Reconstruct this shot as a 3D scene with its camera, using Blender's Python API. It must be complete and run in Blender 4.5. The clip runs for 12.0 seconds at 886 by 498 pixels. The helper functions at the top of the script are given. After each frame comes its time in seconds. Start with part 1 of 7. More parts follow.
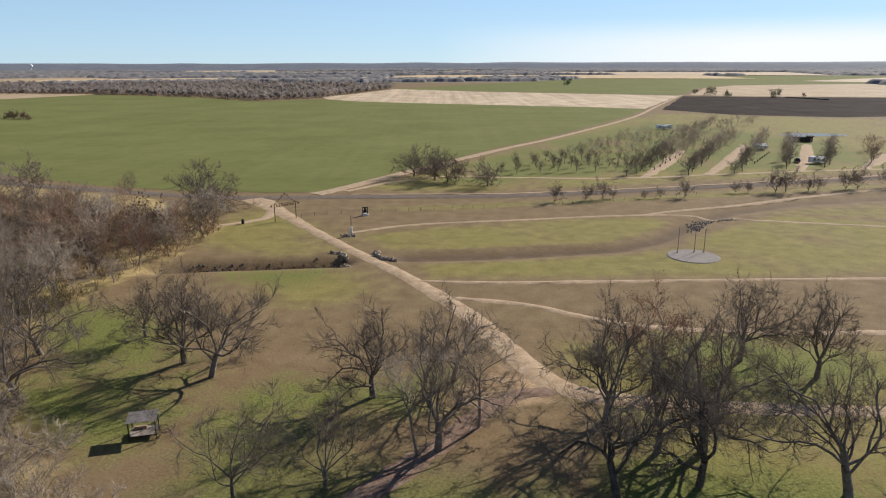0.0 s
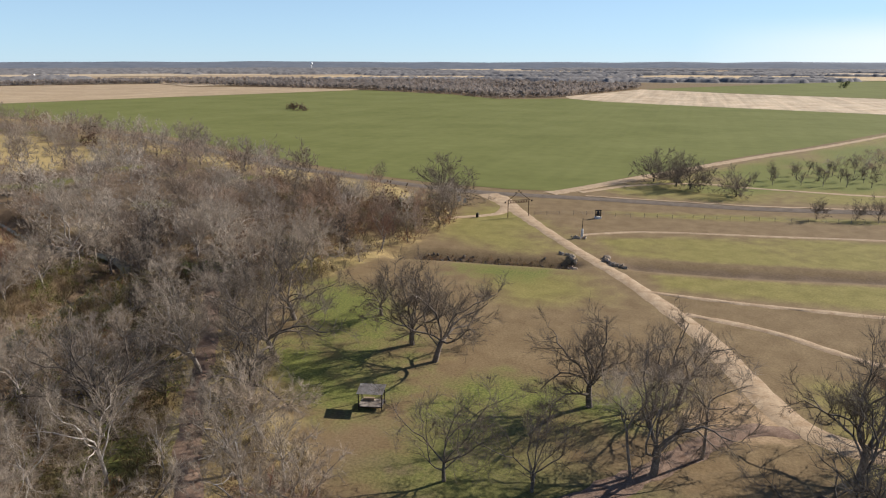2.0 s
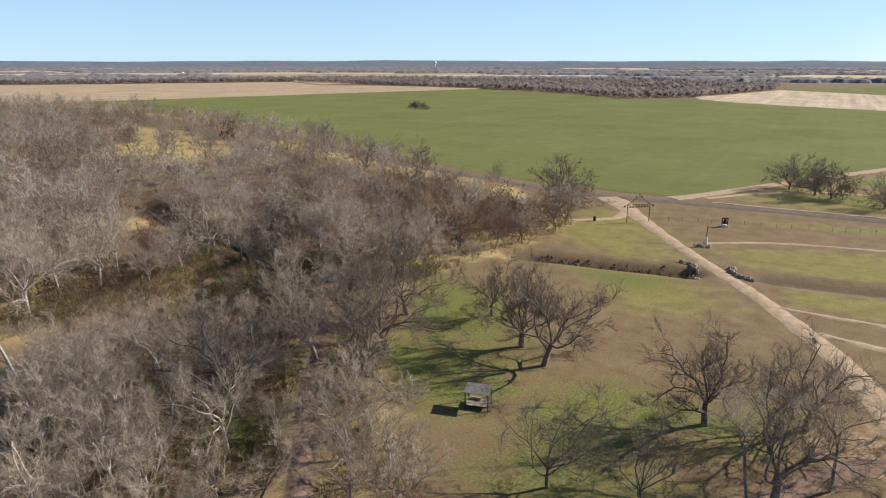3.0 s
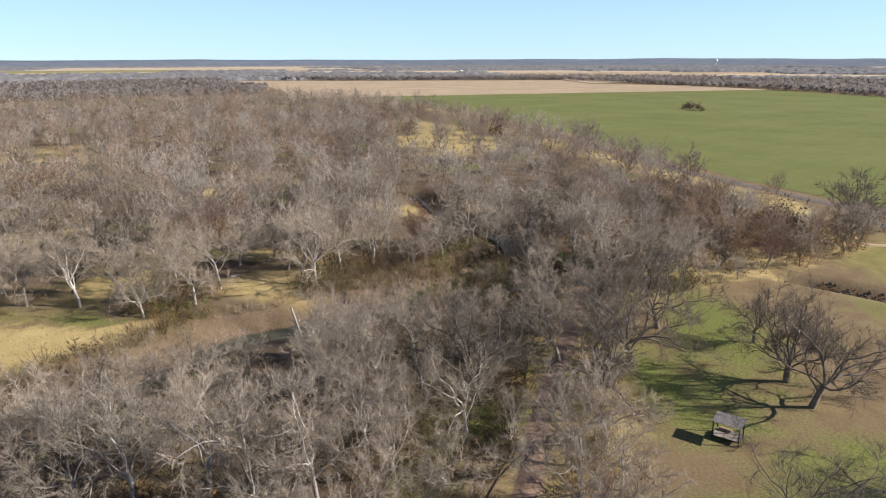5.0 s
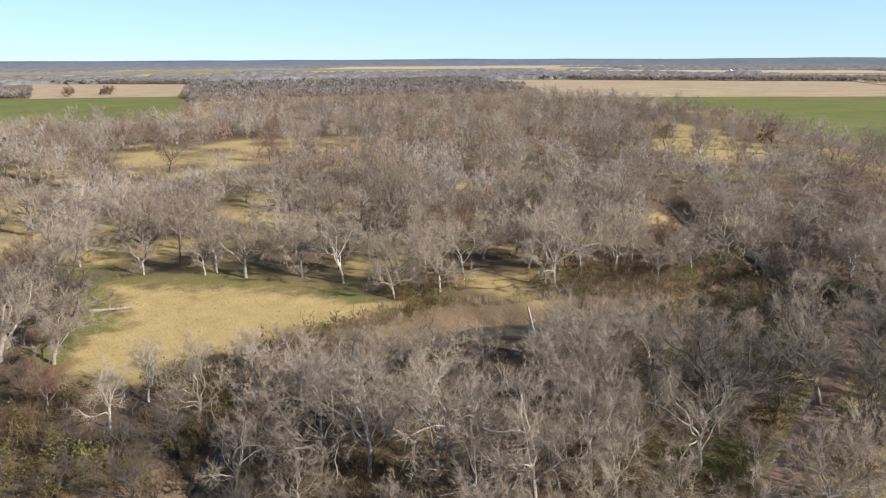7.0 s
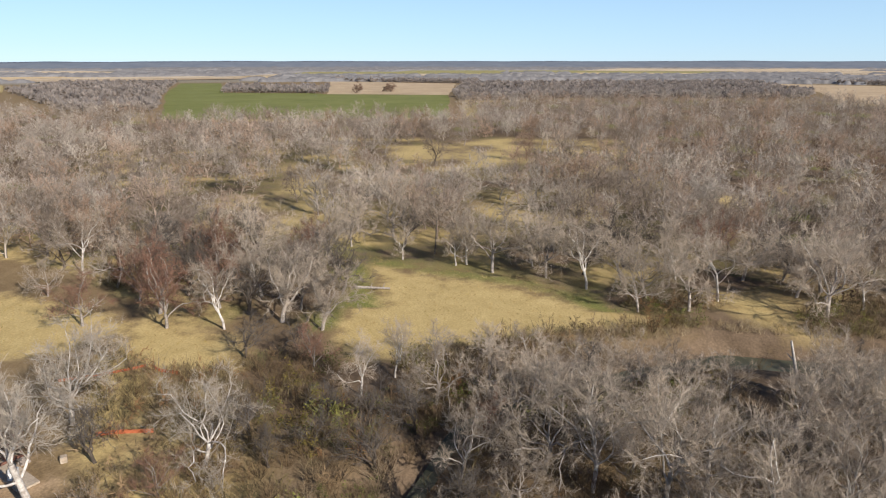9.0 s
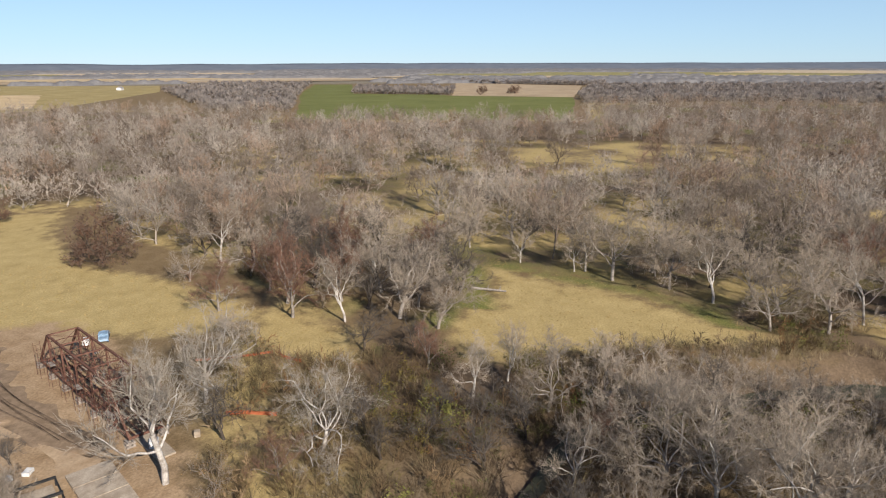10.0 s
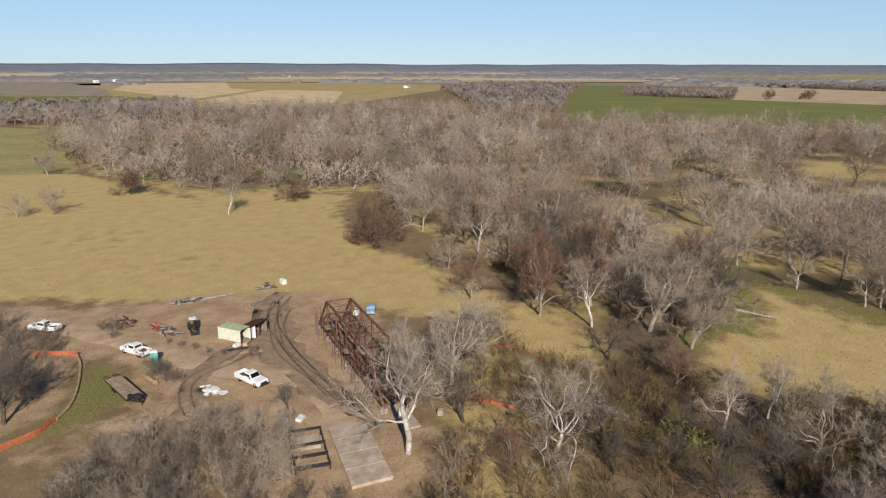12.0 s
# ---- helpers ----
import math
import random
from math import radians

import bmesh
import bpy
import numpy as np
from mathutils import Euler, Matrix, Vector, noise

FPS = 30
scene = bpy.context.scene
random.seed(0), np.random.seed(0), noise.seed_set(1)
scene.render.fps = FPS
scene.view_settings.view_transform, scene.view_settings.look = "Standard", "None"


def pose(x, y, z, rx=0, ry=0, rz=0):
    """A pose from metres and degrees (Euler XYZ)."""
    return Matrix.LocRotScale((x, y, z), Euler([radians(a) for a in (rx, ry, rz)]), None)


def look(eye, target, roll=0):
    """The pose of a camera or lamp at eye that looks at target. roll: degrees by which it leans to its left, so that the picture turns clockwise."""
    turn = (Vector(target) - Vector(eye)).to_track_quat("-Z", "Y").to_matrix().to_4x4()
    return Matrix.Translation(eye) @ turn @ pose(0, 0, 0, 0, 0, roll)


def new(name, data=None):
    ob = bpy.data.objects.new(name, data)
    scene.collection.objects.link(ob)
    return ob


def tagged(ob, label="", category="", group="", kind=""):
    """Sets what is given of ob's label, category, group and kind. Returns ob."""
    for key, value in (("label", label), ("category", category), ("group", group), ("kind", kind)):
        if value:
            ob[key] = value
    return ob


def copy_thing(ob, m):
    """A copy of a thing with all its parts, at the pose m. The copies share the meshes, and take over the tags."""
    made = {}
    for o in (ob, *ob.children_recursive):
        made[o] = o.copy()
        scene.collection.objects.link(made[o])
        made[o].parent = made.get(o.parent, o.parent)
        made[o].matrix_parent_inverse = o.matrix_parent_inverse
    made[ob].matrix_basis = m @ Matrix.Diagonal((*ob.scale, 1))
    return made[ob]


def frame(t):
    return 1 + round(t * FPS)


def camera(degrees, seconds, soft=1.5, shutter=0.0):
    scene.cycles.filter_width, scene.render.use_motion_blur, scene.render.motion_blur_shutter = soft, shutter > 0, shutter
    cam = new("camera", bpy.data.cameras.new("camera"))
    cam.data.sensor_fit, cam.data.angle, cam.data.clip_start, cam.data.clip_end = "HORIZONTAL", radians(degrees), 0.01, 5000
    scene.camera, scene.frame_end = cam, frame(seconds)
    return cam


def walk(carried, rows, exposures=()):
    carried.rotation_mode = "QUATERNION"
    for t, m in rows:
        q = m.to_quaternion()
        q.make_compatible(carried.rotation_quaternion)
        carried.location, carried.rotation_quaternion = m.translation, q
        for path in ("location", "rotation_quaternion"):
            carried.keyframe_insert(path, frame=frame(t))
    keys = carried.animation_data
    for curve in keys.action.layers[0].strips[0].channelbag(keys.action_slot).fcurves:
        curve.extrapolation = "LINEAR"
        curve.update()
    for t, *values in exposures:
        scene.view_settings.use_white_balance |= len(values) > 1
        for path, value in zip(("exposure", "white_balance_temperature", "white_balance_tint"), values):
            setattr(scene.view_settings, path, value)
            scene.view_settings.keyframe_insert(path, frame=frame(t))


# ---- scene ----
# ---- camera ----
cam = camera(65.77, 12.0, soft=1.15)
walk(cam, [
    (0.0, pose(0.11, -0.00, 45.98, 74.75, 0.14, 0.00)),
    (0.5, pose(-0.18, 0.51, 45.85, 74.77, 0.02, 4.93)),
    (1.0, pose(-0.29, 0.83, 45.83, 74.76, -0.02, 9.92)),
    (1.5, pose(-0.29, 1.02, 45.90, 74.72, -0.01, 14.79)),
    (2.0, pose(-0.23, 1.12, 46.01, 74.69, -0.06, 19.65)),
    (2.5, pose(-0.14, 1.16, 46.16, 74.62, -0.02, 24.59)),
    (3.0, pose(-0.07, 1.18, 46.32, 74.60, 0.00, 29.53)),
    (5.0, pose(-0.13, 1.25, 46.97, 74.47, 0.13, 51.20)),
    (5.5, pose(-0.25, 1.29, 47.11, 74.46, 0.14, 56.45)),
    (6.0, pose(-0.40, 1.34, 47.23, 74.44, 0.23, 61.53)),
    (6.5, pose(-0.56, 1.40, 47.35, 74.47, 0.28, 66.61)),
    (7.0, pose(-0.73, 1.44, 47.46, 74.46, 0.28, 71.85)),
    (9.0, pose(-1.24, 1.40, 47.86, 74.60, 0.01, 93.03)),
    (9.5, pose(-1.31, 1.31, 47.94, 74.66, 0.05, 98.09)),
    (10.0, pose(-1.35, 1.19, 48.01, 74.75, 0.13, 103.13)),
    (10.5, pose(-1.41, 1.06, 48.05, 74.77, 0.13, 108.15)),
    (11.0, pose(-1.48, 0.92, 48.05, 74.85, 0.10, 113.39)),
    (11.5, pose(-1.63, 0.80, 48.00, 74.85, -0.05, 119.03)),
    (12.0, pose(-1.89, 0.73, 47.86, 74.83, -0.13, 124.86)),
], exposures=[(0.0, 0.5, 6150, 12), (2.5, 0.66, 6120, 12), (5.5, 0.88, 5950, 12), (7.0, 0.85, 5950, 12), (9.5, 0.61, 6100, 12), (12.0, 0.33, 6230, 12)])

# ---- light ----
SUN_TURN, SUN_HEIGHT = 45.0, 29.0
world = bpy.data.worlds.new("sky")
scene.world = world
world.use_nodes = True
wn = world.node_tree.nodes
sky = wn.new("ShaderNodeTexSky")
sky.sky_type = "NISHITA"
sky.sun_disc = False
sky.sun_elevation, sky.sun_rotation = radians(SUN_HEIGHT), radians(SUN_TURN)
sky.altitude, sky.air_density, sky.dust_density, sky.ozone_density = 150, 0.62, 0.05, 2.6
wn["Background"].inputs["Strength"].default_value = 0.082
# a pale haze lies over the clear sky towards the horizon
where = wn.new("ShaderNodeTexCoord")
axes = wn.new("ShaderNodeSeparateXYZ")
haze = wn.new("ShaderNodeMapRange")
haze.inputs["From Min"].default_value, haze.inputs["From Max"].default_value = 0.02, 0.42
haze.inputs["To Min"].default_value, haze.inputs["To Max"].default_value = 0.68, 0.0
veil = wn.new("ShaderNodeMix")
veil.data_type = "RGBA"
veil.inputs["B"].default_value = (4.12, 5.85, 6.9, 1)
world.node_tree.links.new(where.outputs["Generated"], axes.inputs["Vector"])
world.node_tree.links.new(axes.outputs["Z"], haze.inputs["Value"])
world.node_tree.links.new(haze.outputs["Result"], veil.inputs["Factor"])
world.node_tree.links.new(sky.outputs["Color"], veil.inputs["A"])
# thin white cloud lies low over the horizon on the sun's side
aim = wn.new("ShaderNodeVectorMath")
aim.operation = "DOT_PRODUCT"
aim.inputs[1].default_value = (math.sin(radians(SUN_TURN)), math.cos(radians(SUN_TURN)), 0)
sunward = wn.new("ShaderNodeMapRange")
sunward.inputs["From Min"].default_value, sunward.inputs["From Max"].default_value = 0.70, 0.93
low_band = wn.new("ShaderNodeMapRange")
low_band.interpolation_type = "SMOOTHSTEP"
low_band.inputs["From Min"].default_value, low_band.inputs["From Max"].default_value = 0.018, 0.062
low_band.inputs["To Min"].default_value, low_band.inputs["To Max"].default_value = 0.85, 0.0
shape = wn.new("ShaderNodeMath")
shape.operation = "MULTIPLY"
cloud = wn.new("ShaderNodeMix")
cloud.data_type = "RGBA"
cloud.inputs["B"].default_value = (9.0, 8.8, 8.3, 1)
world.node_tree.links.new(where.outputs["Generated"], aim.inputs[0])
world.node_tree.links.new(aim.outputs["Value"], sunward.inputs["Value"])
world.node_tree.links.new(axes.outputs["Z"], low_band.inputs["Value"])
world.node_tree.links.new(sunward.outputs["Result"], shape.inputs[0])
world.node_tree.links.new(low_band.outputs["Result"], shape.inputs[1])
world.node_tree.links.new(shape.outputs[0], cloud.inputs["Factor"])
world.node_tree.links.new(veil.outputs["Result"], cloud.inputs["A"])
world.node_tree.links.new(cloud.outputs["Result"], wn["Background"].inputs["Color"])
sun_data = bpy.data.lights.new("sun", "SUN")
sun_data.energy, sun_data.angle, sun_data.color = 4.9, radians(0.53), (1.0, 0.92, 0.79)
sun = new("sun", sun_data)
sh = radians(SUN_HEIGHT)
sun.matrix_world = look((0, 0, 0), (-math.sin(radians(SUN_TURN)) * math.cos(sh), -math.cos(radians(SUN_TURN)) * math.cos(sh), -math.sin(sh)))


# ---- materials ----
def material(name, dark, light, size=1.0, rough=0.85, metal=0.0, bump=0.0, fine=0.0, vary=0.0, spec=0.12):
    """Two tones mixed by noise of that size in metres, a finer grain over it, and a shift of tone from object to object."""
    m = bpy.data.materials.new(name)
    m.use_nodes = True
    nt = m.node_tree
    b = nt.nodes["Principled BSDF"]
    b.inputs["Roughness"].default_value, b.inputs["Metallic"].default_value = rough, metal
    b.inputs["Specular IOR Level"].default_value = spec
    pos = nt.nodes.new("ShaderNodeTexCoord")
    n1 = nt.nodes.new("ShaderNodeTexNoise")
    n1.inputs["Scale"].default_value, n1.inputs["Detail"].default_value, n1.inputs["Roughness"].default_value = 1.0 / size, 5.0, 0.65
    nt.links.new(pos.outputs["Object"], n1.inputs["Vector"])
    ramp = nt.nodes.new("ShaderNodeValToRGB")
    ramp.color_ramp.elements[0].position, ramp.color_ramp.elements[1].position = 0.34, 0.66
    ramp.color_ramp.elements[0].color, ramp.color_ramp.elements[1].color = (*dark, 1), (*light, 1)
    nt.links.new(n1.outputs["Fac"], ramp.inputs["Fac"])
    out = ramp.outputs["Color"]
    if fine or vary:
        hsv = nt.nodes.new("ShaderNodeHueSaturation")
        nt.links.new(out, hsv.inputs["Color"])
        out = hsv.outputs["Color"]
        val = None
        if fine:
            n2 = nt.nodes.new("ShaderNodeTexNoise")
            n2.inputs["Scale"].default_value, n2.inputs["Detail"].default_value = 9.0 / size, 3.0
            nt.links.new(pos.outputs["Object"], n2.inputs["Vector"])
            mr = nt.nodes.new("ShaderNodeMapRange")
            mr.inputs["From Min"].default_value, mr.inputs["From Max"].default_value = 0.3, 0.7
            mr.inputs["To Min"].default_value, mr.inputs["To Max"].default_value = 1 - fine, 1 + fine
            nt.links.new(n2.outputs["Fac"], mr.inputs["Value"])
            val = mr.outputs["Result"]
        if vary:
            info = nt.nodes.new("ShaderNodeObjectInfo")
            m2 = nt.nodes.new("ShaderNodeMapRange")
            m2.inputs["To Min"].default_value, m2.inputs["To Max"].default_value = 1 - vary, 1 + vary
            nt.links.new(info.outputs["Random"], m2.inputs["Value"])
            if val is None:
                val = m2.outputs["Result"]
            else:
                mu = nt.nodes.new("ShaderNodeMath")
                mu.operation = "MULTIPLY"
                nt.links.new(val, mu.inputs[0]), nt.links.new(m2.outputs["Result"], mu.inputs[1])
                val = mu.outputs[0]
        nt.links.new(val, hsv.inputs["Value"])
    nt.links.new(out, b.inputs["Base Color"])
    if bump:
        bp = nt.nodes.new("ShaderNodeBump")
        bp.inputs["Strength"].default_value, bp.inputs["Distance"].default_value = 0.6, bump
        nt.links.new(n1.outputs["Fac"], bp.inputs["Height"])
        nt.links.new(bp.outputs["Normal"], b.inputs["Normal"])
    return m


def islands(m, spread):
    """Shifts the tone of a material from loose piece to loose piece of a joined mesh."""
    nt = m.node_tree
    b = nt.nodes["Principled BSDF"]
    was = b.inputs["Base Color"].links[0].from_socket
    g = nt.nodes.new("ShaderNodeNewGeometry")
    mr = nt.nodes.new("ShaderNodeMapRange")
    mr.inputs["To Min"].default_value, mr.inputs["To Max"].default_value = 1 - spread, 1 + spread
    h = nt.nodes.new("ShaderNodeHueSaturation")
    nt.links.new(g.outputs["Random Per Island"], mr.inputs["Value"])
    nt.links.new(mr.outputs["Result"], h.inputs["Value"])
    nt.links.new(was, h.inputs["Color"])
    nt.links.new(h.outputs["Color"], b.inputs["Base Color"])
    return m


def tinted(m):
    """Multiplies a material's tone by the tint that each tree of a stand carries."""
    nt = m.node_tree
    b = nt.nodes["Principled BSDF"]
    was = b.inputs["Base Color"].links[0].from_socket
    att = nt.nodes.new("ShaderNodeAttribute")
    att.attribute_name = "tint"
    mix = nt.nodes.new("ShaderNodeMix")
    mix.data_type, mix.blend_type = "RGBA", "MULTIPLY"
    mix.inputs["Factor"].default_value = 1.0
    nt.links.new(was, mix.inputs["A"]), nt.links.new(att.outputs["Color"], mix.inputs["B"])
    nt.links.new(mix.outputs["Result"], b.inputs["Base Color"])
    return m


def see_through(m, share=0.22):
    """Twigs and leaves that let part of the light through, so that both their faces are lit."""
    nt = m.node_tree
    b = nt.nodes["Principled BSDF"]
    was = b.inputs["Base Color"].links[0].from_socket
    t = nt.nodes.new("ShaderNodeBsdfTranslucent")
    mix = nt.nodes.new("ShaderNodeMixShader")
    mix.inputs["Fac"].default_value = share
    nt.links.new(was, t.inputs["Color"])
    nt.links.new(b.outputs["BSDF"], mix.inputs[1]), nt.links.new(t.outputs["BSDF"], mix.inputs[2])
    nt.links.new(mix.outputs["Shader"], nt.nodes["Material Output"].inputs["Surface"])
    return m


def crop_rows(m, angle, gap, depth):
    """Adds the drilled or ploughed rows of a field: a fine wave of tone across the given direction."""
    nt = m.node_tree
    b = nt.nodes["Principled BSDF"]
    was = b.inputs["Base Color"].links[0].from_socket
    pos = nt.nodes.new("ShaderNodeTexCoord")
    mp = nt.nodes.new("ShaderNodeMapping")
    mp.inputs["Rotation"].default_value = (0, 0, radians(angle))
    mp.inputs["Scale"].default_value = (1 / gap, 0.004, 1)
    n = nt.nodes.new("ShaderNodeTexNoise")
    n.inputs["Scale"].default_value, n.inputs["Detail"].default_value = 1.0, 3.0
    mr = nt.nodes.new("ShaderNodeMapRange")
    mr.inputs["From Min"].default_value, mr.inputs["From Max"].default_value = 0.3, 0.7
    mr.inputs["To Min"].default_value, mr.inputs["To Max"].default_value = 1 - depth, 1 + depth
    h = nt.nodes.new("ShaderNodeHueSaturation")
    nt.links.new(pos.outputs["Object"], mp.inputs["Vector"])
    nt.links.new(mp.outputs["Vector"], n.inputs["Vector"])
    nt.links.new(n.outputs["Fac"], mr.inputs["Value"])
    nt.links.new(mr.outputs["Result"], h.inputs["Value"])
    nt.links.new(was, h.inputs["Color"])
    nt.links.new(h.outputs["Color"], b.inputs["Base Color"])
    return m


WINTER_WHEAT = crop_rows(material("winter_wheat", (0.138, 0.144, 0.044), (0.176, 0.18, 0.06), 60, 0.95, fine=0.06, spec=0.05), 32, 7.0, 0.035)
STUBBLE = crop_rows(material("stubble", (0.345, 0.248, 0.148), (0.445, 0.333, 0.208), 45, 0.9, fine=0.12), 60, 9.0, 0.14)
PALE_STUBBLE = crop_rows(material("pale_stubble", (0.4, 0.295, 0.185), (0.56, 0.445, 0.305), 30, 0.9, fine=0.15), -10, 8.0, 0.18)
PLOUGHED = crop_rows(material("ploughed_soil", (0.03, 0.022, 0.017), (0.055, 0.042, 0.032), 35, 0.95, fine=0.15, spec=0.02), 70, 6.0, 0.2)
TAN_FIELD = crop_rows(material("tan_field", (0.44, 0.315, 0.17), (0.58, 0.43, 0.25), 40, 0.9, fine=0.12), 20, 9.0, 0.1)
PASTURE = material("pasture", (0.275, 0.208, 0.08), (0.39, 0.298, 0.13), 40, 0.9, fine=0.15)
GREEN_PASTURE = material("green_pasture", (0.235, 0.203, 0.08), (0.31, 0.265, 0.11), 30, 0.9, fine=0.15)
PLOUGHED_DRY = material("dry_soil", (0.215, 0.17, 0.125), (0.285, 0.23, 0.175), 40, 0.95, fine=0.15)
ASPHALT = material("asphalt", (0.135, 0.108, 0.085), (0.19, 0.155, 0.124), 3, 0.95, fine=0.15, spec=0.02)
DUST = material("caliche_dust", (0.32, 0.218, 0.128), (0.47, 0.352, 0.228), 2.2, 0.95, bump=0.02, fine=0.18)
WOOD_PATH = material("leaf_strewn_path", (0.160, 0.100, 0.068), (0.272, 0.188, 0.136), 1.8, 0.95, bump=0.04, fine=0.25)
YARD_DIRT = material("yard_dirt", (0.325, 0.222, 0.13), (0.455, 0.33, 0.208), 3.0, 0.95, bump=0.02, fine=0.12, spec=0.1)
WET_DIRT = material("rutted_dirt", (0.19, 0.13, 0.08), (0.3, 0.212, 0.134), 1.6, 0.9, bump=0.03, fine=0.15, spec=0.15)
WATER = material("green_water", (0.052, 0.052, 0.032), (0.078, 0.076, 0.048), 5, 0.3, bump=0.0, spec=0.15)
PECAN_BARK = material("brown_grey_bark", (0.105, 0.085, 0.068), (0.235, 0.196, 0.163), 0.5, 0.95, bump=0.04, fine=0.2, vary=0.25)
BARK = material("grey_bark", (0.19, 0.16, 0.132), (0.42, 0.365, 0.312), 0.5, 0.95, bump=0.04, fine=0.2, vary=0.25)
PALE_BARK = material("pale_bark", (0.22, 0.18, 0.15), (0.62, 0.57, 0.50), 0.9, 0.9, bump=0.02, fine=0.12, vary=0.12)
DARK_BARK = material("dark_bark", (0.052, 0.041, 0.032), (0.127, 0.101, 0.079), 0.5, 0.95, bump=0.04, fine=0.2, vary=0.2)
TWIG = material("grey_twigs", (0.272, 0.218, 0.163), (0.45, 0.37, 0.283), 2.0, 0.9, vary=0.22)
PECAN_TWIG = material("pecan_twigs", (0.115, 0.091, 0.069), (0.21, 0.17, 0.132), 2.0, 0.9, vary=0.2)
BELT_TWIG = tinted(material("belt_trees", (0.26, 0.22, 0.186), (0.375, 0.32, 0.275), 30, 0.95))
PALE_TWIG = material("pale_twigs", (0.27, 0.228, 0.178), (0.44, 0.378, 0.302), 2.0, 0.9, vary=0.15)
DARK_TWIG = material("dark_twigs", (0.085, 0.071, 0.058), (0.165, 0.14, 0.117), 2.0, 0.9, vary=0.2)
RED_TWIG = material("reddish_twigs", (0.165, 0.088, 0.058), (0.3, 0.17, 0.115), 1.5, 0.9, vary=0.15)
OAK_LEAF = material("brown_oak_leaves", (0.098, 0.066, 0.047), (0.19, 0.134, 0.096), 1.2, 0.85, vary=0.12)
RUST_LEAF = material("rust_leaves", (0.24, 0.12, 0.045), (0.46, 0.26, 0.10), 1.2, 0.8, vary=0.15)
OLIVE_LEAF = material("olive_leaves", (0.045, 0.065, 0.018), (0.15, 0.18, 0.045), 1.4, 0.7, vary=0.2)
FAR_TWIG = tinted(material("far_twigs", (0.275, 0.233, 0.19), (0.43, 0.372, 0.312), 25, 0.95))
# far trees greyed to paint the haze of distance over them
FAR_WOOD = material("hazed_far_trees", (0.15, 0.139, 0.132), (0.22, 0.205, 0.194), 40, 0.95, fine=0.15)
# blue-grey of the horizon hills: the air's haze is painted into the colour
FAR_HAZE = (material("hazed_hills", (0.125, 0.14, 0.165), (0.165, 0.176, 0.195), 90, 0.95))
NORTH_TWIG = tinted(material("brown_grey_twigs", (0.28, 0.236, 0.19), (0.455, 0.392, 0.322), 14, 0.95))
THICKET = tinted(material("thicket_stems", (0.135, 0.10, 0.063), (0.29, 0.22, 0.143), 6, 0.95))

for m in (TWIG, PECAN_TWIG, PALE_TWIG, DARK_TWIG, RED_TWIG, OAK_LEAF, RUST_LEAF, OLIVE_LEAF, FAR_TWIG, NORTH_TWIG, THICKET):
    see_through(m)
see_through(BELT_TWIG, 0.45)


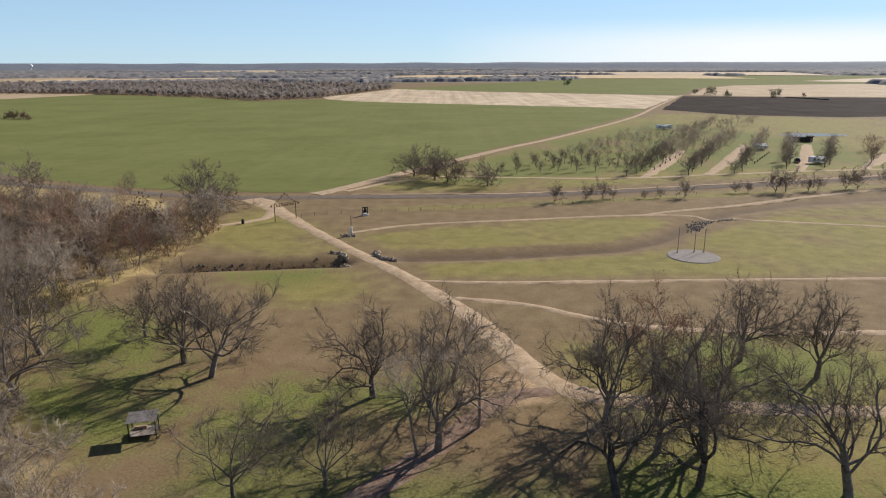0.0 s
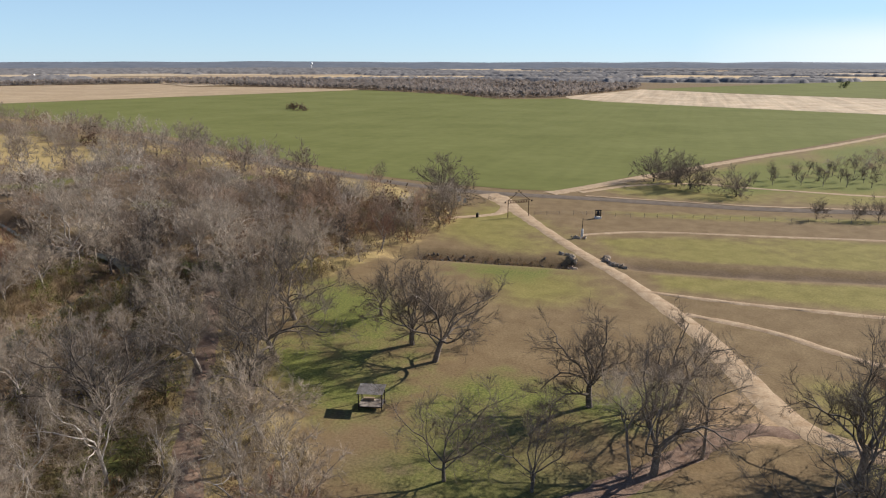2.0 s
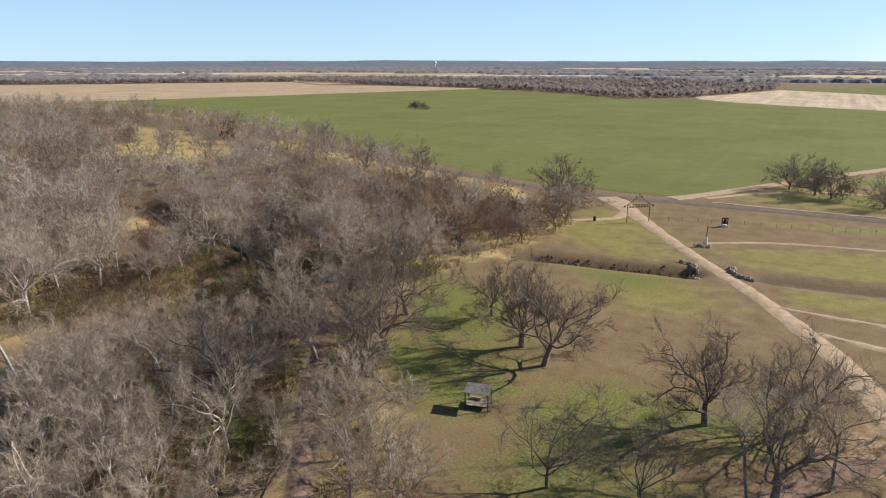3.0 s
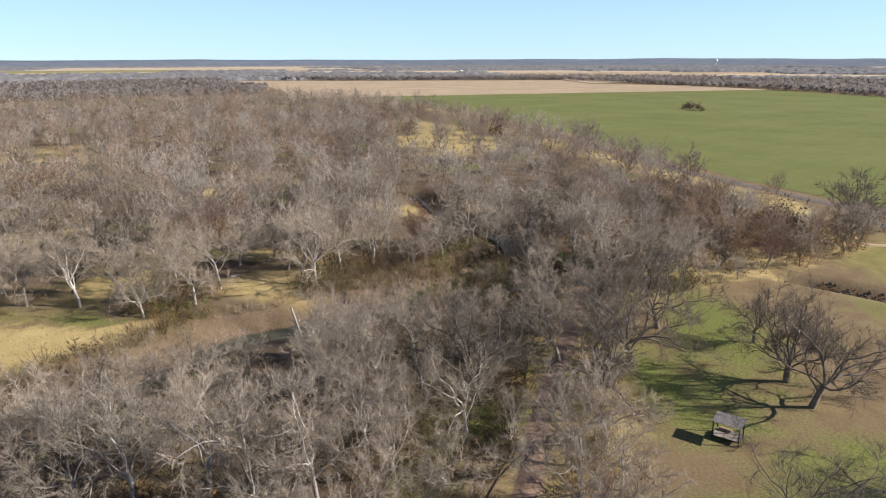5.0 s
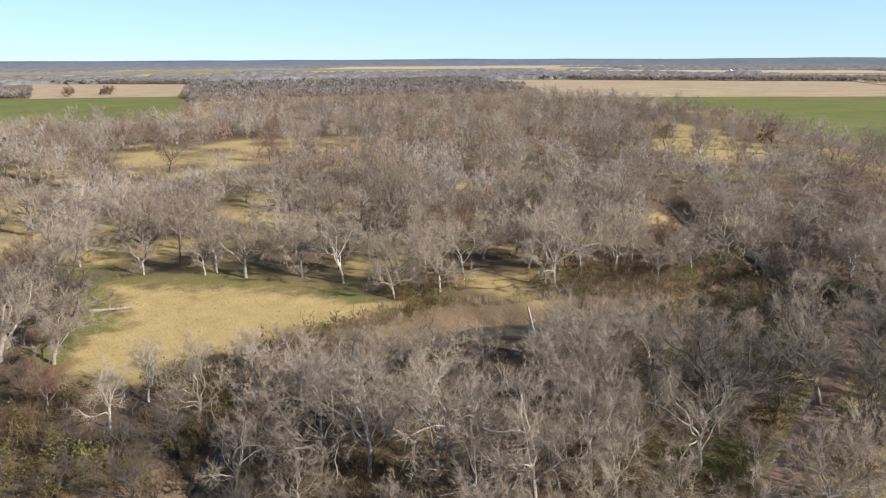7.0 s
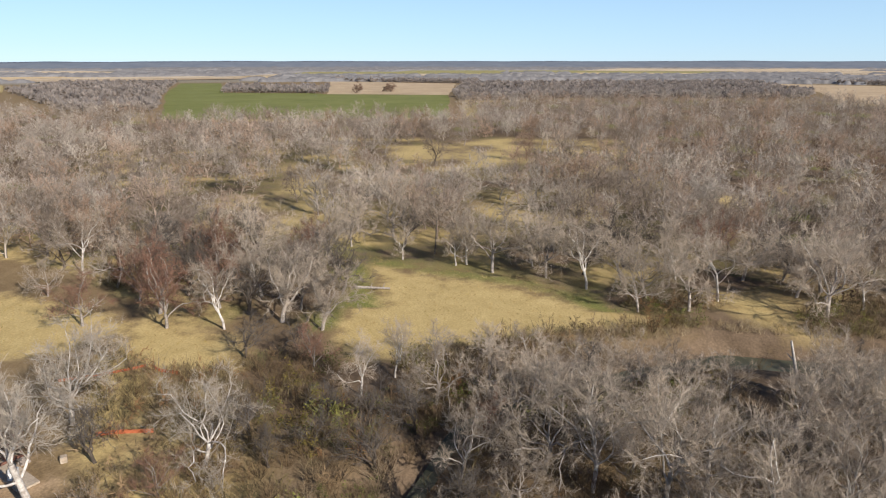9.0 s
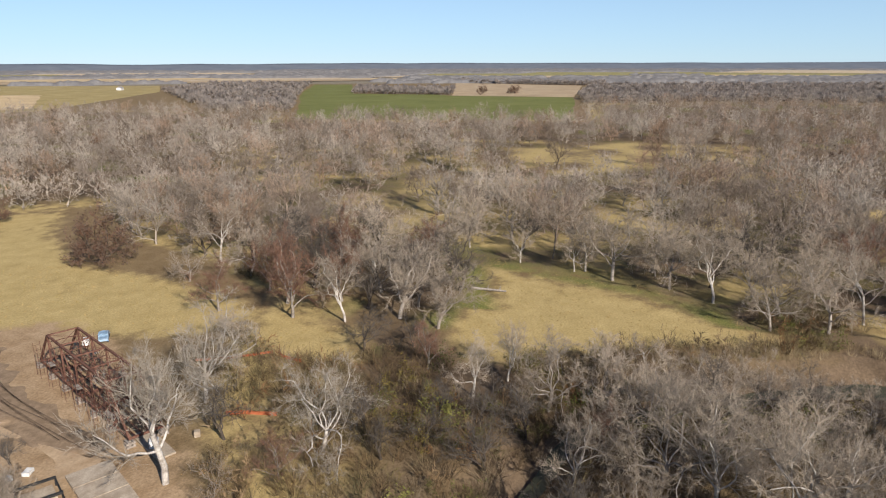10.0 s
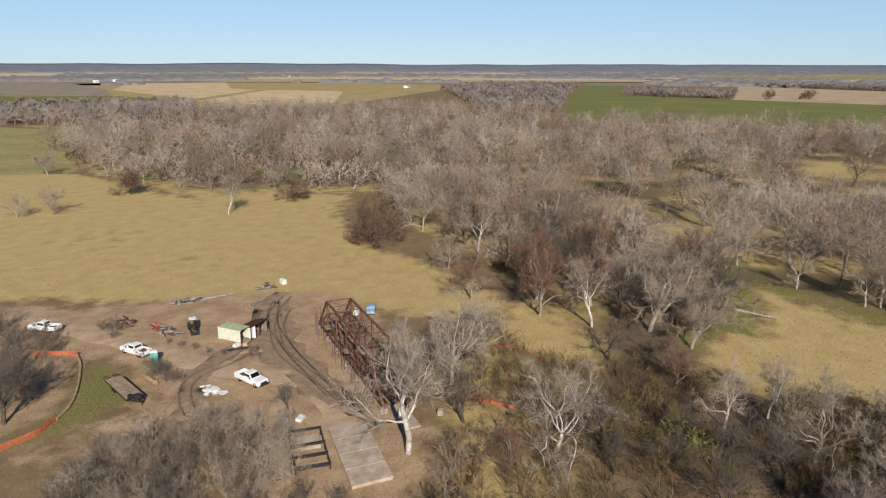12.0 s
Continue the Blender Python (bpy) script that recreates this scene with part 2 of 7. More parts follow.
def cover_material():
    """The park's ground: green grass, dry grass, bare earth and leaf litter by where each lies, broken up by noise."""
    m = bpy.data.materials.new("ground_cover")
    m.use_nodes = True
    nt = m.node_tree
    b = nt.nodes["Principled BSDF"]
    b.inputs["Roughness"].default_value, b.inputs["Specular IOR Level"].default_value = 0.95, 0.1
    pos = nt.nodes.new("ShaderNodeTexCoord")

    def grain(scale, detail=6.0):
        n = nt.nodes.new("ShaderNodeTexNoise")
        n.inputs["Scale"].default_value, n.inputs["Detail"].default_value, n.inputs["Roughness"].default_value = scale, detail, 0.62
        nt.links.new(pos.outputs["Object"], n.inputs["Vector"])
        return n.outputs["Fac"]

    def tones(fac, c1, c2):
        r = nt.nodes.new("ShaderNodeValToRGB")
        r.color_ramp.elements[0].position, r.color_ramp.elements[1].position = 0.33, 0.67
        r.color_ramp.elements[0].color, r.color_ramp.elements[1].color = (*c1, 1), (*c2, 1)
        nt.links.new(fac, r.inputs["Fac"])
        return r.outputs["Color"]

    big, mid, small = grain(0.05), grain(0.22), grain(2.6, 5.0)
    att = nt.nodes.new("ShaderNodeAttribute")
    att.attribute_name = "cover"
    sep = nt.nodes.new("ShaderNodeSeparateColor")
    nt.links.new(att.outputs["Color"], sep.inputs["Color"])
    more = nt.nodes.new("ShaderNodeAttribute")
    more.attribute_name = "sward"
    sep2 = nt.nodes.new("ShaderNodeSeparateColor")
    nt.links.new(more.outputs["Color"], sep2.inputs["Color"])
    col = tones(mid, (0.165, 0.112, 0.057), (0.230, 0.163, 0.086))
    layers = ((sep2.outputs["Red"], (0.180, 0.155, 0.045), (0.255, 0.213, 0.072), mid, 0.9),
              (sep.outputs["Red"], (0.112, 0.122, 0.027), (0.188, 0.19, 0.056), small, 0.7),
              (sep.outputs["Green"], (0.362, 0.266, 0.109), (0.45, 0.336, 0.147), mid, 0.6),
              (att.outputs["Alpha"], (0.092, 0.063, 0.039), (0.172, 0.120, 0.075), mid, 0.7),
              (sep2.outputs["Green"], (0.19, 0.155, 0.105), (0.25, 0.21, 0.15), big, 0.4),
              (sep.outputs["Blue"], (0.262, 0.170, 0.092), (0.410, 0.288, 0.172), mid, 0.5))
    for amount, c1, c2, brk, width in layers:
        add = nt.nodes.new("ShaderNodeMath")
        add.operation = "MULTIPLY_ADD"
        nt.links.new(mid, add.inputs[0])
        add.inputs[1].default_value = 1.3
        nt.links.new(amount, add.inputs[2])
        mr = nt.nodes.new("ShaderNodeMapRange")
        mr.interpolation_type = "SMOOTHSTEP"
        mr.inputs["From Min"].default_value, mr.inputs["From Max"].default_value = 1.18 - width / 2, 1.18 + width / 2
        nt.links.new(add.outputs[0], mr.inputs["Value"])
        gate = nt.nodes.new("ShaderNodeMath")
        gate.operation = "MULTIPLY"
        soft = nt.nodes.new("ShaderNodeMapRange")
        soft.inputs["From Max"].default_value = 0.3
        nt.links.new(amount, soft.inputs["Value"])
        nt.links.new(mr.outputs["Result"], gate.inputs[0]), nt.links.new(soft.outputs["Result"], gate.inputs[1])
        mix = nt.nodes.new("ShaderNodeMix")
        mix.data_type = "RGBA"
        nt.links.new(gate.outputs[0], mix.inputs["Factor"])
        nt.links.new(col, mix.inputs["A"])
        nt.links.new(tones(brk, c1, c2), mix.inputs["B"])
        col = mix.outputs["Result"]
    hsv = nt.nodes.new("ShaderNodeHueSaturation")
    mr = nt.nodes.new("ShaderNodeMapRange")
    mr.inputs["From Min"].default_value, mr.inputs["From Max"].default_value = 0.3, 0.7
    mr.inputs["To Min"].default_value, mr.inputs["To Max"].default_value = 0.74, 1.26
    nt.links.new(small, mr.inputs["Value"])
    nt.links.new(mr.outputs["Result"], hsv.inputs["Value"])
    nt.links.new(col, hsv.inputs["Color"])
    nt.links.new(hsv.outputs["Color"], b.inputs["Base Color"])
    bp = nt.nodes.new("ShaderNodeBump")
    bp.inputs["Strength"].default_value, bp.inputs["Distance"].default_value = 0.7, 0.05
    nt.links.new(small, bp.inputs["Height"])
    nt.links.new(bp.outputs["Normal"], b.inputs["Normal"])
    return m


# ---- building helpers ----
rng = np.random.default_rng(7)


def part(name, bm, mat, parent=None, label="", smooth=False):
    """Links a bmesh as one mesh object, under a thing or a part where one is given."""
    me = bpy.data.meshes.new(name)
    bm.to_mesh(me)
    bm.free()
    me.materials.append(mat)
    if smooth:
        me.shade_smooth()
    ob = new(name, me)
    if parent is not None:
        ob.parent = parent
    return tagged(ob, label)


def sheet(name, verts, faces, mat, parent=None, label=""):
    """Links vertices and equal-sided faces, as arrays, as one mesh object."""
    verts, faces = np.asarray(verts, np.float32), np.asarray(faces, np.int32)
    me = bpy.data.meshes.new(name)
    me.vertices.add(len(verts))
    me.vertices.foreach_set("co", verts.ravel())
    n, k = faces.shape
    me.loops.add(n * k)
    me.loops.foreach_set("vertex_index", faces.ravel())
    me.polygons.add(n)
    me.polygons.foreach_set("loop_start", np.arange(n, dtype=np.int32) * k)
    me.update(calc_edges=True)
    me.materials.append(mat)
    ob = new(name, me)
    if parent is not None:
        ob.parent = parent
    return tagged(ob, label)


def inside(poly, x, y):
    """Whether the points lie in the polygon."""
    poly = np.asarray(poly, float)
    res = np.zeros(np.shape(x), bool)
    for (x0, y0), (x1, y1) in zip(poly, np.roll(poly, -1, axis=0)):
        if y0 == y1:
            continue
        res ^= ((y0 > y) != (y1 > y)) & (x < (x1 - x0) * (y - y0) / (y1 - y0) + x0)
    return res


def away(line, x, y, closed=False):
    """The distance of the points from the line."""
    line = np.asarray(line, float)
    if closed:
        line = np.vstack([line, line[:1]])
    best = np.full(np.shape(x), 1e9)
    for a, b in zip(line[:-1], line[1:]):
        d = b - a
        s = np.clip(((x - a[0]) * d[0] + (y - a[1]) * d[1]) / (d @ d), 0, 1)
        best = np.minimum(best, np.hypot(x - a[0] - s * d[0], y - a[1] - s * d[1]))
    return best


def patch(poly, x, y, soft):
    """1 inside the polygon, falling to 0 over soft metres at its edge."""
    d = away(poly, x, y, True) * np.where(inside(poly, x, y), 1, -1)
    return np.clip(d / soft + 0.5, 0, 1)


def flowing(points, step):
    """A smooth line through the points, with steps of that length."""
    p = [Vector(q) for q in points]
    p = [p[0] * 2 - p[1]] + p + [p[-1] * 2 - p[-2]]
    out = []
    for a, b, c, d in zip(p, p[1:], p[2:], p[3:]):
        n = max(1, int((c - b).length / step))
        for i in range(n):
            t = i / n
            out.append(0.5 * (2 * b + (c - a) * t + (2 * a - 5 * b + 4 * c - d) * t * t + (3 * b - a - 3 * c + d) * t ** 3))
    return np.array([tuple(q) for q in out + [p[-2]]])


# ---- the plan ----
CREEK = [(-20, -30), (-45, -16), (-74, -5), (-90, 1), (-103, 20), (-113, 45), (-109, 70), (-116, 104), (-122, 122), (-140, 132), (-168, 136), (-200, 150)]
SWALE_EAST = [(-17, 160), (15, 163), (45, 169), (58, 178), (71, 194), (90, 212), (117, 226), (160, 237)]
SWALE_WEST = [(-23, 158), (-41, 156), (-58, 154), (-66, 152)]
ENTRY = [(-66, 236), (-59, 226), (-50, 211), (-40, 194), (-28, 175), (-18, 160), (-8, 145), (5, 121), (11, 105), (17, 92), (28, 87), (44, 85), (62, 84), (90, 85)]
ROAD = [(-420, 385), (-300, 335), (-178, 272), (-134, 256), (-97, 243), (-67, 238), (-33, 239), (-5, 239), (23, 240), (66, 248), (113, 260), (184, 279), (300, 312), (520, 380)]
MEADOW_CREEK = [(-172, -34), (-160, -12), (-150, 14), (-138, 26), (-124, 38), (-118, 14), (-108, -8), (-104, -18), (-112, -24), (-128, -24), (-152, -30)]
MEADOW_SOUTH = [(-30, -180), (-62, -150), (-84, -112), (-97, -92), (-105, -70), (-118, -62), (-128, -80), (-134, -98), (-138, -122), (-160, -150), (-190, -172), (-176, -200), (-150, -222), (-158, -300), (-140, -350), (-90, -345), (-40, -280)]
GLADE_BEND = [(-118, -60), (-113, -42), (-102, -36), (-97, -48), (-106, -60)]
GLADES = ([(-189, 119), (-171, 140), (-155, 125), (-165, 105)], [(-262, 100), (-266, 122), (-234, 108), (-238, 90)],
          [(-410, -65), (-430, 2), (-450, 96), (-380, 84), (-310, 0), (-300, -14), (-339, -50)],
          [(-470, 342), (-320, 300), (-250, 225), (-262, 205), (-310, 225), (-400, 290)],
          [(-225, -100), (-251, -74), (-206, -40), (-197, -54)], [(-158, 63), (-148, 78), (-130, 68), (-141, 52)],
          [(-290, -100), (-320, -70), (-290, -55), (-268, -80)], [(-232, 10), (-215, 30), (-200, 14), (-214, -2)])
WOODS = [(-88, 225), (-105, 240), (-150, 256), (-300, 318), (-480, 410), (-700, 470), (-860, 420), (-900, 250), (-860, -20), (-610, -16), (-556, -268), (-660, -320), (-640, -480), (-590, -570), (-490, -680), (-380, -720),
         (-300, -600), (-250, -590), (-268, -480), (-200, -420), (-160, -300), (-152, -222), (-204, -168), (-160, -122), (-152, -94), (-126, -64), (-100, -62), (-76, -50), (-62, -40), (-36, -32), (-20, -10),
         (-16, 20), (-22, 40), (-34, 57), (-48, 73), (-64, 91), (-76, 112), (-72, 138), (-65, 165), (-63, 188), (-72, 212)]
OPEN = [(-128, 40), (-146, 64), (-220, 78), (-300, 74), (-440, 104), (-452, 0), (-436, -110), (-405, -212), (-300, -196), (-240, -152), (-196, -112), (-172, -66), (-160, -30)]
PARK_GREEN = ([(-6, 262), (40, 268), (75, 292), (120, 300), (200, 312), (232, 400), (165, 560), (60, 410), (10, 320)], [(-34, 62), (-8, 52), (18, 48), (20, 66), (-6, 82), (-28, 84)], [(-24, 96), (-6, 92), (-4, 80), (-14, 66), (-30, 64), (-34, 82)], [(2, 72), (12, 83), (30, 76), (34, 58), (4, 54)], [(-90, 116), (-76, 130), (-58, 126), (-36, 98), (-33, 82), (-42, 72), (-60, 82), (-75, 96)], [(5, 80), (16, 82), (24, 74), (47, 71), (60, 79), (70, 66), (30, 50), (5, 62)],
              [(30, 90), (36, 112), (60, 112), (75, 96), (59, 88)], [(-30, 92), (-10, 96), (4, 102), (4, 84), (-4, 72), (-24, 74), (-36, 80)], [(-50, 150), (-24, 152), (-30, 140), (-52, 140)])
LAWNS = (([(-22, 184), (20, 199), (64, 206), (68, 195), (50, 175), (0, 168), (-14, 168)], 6), ([(-8, 156), (45, 163), (62, 172), (82, 192), (104, 208), (140, 196), (420, 150), (420, 146), (-2, 145)], 7),
         ([(-38, 216), (0, 224), (60, 236), (200, 274), (420, 330), (420, 320), (200, 262), (90, 236), (0, 216)], 6), ([(-30, 258), (-10, 246), (24, 250), (190, 294), (420, 360), (420, 520), (220, 640), (160, 600), (60, 410)], 10),
         ([(-60, 232), (-44, 206), (-30, 186), (-20, 170), (-40, 160), (-70, 178)], 18), ([(104, 212), (160, 226), (420, 240), (420, 180), (140, 200)], 10), ([(-50, 150), (-20, 150), (-8, 132), (-30, 126)], 14), ([(20, 108), (44, 112), (80, 106), (120, 100), (120, 60), (60, 50), (20, 66)], 12))
YARD_GREEN = [(-56, -111), (-58, -102), (-54, -89), (-47, -86), (-40, -87), (-34, -92), (-44, -97), (-50, -106)]
YARD = [(-50, -160), (-67, -130), (-88, -117), (-103, -100), (-98, -84), (-76, -60), (-66, -48), (-54, -41), (-46, -52), (-55, -66), (-56, -84), (-47, -80), (-37, -84), (-32, -96), (-42, -112), (-46, -135)]


BELTS = ([(-1320, 1260), (-650, 1090), (-530, 1080), (-340, 975), (-235, 875), (-165, 930), (-140, 1060), (-90, 1270), (-100, 1420), (-500, 1600), (-1100, 1560)],
         [(-1380, 800), (-1080, 1200), (-1150, 1260), (-1700, 900), (-1640, 700)],
         [(-1030, -226), (-1056, -392), (-1300, -470), (-1250, -270)], [(-1660, -360), (-1500, -20), (-1700, 0), (-1900, -380)],
         [(-920, 420), (-920, 120), (-860, -24), (-1000, -36), (-1500, -30), (-1600, 600), (-1100, 510)],
         [(-374, -885), (-536, -750), (-425, -596), (-323, -562), (-250, -600)], [(-650, -310), (-1050, -480), (-1480, -650), (-1500, -900), (-1060, -735), (-640, -390)])


def ragged(x, y):
    """Moves points a little, so that the edges drawn round the glades run unevenly."""
    return x + 9 * np.sin(y * 0.061 + 1) + 5 * np.sin(y * 0.17 + x * 0.05), y + 9 * np.sin(x * 0.057 + 2) + 5 * np.sin(x * 0.15 - y * 0.06)


def height(x, y):
    """The ground's height: flat bottom land with the creek, the swale and slight rolls in it."""
    z = 0.03 * np.sin(x * 0.031 + 1.3) * np.cos(y * 0.027)
    z = z - 3.2 * np.clip(1.3 - away(CREEK, x, y) / 6.5, 0, 1) ** 1.3
    dam = np.clip((away(ENTRY, x, y) - 3.5) / 4, 0, 1)
    for line, deep in ((SWALE_EAST, 1.0), (SWALE_WEST, 2.0)):
        z = z - deep * dam * np.clip(1.2 - away(line, x, y) / 4.5, 0, 1) ** 1.3
    return z * np.clip((2500 - np.hypot(x, y)) / 1500, 0, 1)


def graded(fine, step, limit, growth):
    out = list(np.arange(0, fine + step, step))
    d = step
    while out[-1] < limit:
        d *= growth
        out.append(out[-1] + d)
    return np.array(out)


def build_ground():
    side = graded(140, 1.9, 5200, 1.065)
    gx = np.concatenate([-side[:0:-1], side]) - 20
    gy = np.concatenate([-side[:0:-1], side]) + 40
    x, y = np.meshgrid(gx, gy)
    z = height(x, y)
    nx, ny = len(gx), len(gy)
    i = np.arange(nx * ny).reshape(ny, nx)
    faces = np.stack([i[:-1, :-1], i[:-1, 1:], i[1:, 1:], i[1:, :-1]], -1).reshape(-1, 4)
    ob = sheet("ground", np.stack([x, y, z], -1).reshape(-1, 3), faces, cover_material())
    rough = np.array([noise.noise(Vector((a * 0.045, b * 0.045, 3.1))) for a, b in zip(x.ravel(), y.ravel())]).reshape(x.shape)
    wood = patch(WOODS, x, y, 8)
    open_ = np.maximum.reduce([patch(g, *ragged(x, y), 16) for g in GLADES] + [patch(MEADOW_CREEK, x, y, 7), patch(MEADOW_SOUTH, x, y, 9), patch(GLADE_BEND, x, y, 8)])
    green = np.maximum.reduce([patch(g, x, y, 14) for g in PARK_GREEN]) * np.clip(0.74 + rough * 0.9, 0, 0.92)
    lawn = np.maximum.reduce([patch(g, x, y, s) for g, s in LAWNS]) * np.clip(0.85 + 0.7 * rough, 0, 1)
    swale = np.minimum(away(SWALE_EAST, x, y), away(SWALE_WEST, x, y))
    green = green * np.clip((swale - 2) / 4, 0, 1)
    lawn = lawn * np.clip((swale - 3) / 4, 0, 1)
    dry = np.maximum(open_ * np.clip(0.98 + 0.4 * rough, 0.75, 1), wood * np.clip(0.35 - rough * 1.5, 0, 0.75))
    green = np.maximum(green, wood * (1 - open_) * np.clip(rough * 1.8 + 0.1, 0, 0.8) * np.clip((away(CREEK, x, y) - 22) / 20, 0, 1))
    green = np.maximum(green, open_ * np.clip(0.05 - rough * 1.0, 0, 0.35))
    dirt = np.clip(patch(YARD, x, y, 14) * 1.3 - 1.3 * patch(YARD_GREEN, x, y, 9), 0, 1)
    green = np.maximum(green, 0.66 * patch(YARD_GREEN, x, y, 11))
    dirt = np.maximum(dirt, 0.62 * patch([(22, 90), (10, 103), (3, 94), (-2, 86), (8, 83)], x, y, 5))
    core = np.clip(patch(WOODS, x, y, 60) * 2 - 1, 0, 1)
    dry = np.maximum(dry, wood * (1 - core) * np.clip(0.75 + rough, 0, 0.9))
    litter = np.clip(core * (1 - open_) * np.clip(0.75 - rough, 0, 1) + 0.4 * patch([(-46, 72), (-22, 82), (-6, 86), (6, 78), (16, 60), (10, 42), (-40, 46)], x, y, 14), 0, 1)
    litter = np.maximum(litter, 0.9 * np.clip(1.5 - away(CREEK, x, y) / 8, 0, 1))
    litter = np.maximum(litter, 0.8 * np.clip(1.2 - swale / 4, 0, 1) * np.where(x > -62, 1, 0.3))
    litter = np.maximum.reduce([litter] + [np.clip(patch(g, x, y, 60) * 2 - 0.9, 0, 1) for g in BELTS])
    park = patch(OPEN, *ragged(x, y), 24)
    litter = litter * (1 - park) + park * np.clip(0.5 + rough * 0.8, 0.1, 0.85)
    dry = np.maximum(dry, park * np.clip(0.05 - rough * 1.2, 0, 0.6))
    green = np.maximum(green, park * np.clip(0.47 + rough * 1.4, 0, 0.85))
    lawn = np.maximum(lawn, park * np.clip(0.45 - rough, 0.1, 0.7))
    fringe = np.clip(1.2 - np.abs(away(MEADOW_CREEK, x, y, True) - 3) / 7, 0, 1) * (x < -130)
    green = np.maximum(green, fringe * np.clip(0.75 + rough, 0, 0.8))
    dry = dry * (1 - 0.7 * fringe)
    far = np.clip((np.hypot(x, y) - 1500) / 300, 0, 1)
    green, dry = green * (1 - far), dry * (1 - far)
    cover = np.stack([green, dry, dirt, litter], -1).reshape(-1, 4).astype(np.float32)
    att = ob.data.color_attributes.new("cover", "FLOAT_COLOR", "POINT")
    att.data.foreach_set("color", cover.ravel())
    att = ob.data.color_attributes.new("sward", "FLOAT_COLOR", "POINT")
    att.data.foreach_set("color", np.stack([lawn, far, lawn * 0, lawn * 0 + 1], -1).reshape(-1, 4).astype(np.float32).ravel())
    ob.data.shade_smooth()
    return tagged(ob, "flat winter parkland, dry and green grass over brown soil", "ground", kind="structure")


build_ground()


def field(name, poly, mat, label, z, step=26.0):
    """A field lies as a thin sheet on the ground, with slightly wavering edges."""
    line = []
    pts = [Vector(p) for p in poly]
    for a, b in zip(pts, pts[1:] + pts[:1]):
        n = max(1, int((b - a).length / step))
        side = Vector((a.y - b.y, b.x - a.x)).normalized()
        for k in range(n):
            q = a.lerp(b, k / n)
            q = q + side * noise.noise(Vector((q.x * 0.02, q.y * 0.02, 0))) * 3.0
            line.append((q.x, q.y, z))
    bm = bmesh.new()
    f = bm.faces.new([bm.verts.new(q) for q in line])
    if f.normal.z < 0:
        f.normal_flip()
    bmesh.ops.triangulate(bm, faces=bm.faces[:])
    bmesh.ops.recalc_face_normals(bm, faces=bm.faces[:])
    return tagged(part(name, bm, mat), label, "field", kind="structure")


field("field_wheat", [(-62, 247), (-44, 250), (-20, 294), (30, 380), (75, 452), (160, 605), (204, 700), (150, 735), (20, 790), (-100, 850), (-150, 905), (-232, 862), (-330, 960), (-520, 1060), (-640, 780), (-760, 485), (-640, 462), (-480, 418), (-305, 352), (-180, 286), (-134, 265), (-98, 252)],
      WINTER_WHEAT, "large bright green field of winter wheat", 0.06)
field("field_stubble_near", [(204, 705), (330, 980), (260, 1020), (60, 1130), (-85, 1254), (-140, 1040), (-168, 970), (-150, 905), (-100, 850), (20, 790), (150, 735)], PALE_STUBBLE, "pale harvested field with streaks of straw", 0.07)
field("field_plough", [(216, 690), (330, 965), (420, 940), (640, 900), (760, 760), (520, 620), (340, 590), (260, 620)], PLOUGHED, "dark freshly ploughed field", 0.08)
field("field_east_stubble", [(350, 1000), (460, 1240), (580, 1400), (1000, 1500), (1500, 1500), (1400, 1000), (800, 790), (640, 915), (420, 955)], STUBBLE, "tan harvested field beyond the ploughed land", 0.09)
field("field_east_green", [(-85, 1262), (60, 1140), (260, 1030), (335, 990), (450, 1250), (570, 1410), (1000, 1520), (1900, 1560), (1800, 2300), (900, 2350), (420, 2000), (200, 1700)], WINTER_WHEAT, "distant green field", 0.10)
field("field_west_stubble", [(-524, 1064), (-470, 1050), (-700, 1120), (-870, 1060), (-1060, 1190), (-1500, 620), (-1100, 520), (-830, 420), (-766, 484), (-644, 785)], STUBBLE, "tan harvested field behind the wheat", 0.09)
field("field_northwest_pale", [(-1100, 1230), (-900, 1100), (-860, 1250), (-1500, 2300), (-1750, 2200), (-1600, 1750)], PALE_STUBBLE, "far pale field", 0.10)
field("field_west_wheat", [(-562, -262), (-606, -24), (-1000, -44), (-1016, -225), (-1050, -250), (-1056, -390), (-1500, -560), (-1480, -640), (-1046, -476)], WINTER_WHEAT, "green field beyond the woods", 0.07)
field("field_west_pale", [(-1006, -44), (-1022, -222), (-1640, -350), (-1500, -50)], STUBBLE, "tan field with two lone trees", 0.08)
field("field_southwest_tan", [(-554, -769), (-870, -990), (-912, -846), (-641, -608), (-556, -641)], TAN_FIELD, "pale tan field past the tree belt", 0.3)
field("field_southwest_stubble", [(-580, -815), (-700, -1210), (-950, -1570), (-1152, -1470), (-872, -1100), (-850, -1000)], TAN_FIELD, "tan harvested field on a far rise", 0.3)
field("field_south_green", [(-380, -892), (-461, -1088), (-575, -1002), (-560, -790)], WINTER_WHEAT, "narrow green field behind the tree belt", 0.3)
field("field_south_brown", [(-476, -1130), (-878, -2062), (-970, -1963), (-700, -1230), (-585, -1015)], PLOUGHED_DRY, "grey-brown fallow field", 0.3)
field("field_south_pasture", [(-480, -700), (-600, -570), (-690, -600), (-1062, -745), (-1347, -943), (-1200, -1500), (-836, -1442), (-725, -1705), (-478, -1128)], PASTURE, "dry yellow pasture", 0.06)
field("field_south_meadow", [(-100, -352), (-160, -310), (-268, -484), (-240, -585), (-160, -640), (-40, -560)], GREEN_PASTURE, "greenish pasture before the tree belt", 0.05)
field("field_far_south", [(-500, -1180), (-720, -1720), (-900, -2300), (-500, -2400), (-200, -1500)], STUBBLE, "far tan field", 0.07)


